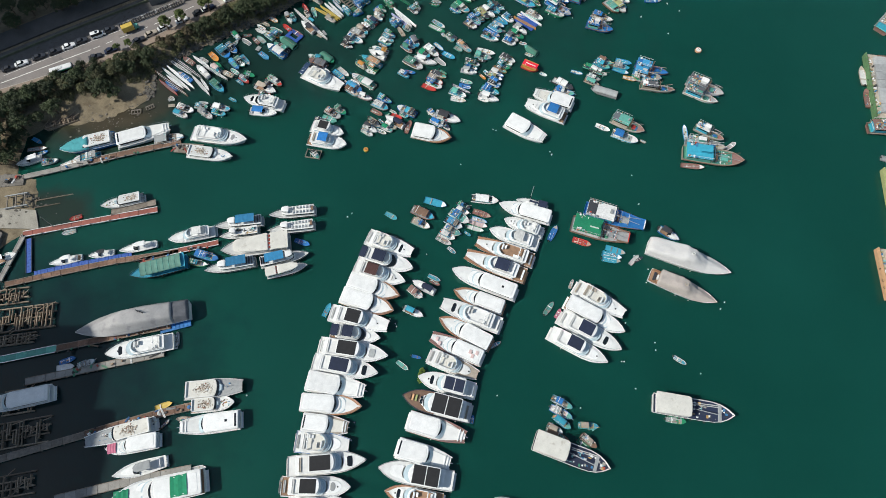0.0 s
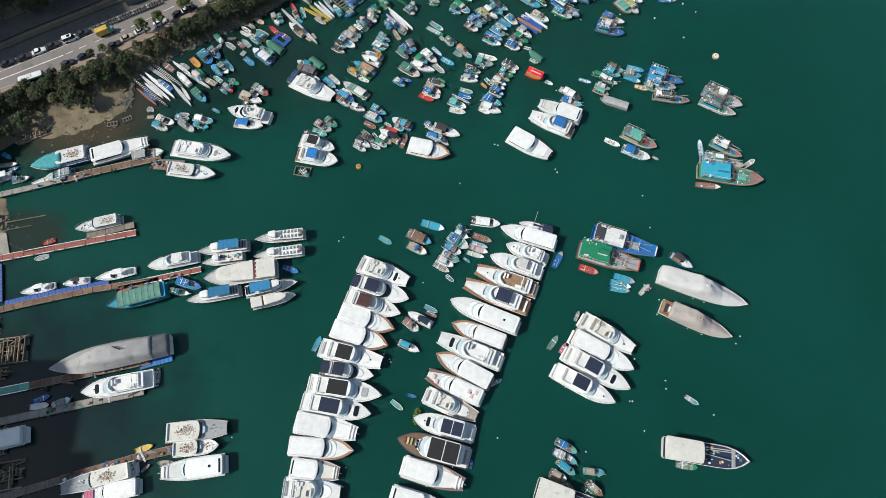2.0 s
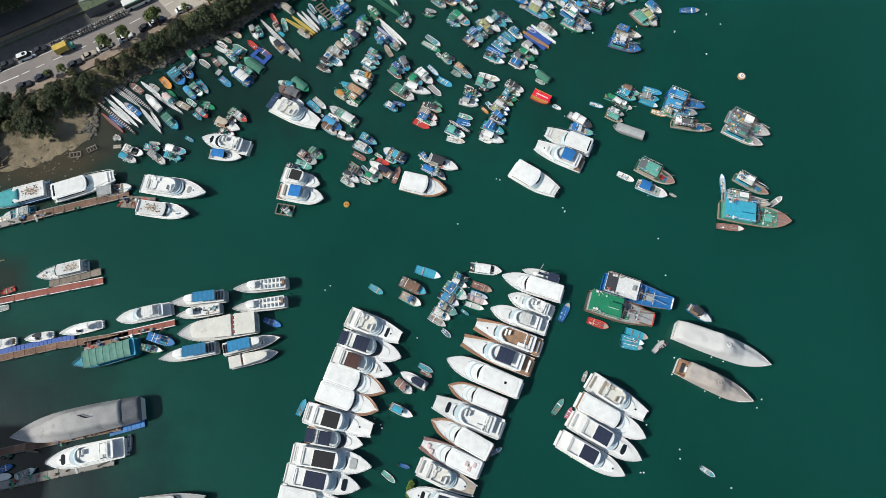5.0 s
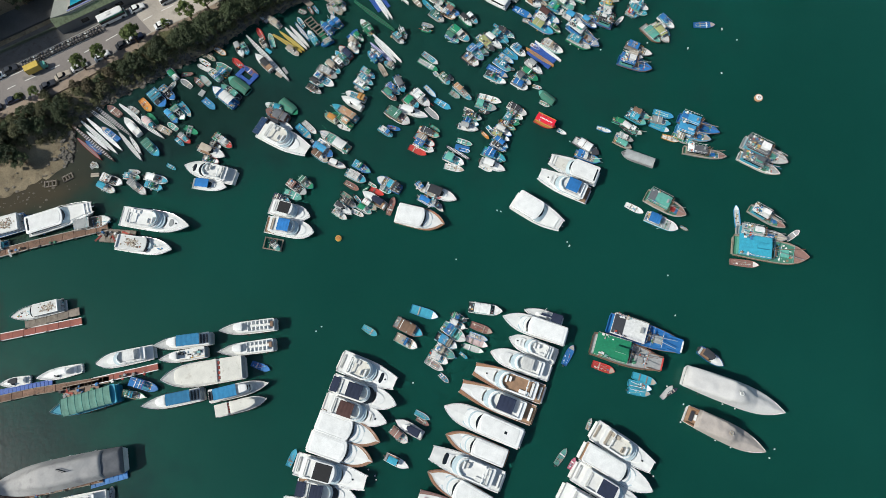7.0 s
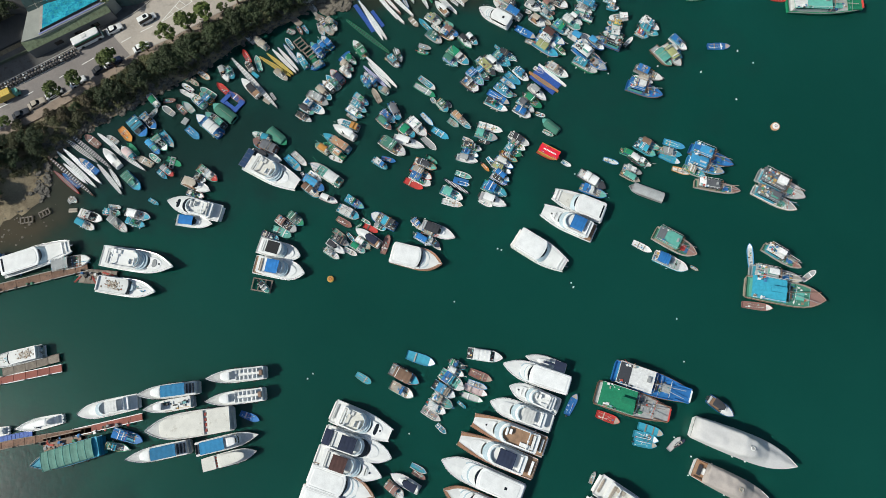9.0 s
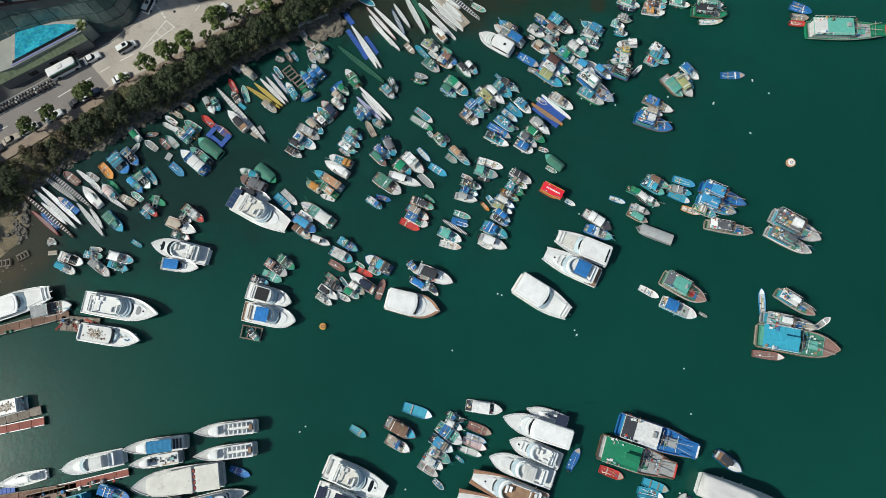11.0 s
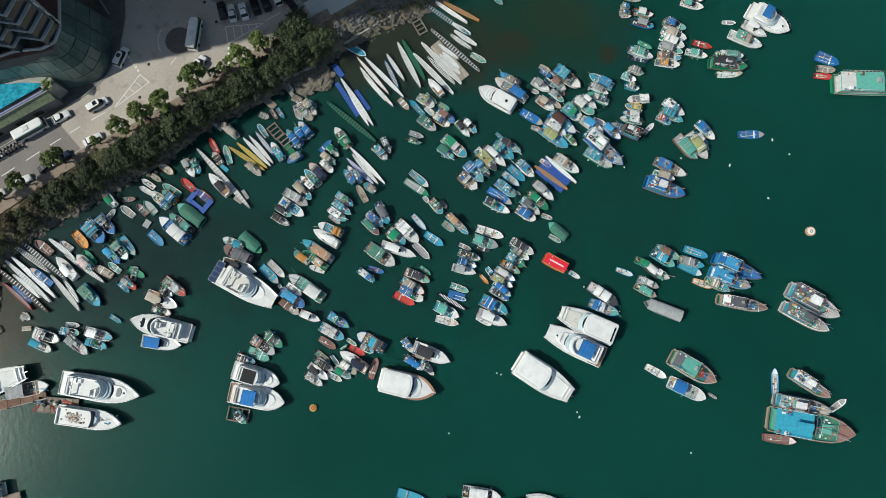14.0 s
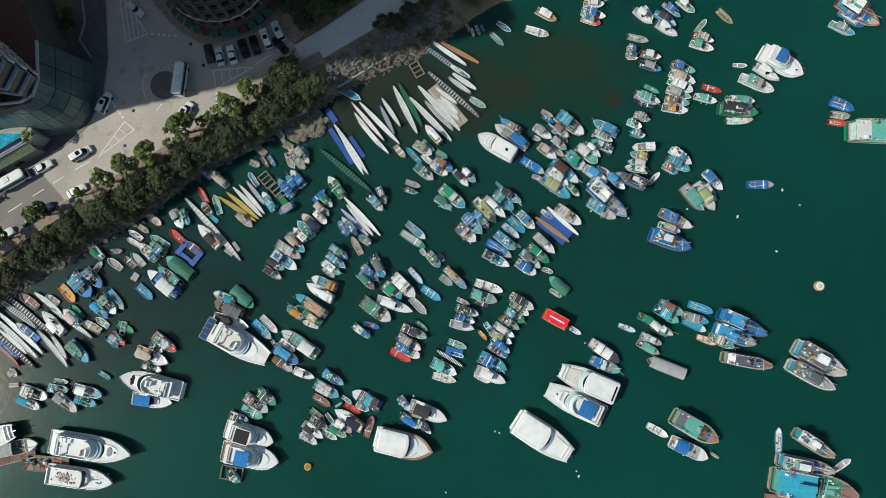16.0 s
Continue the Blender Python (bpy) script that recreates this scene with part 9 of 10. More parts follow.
skiff(8.67, 133.89, -25.7, 2.95, 0.99, "white", 415)
sampan(9.51, 132.01, -18.1, 5.08, 1.64, "dark", "grey", 416)
sampan(9.07, 130.43, -22.7, 4.37, 1.5, "blue", "teal", 417)
speedboat(8.39, 128.91, -14.3, 5.35, 1.82, "grey", "white", 418)
sampan(20.95, 133.98, -32.2, 5.54, 1.8, "dark", "white", 422)
sampan(20.49, 132.58, -36.6, 4.57, 1.5, "grey", "white", 423)
sampan(19.48, 131.05, -32.5, 4.62, 1.87, "teal", "green", 424)
sampan(18.4, 129.53, -31.7, 4.71, 1.53, "navy", "orange", 425)
sampan(17.27, 128.01, -32.5, 5.01, 1.62, "silver", "blue", 426)
sampan(16.51, 126.57, -28.9, 5.33, 1.73, "olive", "navy", 427)
skiff(14.35, 128.06, -51.8, 3.69, 1.24, "white", 428)
skiff(12.79, 126.92, -48.9, 2.61, 0.87, "orange", 429)
sampan(16.56, 124.88, -40.6, 4.81, 1.56, "blue", "teal", 430)
sampan(15.99, 123.87, -33.1, 4.49, 1.5, "dark", "blue", 431)
sampan(14.86, 121.32, -27.4, 6.48, 2.63, "blue", "green", 432)
skiff(12.68, 118.03, -28.1, 3.6, 1.21, "white", 433)
skiff(7.48, 125.0, -20.8, 4.17, 1.4, "silver", 434)
skiff(7.67, 122.81, -15.8, 2.5, 0.84, "white", 435)
sampan(4.75, 120.15, -26.4, 5.71, 2.31, "mint", "white", 436)
skiff(4.83, 118.0, -14.1, 5.05, 1.69, "white", 437)
# eastern fishing fleet
sampan(44.93, 171.9, -22.2, 3.23, 1.5, "mint", "white", 443)
sampan(46.54, 173.49, -22.7, 3.49, 1.5, "grey", "tan", 444)
sampan(45.63, 169.78, -15.8, 3.12, 1.5, "grey", "teal", 445)
sampan(46.82, 167.06, -175.4, 4.91, 1.59, "white", "white", 446)
sampan(45.84, 165.16, 164.6, 4.05, 1.5, "yellow", "orange", 447)
sampan(45.27, 163.6, 169.7, 3.98, 1.5, "silver", "blue", 448)
sampan(45.16, 162.32, 170.5, 5.01, 1.62, "white", "white", 449)
fishing_boat(43.63, 159.88, 155.8, 7.07, 2.01, "dark", "blue", 450)
skiff(49.15, 160.51, 46.7, 3.26, 1.09, "white", 451)
sampan(54.66, 165.0, -35.7, 5.39, 1.75, "white", "white", 452)
sampan(54.14, 163.31, -28.0, 5.38, 1.74, "teal", "mint", 453)
sampan(52.42, 162.28, -29.8, 3.38, 1.5, "red", "tan", 454)
sampan(57.13, 156.16, -51.9, 6.67, 2.52, "mint", "brown", 455)
sampan(59.64, 156.5, -57.5, 6.94, 2.25, "olive", "tan", 456)
sampan(61.48, 159.91, -46.8, 5.27, 1.71, "blue", "white", 457)
sampan(60.47, 157.57, -49.7, 4.86, 1.58, "white", "blue", 458)
fishing_boat(39.09, 155.5, -41.6, 10.16, 2.88, "white", "blue", 462)
sampan(37.76, 153.47, -32.0, 6.91, 2.36, "teal", "green", 463)
sampan(53.41, 151.5, -26.5, 7.38, 2.19, "blue", "grey", 464)
sampan(52.07, 149.78, -20.4, 4.68, 1.52, "tan", "white", 465)
fishing_boat(52.02, 146.99, -19.0, 9.02, 3.1, "blue", "blue", 466)
skiff(71.65, 159.2, 0.3, 5.69, 1.91, "blue", 467)
skiff(89.66, 176.88, -26.0, 4.91, 1.64, "blue", 468)
skiff(89.07, 174.38, -8.7, 4.09, 1.37, "tan", 469)
skiff(88.54, 172.65, -6.9, 4.07, 1.36, "red", 470)
fishing_boat(99.09, 170.35, -1.3, 18.39, 4.75, "mint", "green", 471, True, True, "silver")
fishing_boat(66.94, 174.97, -6.6, 8.43, 2.75, "dark", "green", 472, False, True)
skiff(67.48, 173.03, 4.0, 5.93, 1.98, "green", 473)
sampan(67.95, 177.33, -6.7, 5.16, 1.67, "mint", "white", 474)
sampan(51.2, 131.53, -32.5, 5.69, 1.84, "teal", "teal", 475)
sampan(52.26, 132.92, -26.2, 5.39, 1.75, "brown", "grey", 476)
skiff(58.46, 132.98, -19.2, 5.29, 1.77, "sky", 477)
sampan(57.28, 130.79, -15.3, 5.5, 1.78, "grey", "teal", 478)
skiff(57.09, 129.35, -25.5, 5.36, 1.79, "sky", 479)
sampan(47.18, 130.62, -24.3, 4.11, 1.5, "green", "green", 480)
sampan(49.1, 128.8, -40.7, 4.84, 1.57, "white", "dark", 481)
sampan(50.39, 128.49, -30.3, 4.67, 1.51, "dark", "green", 482)
sampan(47.94, 126.34, -23.9, 4.68, 1.52, "grey", "grey", 483)
sampan(47.32, 124.65, -29.4, 5.0, 1.62, "mint", "tan", 484)
skiff(42.99, 128.65, -20.8, 3.89, 1.3, "sky", 485)
fishing_boat(66.91, 129.70, -23.9, 10.84, 2.80, "sky", "blue", 486, False, True, "blue")
fishing_boat(65.27, 127.28, -21.4, 9.10, 2.82, "sky", "sky", 487, False, True)
skiff(59.68, 126.26, -19.6, 4.42, 1.48, "orange", 488)
sampan(62.61, 126.04, -25.1, 5.52, 1.79, "tan", "grey", 489)
fishing_boat(67.64, 122.04, -10.6, 10.61, 2.39, "slate", "tan", 490, False, True, "white")
work_barge(50.78, 120.81, 158.9, 8.54, 2.72, "grey", 491)
fishing_boat(82.79, 122.37, -29.1, 11.82, 3.87, "slate", "silver", 492)
fishing_boat(80.86, 119.05, -28.5, 10.72, 2.83, "slate", "white", 493)
sampan(38.12, 123.74, -34.7, 7.43, 2.41, "white", "dark", 494)
sampan(38.29, 120.94, -22.4, 6.64, 2.15, "blue", "blue", 495)
fishing_boat(56.66, 108.30, -29.5, 10.65, 3.76, "mint", "tan", 496, False, True, "slate")
sampan(55.39, 103.89, -24.8, 8.21, 2.85, "blue", "white", 497)
skiff(49.1, 107.55, -29.1, 4.78, 1.6, "white", 498)
skiff(60.88, 102.6, -34.1, 1.96, 0.65, "tan", 499)
skiff(74.11, 105.74, 89.5, 5.67, 1.5, "sky", 500)
fishing_boat(81.12, 105.16, -32.7, 9.35, 2.43, "white", "tan", 501)
fishing_boat(79.30, 100.94, -11.5, 11.95, 2.82, "grey", "grey", 502)
fishing_boat(80.76, 96.71, -10.2, 17.81, 5.60, "teal", "tan", 503, False, True)
skiff(74.5, 93.81, -7.7, 6.9, 1.8, "rose", 504)
skiff(87.21, 100.99, 35.0, 4.05, 1.36, "white", 505)
# fleet near the shallows
sampan(26.16, 195.63, -29.7, 4.89, 1.59, "white", "yellow", 506)
skiff(24.22, 191.99, -17.3, 5.28, 1.77, "white", 507)
sampan(36.49, 198.26, -4.1, 4.27, 1.5, "silver", "white", 508)
sampan(36.35, 195.96, -14.3, 5.28, 1.71, "blue", "white", 509)
sampan(35.79, 194.46, -17.6, 4.34, 1.5, "grey", "red", 510)
speedboat(47.07, 195.48, -40.9, 4.93, 1.68, "white", "white", 511)
skiff(48.27, 196.42, -57.9, 3.52, 1.18, "white", 512)
sampan(51.79, 194.96, -34.3, 5.49, 1.78, "dark", "blue", 513)
speedboat(52.12, 192.61, -32.8, 5.26, 1.79, "white", "white", 514)
sampan(53.15, 196.84, -40.3, 4.81, 1.56, "blue", "navy", 515)
sampan(56.33, 197.92, -41.0, 4.57, 1.5, "white", "white", 516)
skiff(59.63, 193.7, 49.3, 3.51, 1.17, "white", 517)
sampan(60.02, 190.81, -19.9, 4.49, 1.5, "tan", "red", 518)
sampan(59.63, 189.01, -16.1, 5.07, 1.64, "mint", "white", 519)
skiff(64.78, 195.67, -46.1, 4.44, 1.49, "orange", 520)
skiff(67.85, 185.0, -4.1, 2.91, 0.97, "white", 521)
sampan(71.16, 180.8, -23.5, 7.61, 2.46, "mint", "white", 522)
skiff(45.95, 190.66, -14.0, 4.6, 1.54, "grey", 523)
sampan(44.64, 188.46, 0.4, 2.07, 1.5, "grey", "tan", 524)
sampan(44.5, 187.17, -2.3, 2.28, 1.5, "rose", "tan", 525)
skiff(44.81, 186.43, 0.4, 2.24, 0.75, "white", 526)
sampan(48.6, 186.95, -12.9, 4.34, 1.5, "white", "red", 527)
sampan(48.51, 184.43, -18.5, 4.79, 1.55, "grey", "blue", 528)
sampan(55.5, 184.24, -19.2, 5.26, 1.7, "blue", "grey", 529)
sampan(55.29, 182.08, -23.4, 5.75, 1.86, "tan", "white", 530)
sampan(54.9, 180.43, -27.3, 5.69, 1.84, "white", "white", 531)
sampan(54.51, 178.65, -19.9, 5.38, 1.74, "grey", "white", 532)
sampan(54.13, 176.93, -10.6, 5.16, 1.67, "rose", "tan", 533)
sampan(53.62, 175.28, -9.0, 5.35, 1.73, "orange", "white", 534)
skiff(48.79, 179.6, -27.6, 3.62, 1.21, "green", 535)
sampan(47.77, 177.61, -21.2, 5.66, 1.83, "mint", "teal", 536)
skiff(47.42, 176.39, -13.5, 4.22, 1.41, "navy", 537)
skiff(61.69, 179.76, -17.5, 4.41, 1.48, "red", 538)
sampan(60.15, 177.53, -15.5, 4.8, 1.56, "mint", "white", 539)
sampan(67.28, 176.6, -16.5, 6.05, 1.96, "silver", "grey", 540)
skiff(89.37, 176.22, -17.7, 5.43, 1.82, "blue", 541)
skiff(89.0, 174.01, -8.1, 3.8, 1.27, "tan", 542)
skiff(88.29, 172.53, -7.8, 3.91, 1.31, "red", 543)
fishing_boat(93.3, 196.59, -34.3, 9.94, 3.42, "white", "red", 544)
sampan(91.92, 195.4, -38.8, 6.0, 1.95, "blue", "blue", 545)
sampan(89.84, 193.08, -27.7, 5.45, 1.76, "grey", "white", 546)
skiff(7.64, 193.98, -59.6, 2.92, 0.98, "red", 547)
skiff(9.42, 192.75, -69.6, 1.95, 0.65, "rose", 548)
skiff(10.34, 191.76, -72.7, 1.92, 0.64, "white", 549)
skiff(11.49, 192.26, -68.4, 2.46, 0.82, "grey", 550)
skiff(12.53, 192.65, -63.7, 1.79, 0.6, "blue", 551)
skiff(15.64, 190.3, -45.4, 3.83, 1.28, "grey", 552)
skiff(17.09, 193.06, -35.0, 3.56, 1.19, "white", 553)
skiff(-15.62, 177.93, -28.2, 4.72, 1.58, "white", 556)
sampan(-25.74, 164.71, -48.2, 4.64, 1.5, "tan", "brown", 557)
sampan(-26.67, 163.37, -46.4, 4.47, 1.5, "brown", "tan", 558)
skiff(-30.5, 169.6, -50.7, 2.89, 0.97, "grey", 559)
skiff(-28.06, 163.22, -63.5, 3.11, 1.04, "white", 560)
skiff(-33.71, 163.18, -55.5, 2.83, 0.95, "rose", 561)
skiff(-32.28, 163.43, -55.5, 2.83, 0.95, "teal", 562)
# boats at the eastern edge
fishing_boat(152.23, 152.58, 44.0, 20.7, 5.34, "grey", "rose", 563)
skiff(134.37, 127.46, 84.4, 7.44, 2.2, "tan", 564)
skiff(133.46, 118.63, 83.0, 7.2, 2.2, "rose", 565)
fishing_boat(138.27, 106.62, -2.8, 16.42, 4.24, "rose", "rose", 566)
skiff(136.95, 94.73, -20.2, 11.69, 2.2, "grey", 567)
# small boats moored against the boatyard
sampan(-117.4, 95.3, 16.0, 4.9, 1.7, "blue", "grey", 570)
skiff(-46.42, 160.89, 135.6, 3.67, 1.23, "grey", 577)
sampan(-9.98, 154.64, -48.0, 4.41, 1.70, "teal", "dark", 901)
sampan(-8.70, 156.22, -64.5, 4.04, 1.20, "dark", "grey", 902)
skiff(-28.53, 163.62, -69.3, 3.62, 1.30, "white", 903)
skiff(-35.90, 162.83, -22.4, 2.50, 1.60, "dark", 904)
skiff(-25.26, 165.53, -37.0, 2.60, 1.20, "grey", 905)
skiff(-27.90, 165.33, -64.5, 3.22, 1.30, "silver", 906)
banner_boat(28.07, 130.36, -28.6, 5.73, 2.6)
skiff(32.21, 127.99, -32.0, 2.6, 1.1, "white", 900)
deck_barge(140.7, 122.1, 81.9, 25.1, 12.0, "green", "grey", "large green steel barge with a sheeted grey hold", 71)
deck_barge(132.9, 79.5, 82.4, 25.0, 9.0, "olive", "tan", "long olive painted barge with a sheeted hold", 72)
deck_barge(124.4, 59.0, 85.0, 15.0, 8.0, "peach", "tan", "rusty orange barge piled with mixed deck gear", 73)
skiff(-2.14, 158.72, -19.1, 3.47, 1.25, "grey", 1001)
sampan(-2.48, 157.16, -17.3, 2.84, 1.02, "sage", "green", 1002)
sampan(6.31, 155.98, -40.9, 6.72, 2.29, "green", "tan", 1003)
sampan(4.39, 154.78, -41.0, 4.29, 1.80, "sage", "blue", 1004)
sampan(9.25, 148.28, -42.3, 5.16, 2.58, "slate", "navy", 1005)
sampan(10.62, 150.23, -47.1, 5.54, 2.33, "blue", "violet", 1006)
sampan(12.27, 151.30, -49.6, 4.75, 1.71, "sky", "dark", 1007)
sampan(13.21, 153.18, -48.2, 6.61, 1.98, "olive", "dark", 1008)
speedboat(15.23, 153.81, -43.7, 6.17, 1.85, "white", "white", 1009)
sampan(16.98, 155.11, -37.4, 5.56, 2.23, "mint", "teal", 1010)
sampan(18.38, 156.37, -31.1, 5.47, 1.64, "dark", "sky", 1011)
sampan(21.86, 151.14, -45.6, 4.83, 1.93, "sky", "white", 1012)
skiff(19.89, 150.13, -43.0, 4.64, 1.67, "sky", 1013)
skiff(18.68, 148.84, -40.0, 4.56, 1.64, "sky", 1014)
sampan(17.48, 146.74, -38.0, 5.35, 2.03, "teal", "sky", 1015)
skiff(16.20, 144.99, -32.6, 6.29, 1.89, "blue", 1016)
sampan(15.57, 142.84, -27.4, 6.11, 1.83, "dark", "white", 1017)
sampan(30.76, 152.21, -34.8, 6.35, 2.16, "silver", "white", 1018)
skiff(26.25, 152.48, -36.3, 2.83, 1.13, "white", 1019)
sampan(24.48, 144.08, -41.1, 5.63, 1.91, "green", "green", 1020)
speedboat(25.77, 146.17, -44.3, 5.65, 1.92, "grey", "white", 1021)
sampan(22.80, 142.84, -41.1, 5.19, 1.87, "slate", "grey", 1022)
sampan(21.83, 141.10, -32.1, 4.75, 1.90, "blue", "white", 1023)
skiff(26.41, 140.59, -19.9, 2.36, 1.00, "white", 1024)
covered_boat(28.64, 137.61, 140.4, 5.18, 2.28, "sage", "mint", 1025)
skiff(28.08, 135.81, -32.0, 2.90, 1.04, "white", 1026)
skiff(-1.42, 148.79, -40.7, 5.26, 1.58, "silver", 1027)
skiff(-1.99, 146.85, -32.9, 6.27, 1.76, "green", 1028)
skiff(0.13, 144.26, -53.7, 1.76, 1.06, "white", 1029)
sampan(2.37, 142.68, -49.9, 3.97, 1.75, "sage", "tan", 1030)
skiff(3.94, 143.19, -52.0, 2.07, 1.04, "grey", 1031)
sampan(6.99, 138.86, -44.6, 6.25, 1.50, "peach", "tan", 1032)
skiff(5.06, 138.29, -38.0, 3.21, 1.61, "mint", 1033)
skiff(14.04, 137.09, -18.4, 6.21, 1.86, "white", 1034)
sampan(13.02, 134.95, -18.8, 5.69, 2.05, "mint", "grey", 1035)
skiff(12.50, 133.59, -20.0, 3.07, 1.23, "dark", 1036)
sampan(-3.80, 137.10, -44.5, 6.68, 2.67, "white", "dark", 1037)
skiff(-1.33, 139.20, -48.4, 4.45, 1.34, "sky", 1038)
sampan(-6.20, 135.96, -40.1, 4.94, 2.47, "green", "brown", 1039)
skiff(1.91, 135.52, -33.6, 4.79, 1.72, "sky", 1040)
speedboat(-5.67, 133.10, -19.6, 8.08, 2.10, "white", "white", 1041)
sampan(-9.24, 141.22, -63.7, 5.31, 1.91, "slate", "blue", 1042)
sampan(-23.13, 133.01, 146.4, 7.87, 1.89, "peach", "teal", 1043)
sampan(-23.68, 130.95, 143.2, 6.52, 1.56, "peach", "green", 1044)
sampan(-26.59, 131.56, 145.2, 3.94, 1.58, "orange", "olive", 1045)
skiff(-23.34, 129.00, 160.3, 3.52, 1.20, "white", 1046)
sampan(-25.40, 125.11, 145.6, 9.06, 2.72, "white", "tan", 1047)
skiff(-27.97, 124.47, -36.7, 4.02, 1.37, "white", 1048)
sampan(-28.23, 122.63, -33.3, 6.28, 2.01, "sky", "blue", 1049)
sampan(-28.72, 120.84, -37.7, 5.11, 1.84, "brown", "tan", 1050)
speedboat(-24.37, 118.76, -21.6, 4.75, 1.71, "white", "blush", 1051)
skiff(-31.92, 128.86, -44.3, 4.98, 1.49, "silver", 1052)
skiff(-33.36, 127.68, -43.6, 5.41, 1.84, "sky", 1053)
sampan(-18.20, 117.93, -31.5, 5.25, 1.89, "teal", "blue", 1054)
sampan(-19.63, 115.52, -27.8, 5.84, 2.33, "silver", "grey", 1055)
skiff(-20.60, 113.18, -31.6, 4.23, 1.52, "rose", 1056)
sampan(-31.93, 113.86, -37.8, 4.83, 1.93, "sage", "green", 1057)
sampan(-34.09, 112.56, -33.9, 5.98, 2.15, "rose", "grey", 1058)
skiff(-35.11, 110.70, -24.2, 5.11, 2.04, "mint", 1059)
covered_boat(-37.48, 134.35, -41.0, 6.11, 2.69, "sage", "green", 1060)
sampan(-40.41, 132.22, 153.6, 6.58, 2.63, "slate", "rose", 1061)
sampan(-41.39, 134.51, 157.0, 4.98, 1.79, "teal", "mint", 1062)
covered_boat(-51.03, 140.81, 143.2, 6.90, 2.90, "sage", "mint", 1063)
skiff(-48.38, 144.82, 142.0, 4.31, 1.72, "rose", 1064)
skiff(-52.03, 147.34, 137.3, 3.94, 1.57, "red", 1065)
speedboat(-45.07, 147.32, 133.4, 6.60, 2.11, "dark", "white", 1066)
sampan(-54.42, 137.41, 140.7, 8.23, 2.96, "white", "blue", 1067)
sampan(-52.93, 138.76, 142.7, 6.36, 1.91, "mint", "slate", 1068)
skiff(-58.22, 135.38, -41.8, 4.49, 1.80, "sky", 1069)
sampan(-57.74, 143.92, 138.2, 5.16, 2.06, "blue", "white", 1070)
sampan(-55.75, 144.63, 142.6, 4.02, 1.77, "sky", "orange", 1071)
skiff(-55.56, 146.15, 148.9, 4.50, 1.62, "silver", 1072)
skiff(-59.01, 148.72, -33.2, 2.93, 1.17, "tan", 1073)
skiff(-60.69, 147.47, 146.0, 3.45, 1.24, "silver", 1074)
skiff(-61.07, 145.96, 150.1, 3.20, 1.15, "silver", 1075)
skiff(-60.04, 142.26, 136.3, 3.92, 1.73, "mint", 1076)
skiff(-61.68, 141.75, 134.1, 3.31, 1.46, "rose", 1077)
skiff(-64.82, 141.31, 143.5, 3.65, 1.54, "white", 1078)
skiff(-64.75, 143.93, 5.1, 3.17, 1.14, "rose", 1079)
sampan(-68.86, 144.10, 132.6, 4.59, 1.56, "green", "grey", 1080)
skiff(-64.20, 133.75, -50.0, 5.35, 1.71, "teal", 1081)
sampan(-65.78, 132.78, -45.6, 5.44, 2.17, "mint", "green", 1082)
sampan(-67.30, 131.67, -45.8, 4.86, 1.65, "sky", "blue", 1083)
sampan(-69.06, 138.35, -44.7, 5.49, 1.97, "sky", "blue", 1084)
skiff(-68.44, 140.53, 52.5, 3.18, 1.15, "silver", 1085)
sampan(-71.54, 136.80, -45.9, 6.54, 2.75, "teal", "blue", 1086)
skiff(-74.47, 134.97, -47.3, 4.79, 1.92, "orange", 1087)
skiff(-62.06, 127.98, -27.7, 4.26, 1.45, "green", 1091)
speedboat(-51.66, 150.88, -61.1, 4.68, 1.87, "grey", "grey", 1092)
sampan(-50.29, 151.29, -58.6, 3.86, 1.54, "mint", "teal", 1093)
skiff(-56.83, 150.72, -36.1, 3.98, 1.59, "orange", 1094)
sampan(18.55, 171.32, 146.1, 5.37, 1.61, "dark", "sky", 1201)
sampan(18.65, 169.11, 145.1, 8.48, 2.20, "blue", "white", 1202)
skiff(26.35, 174.09, -28.3, 2.76, 1.10, "tan", 1203)
skiff(26.47, 172.95, -33.0, 2.89, 1.15, "blue", 1204)
sampan(31.16, 171.82, -37.5, 7.28, 2.48, "teal", "brown", 1205)
speedboat(25.35, 169.98, -34.7, 4.57, 1.92, "grey", "white", 1206)
skiff(24.15, 168.71, -24.3, 1.68, 1.00, "white", 1207)
skiff(27.47, 170.75, -44.2, 3.01, 1.08, "white", 1208)
sampan(29.33, 170.29, -42.8, 3.90, 1.56, "rose", "grey", 1209)
skiff(29.82, 168.75, -43.0, 2.42, 1.07, "rose", 1210)
sampan(28.83, 167.60, -40.5, 3.87, 1.39, "grey", "silver", 1211)
speedboat(26.37, 165.78, -37.7, 4.73, 1.99, "tan", "white", 1212)
skiff(28.40, 166.07, -39.6, 3.67, 1.32, "tan", 1213)
sampan(38.66, 171.16, 151.3, 5.96, 1.91, "sky", "white", 1214)
sampan(38.20, 169.19, -27.6, 4.47, 1.52, "grey", "silver", 1215)
sampan(37.96, 167.31, 155.1, 5.11, 1.84, "dark", "mint", 1216)
sampan(34.78, 165.33, -40.3, 5.60, 2.02, "silver", "white", 1217)
speedboat(35.90, 166.28, -40.9, 4.42, 1.42, "white", "white", 1218)
sampan(32.33, 163.80, -38.1, 5.16, 2.37, "mint", "mint", 1219)
skiff(23.27, 162.74, -32.1, 5.83, 1.98, "blue", 1220)
skiff(24.34, 160.25, -21.8, 2.64, 1.21, "tan", 1221)
sampan(30.07, 161.58, -41.0, 7.32, 2.20, "umber", "blue", 1222)
sampan(28.43, 160.42, -36.5, 5.68, 1.93, "white", "blue", 1223)
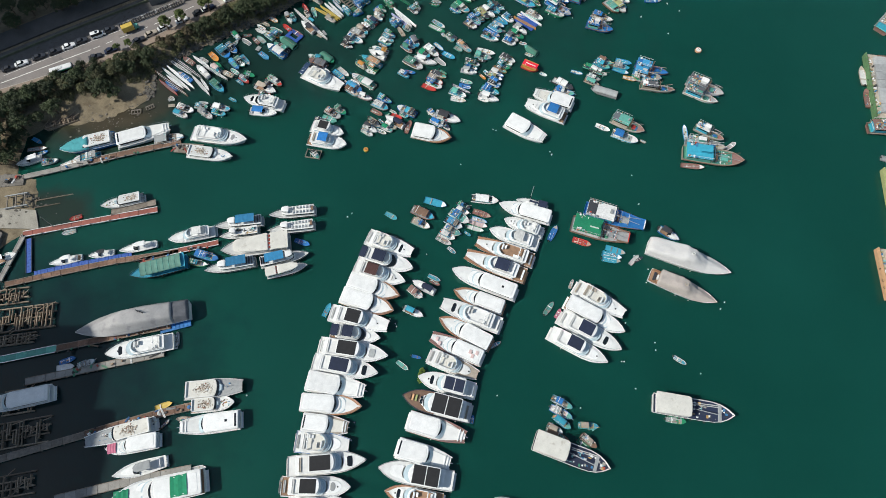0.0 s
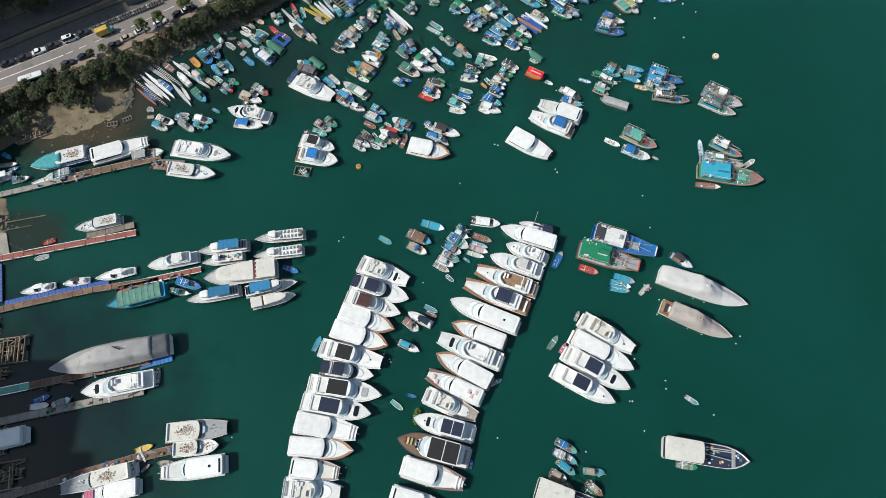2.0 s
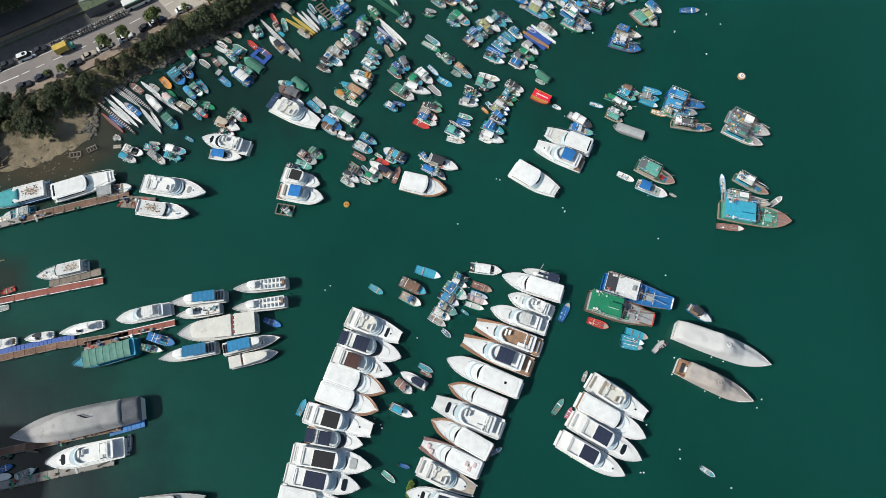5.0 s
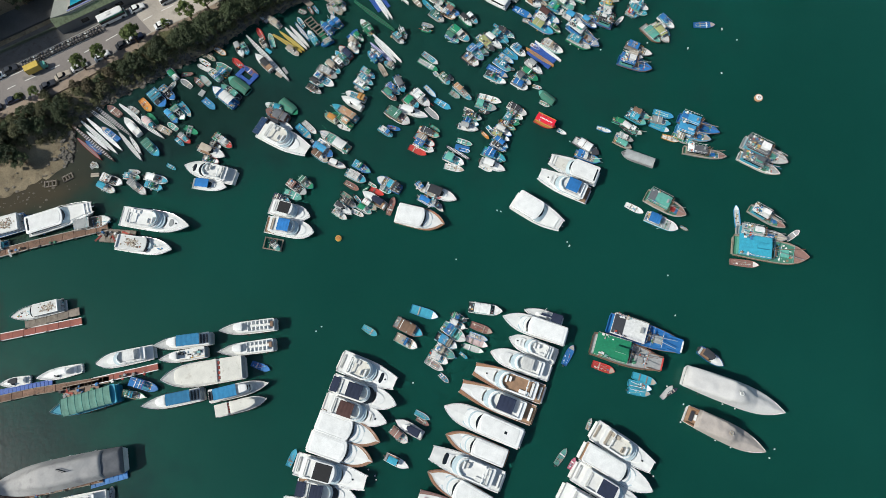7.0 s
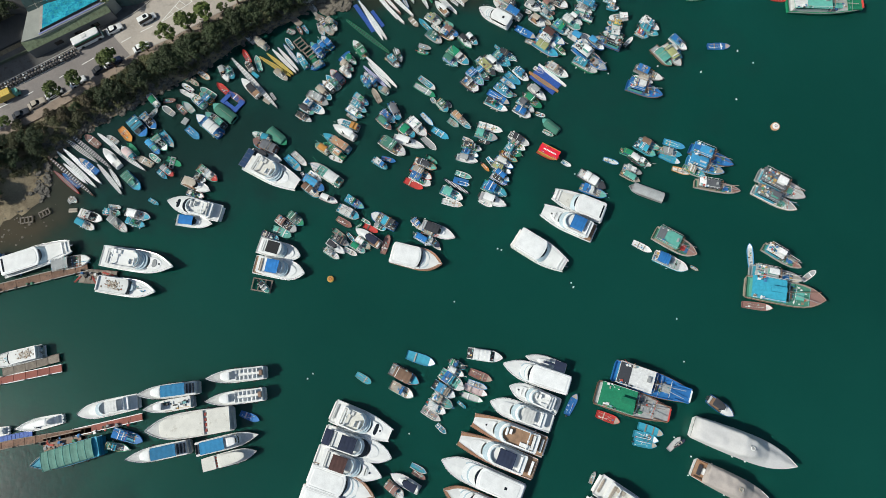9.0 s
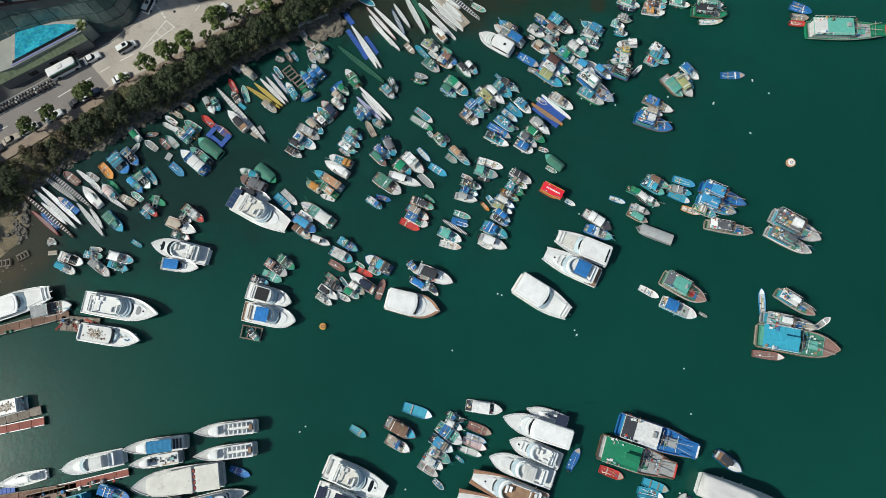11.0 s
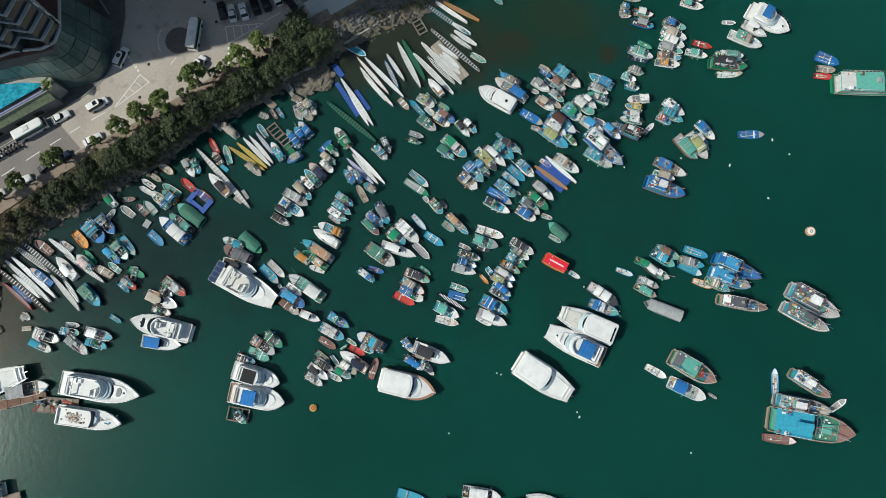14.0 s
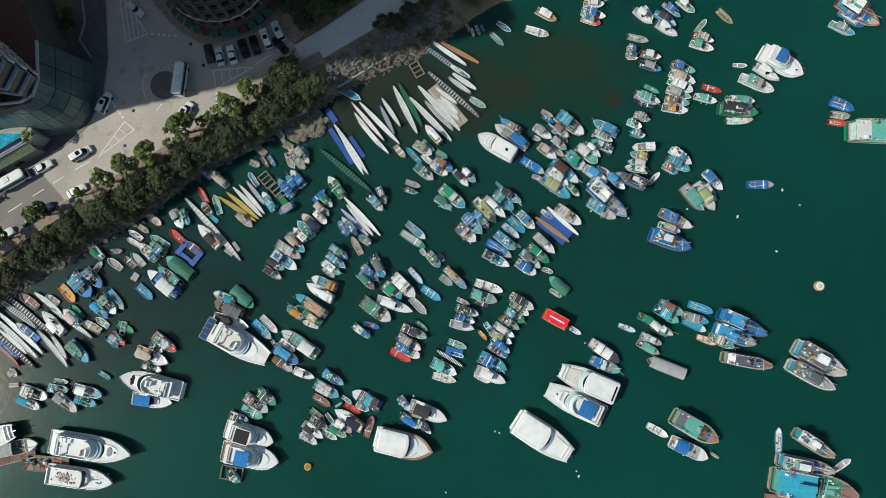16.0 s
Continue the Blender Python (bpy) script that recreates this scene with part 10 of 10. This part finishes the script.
sampan(28.18, 158.16, -36.1, 7.25, 2.46, "olive", "blue", 1224)
sampan(31.84, 157.60, -45.3, 3.43, 1.23, "green", "green", 1225)
speedboat(36.57, 160.86, -34.7, 5.79, 2.20, "sky", "white", 1226)
skiff(38.28, 161.96, -23.6, 2.99, 1.19, "white", 1227)
sampan(37.78, 157.68, -38.2, 6.56, 2.75, "white", "blue", 1228)
sampan(40.86, 159.59, -42.1, 4.92, 1.77, "sky", "blue", 1229)
skiff(-2.20, 164.91, 133.6, 4.49, 1.26, "teal", 1230)
sampan(-0.09, 166.27, -33.5, 4.45, 1.87, "olive", "white", 1231)
skiff(0.96, 166.95, -42.7, 3.33, 1.20, "tan", 1232)
skiff(0.83, 164.01, -41.3, 3.08, 1.23, "silver", 1233)
skiff(3.90, 165.09, -33.1, 3.01, 1.32, "mint", 1234)
sampan(4.17, 162.93, -32.8, 4.91, 1.77, "rose", "blue", 1235)
sampan(3.33, 161.89, -32.0, 4.36, 1.74, "white", "orange", 1236)
sampan(0.23, 161.18, -38.9, 4.92, 2.07, "sage", "grey", 1237)
speedboat(8.05, 159.93, -48.3, 4.71, 1.70, "dark", "green", 1238)
sampan(9.57, 160.67, -43.7, 4.22, 1.77, "white", "grey", 1239)
skiff(-5.01, 165.65, -49.2, 3.44, 1.37, "tan", 1240)
speedboat(1.88, 169.53, 130.7, 4.93, 1.68, "white", "white", 1241)
skiff(11.55, 176.34, -30.8, 3.94, 1.42, "silver", 1242)
racing_canoe(-4.00, 174.72, -63.0, 11.47, 1.30, "white", 1243)
racing_canoe(-2.96, 175.87, -60.7, 10.52, 1.10, "green", 1244)
racing_canoe(3.23, 175.13, -46.6, 13.00, 1.30, "white", 1245)
racing_canoe(3.21, 173.49, -45.5, 8.54, 1.10, "white", 1246)
racing_canoe(1.45, 172.70, -46.0, 12.84, 1.30, "white", 1247)
racing_canoe(5.17, 174.89, -44.2, 6.42, 1.20, "white", 1248)
racing_canoe(5.38, 175.77, -43.9, 5.20, 1.10, "white", 1249)
racing_canoe(6.32, 178.16, -41.6, 14.52, 1.10, "lattice", 1250)
racing_canoe(4.73, 177.90, -36.7, 5.75, 1.00, "lattice", 1251)
racing_canoe(7.61, 180.14, -35.5, 5.93, 1.10, "lattice", 1252)
racing_canoe(8.58, 181.01, -34.0, 6.08, 1.10, "white", 1253)
racing_canoe(7.69, 183.17, -30.9, 4.83, 1.10, "white", 1254)
racing_canoe(-86.40, 124.29, 141.1, 15.50, 1.00, "brown", 1301)
racing_canoe(-87.11, 122.72, 139.8, 8.69, 0.90, "red", 1302)
racing_canoe(-85.20, 125.99, 139.4, 13.45, 1.10, "white", 1303)
racing_canoe(-83.96, 126.82, 139.2, 13.28, 1.10, "white", 1304)
racing_canoe(-85.39, 124.93, 140.9, 7.81, 0.90, "white", 1305)
racing_canoe(-84.95, 130.93, 144.7, 10.32, 1.10, "white", 1306)
racing_canoe(-82.63, 130.77, 141.8, 14.12, 1.10, "lattice", 1307)
racing_canoe(-76.93, 123.52, 131.5, 10.05, 1.10, "white", 1308)
racing_canoe(-75.65, 123.82, 125.7, 5.99, 1.00, "lattice", 1309)
racing_canoe(-78.29, 132.93, 142.9, 7.41, 1.10, "white", 1310)
racing_canoe(-73.19, 128.75, 146.2, 10.72, 1.10, "lattice", 1311)
skiff(-86.29, 123.30, 141.6, 5.50, 1.10, "blue", 1312)
skiff(-82.53, 127.01, 143.1, 6.02, 1.57, "blue", 1313)
speedboat(-77.08, 128.93, 133.6, 6.45, 2.06, "white", "white", 1314)
skiff(-77.63, 133.77, 147.6, 3.25, 1.30, "silver", 1315)
skiff(-82.46, 133.38, 143.5, 4.70, 1.88, "rose", 1316)
skiff(-72.43, 131.23, 133.4, 4.04, 1.62, "green", 1317)
sampan(-73.23, 130.17, 138.8, 4.51, 1.80, "blush", "white", 1318)
skiff(-69.15, 128.21, 151.7, 4.36, 1.75, "tan", 1319)
skiff(-66.97, 129.08, 143.8, 3.25, 1.37, "white", 1320)
sampan(-71.38, 122.94, -43.4, 6.14, 2.21, "sage", "blue", 1321)
skiff(-85.18, 118.42, -31.2, 2.42, 1.21, "silver", 1322)
skiff(-2.16, 81.58, -18.2, 6.84, 2.32, "sky", 1401)
sampan(6.03, 80.41, -25.6, 3.98, 1.43, "green", "dark", 1402)
sampan(5.64, 78.90, -28.6, 4.08, 1.47, "white", "tan", 1403)
sampan(4.78, 76.91, -36.0, 6.46, 2.58, "blue", "white", 1404)
skiff(11.18, 77.96, -21.4, 5.54, 1.89, "rose", 1405)
skiff(10.46, 75.97, -20.1, 4.67, 1.40, "sky", 1406)
skiff(10.06, 74.80, -21.3, 5.51, 1.76, "blush", 1407)
skiff(9.28, 73.23, -18.2, 5.08, 1.62, "green", 1408)
sampan(3.06, 74.88, -31.4, 5.68, 2.27, "sky", "teal", 1409)
sampan(2.64, 72.56, -31.9, 5.24, 2.10, "white", "silver", 1410)
sampan(1.25, 71.13, -30.1, 4.87, 1.75, "silver", "silver", 1411)
skiff(0.24, 69.56, -31.2, 4.84, 1.74, "silver", 1412)
skiff(2.46, 66.56, -42.8, 2.85, 1.14, "white", 1413)
sampan(-5.71, 77.93, -27.2, 7.27, 2.62, "brown", "rose", 1414)
sampan(-6.30, 74.74, -27.9, 5.80, 2.09, "tan", "tan", 1415)
skiff(-14.88, 77.28, -31.5, 4.03, 1.61, "mint", 1416)
speedboat(-5.31, 55.61, 151.0, 7.13, 2.42, "navy", "white", 1417)
skiff(-2.39, 58.23, -26.8, 3.80, 1.29, "silver", 1418)
skiff(-2.30, 56.93, -30.3, 3.23, 1.16, "rose", 1419)
sampan(-7.45, 53.98, -38.6, 4.80, 1.92, "rose", "tan", 1420)
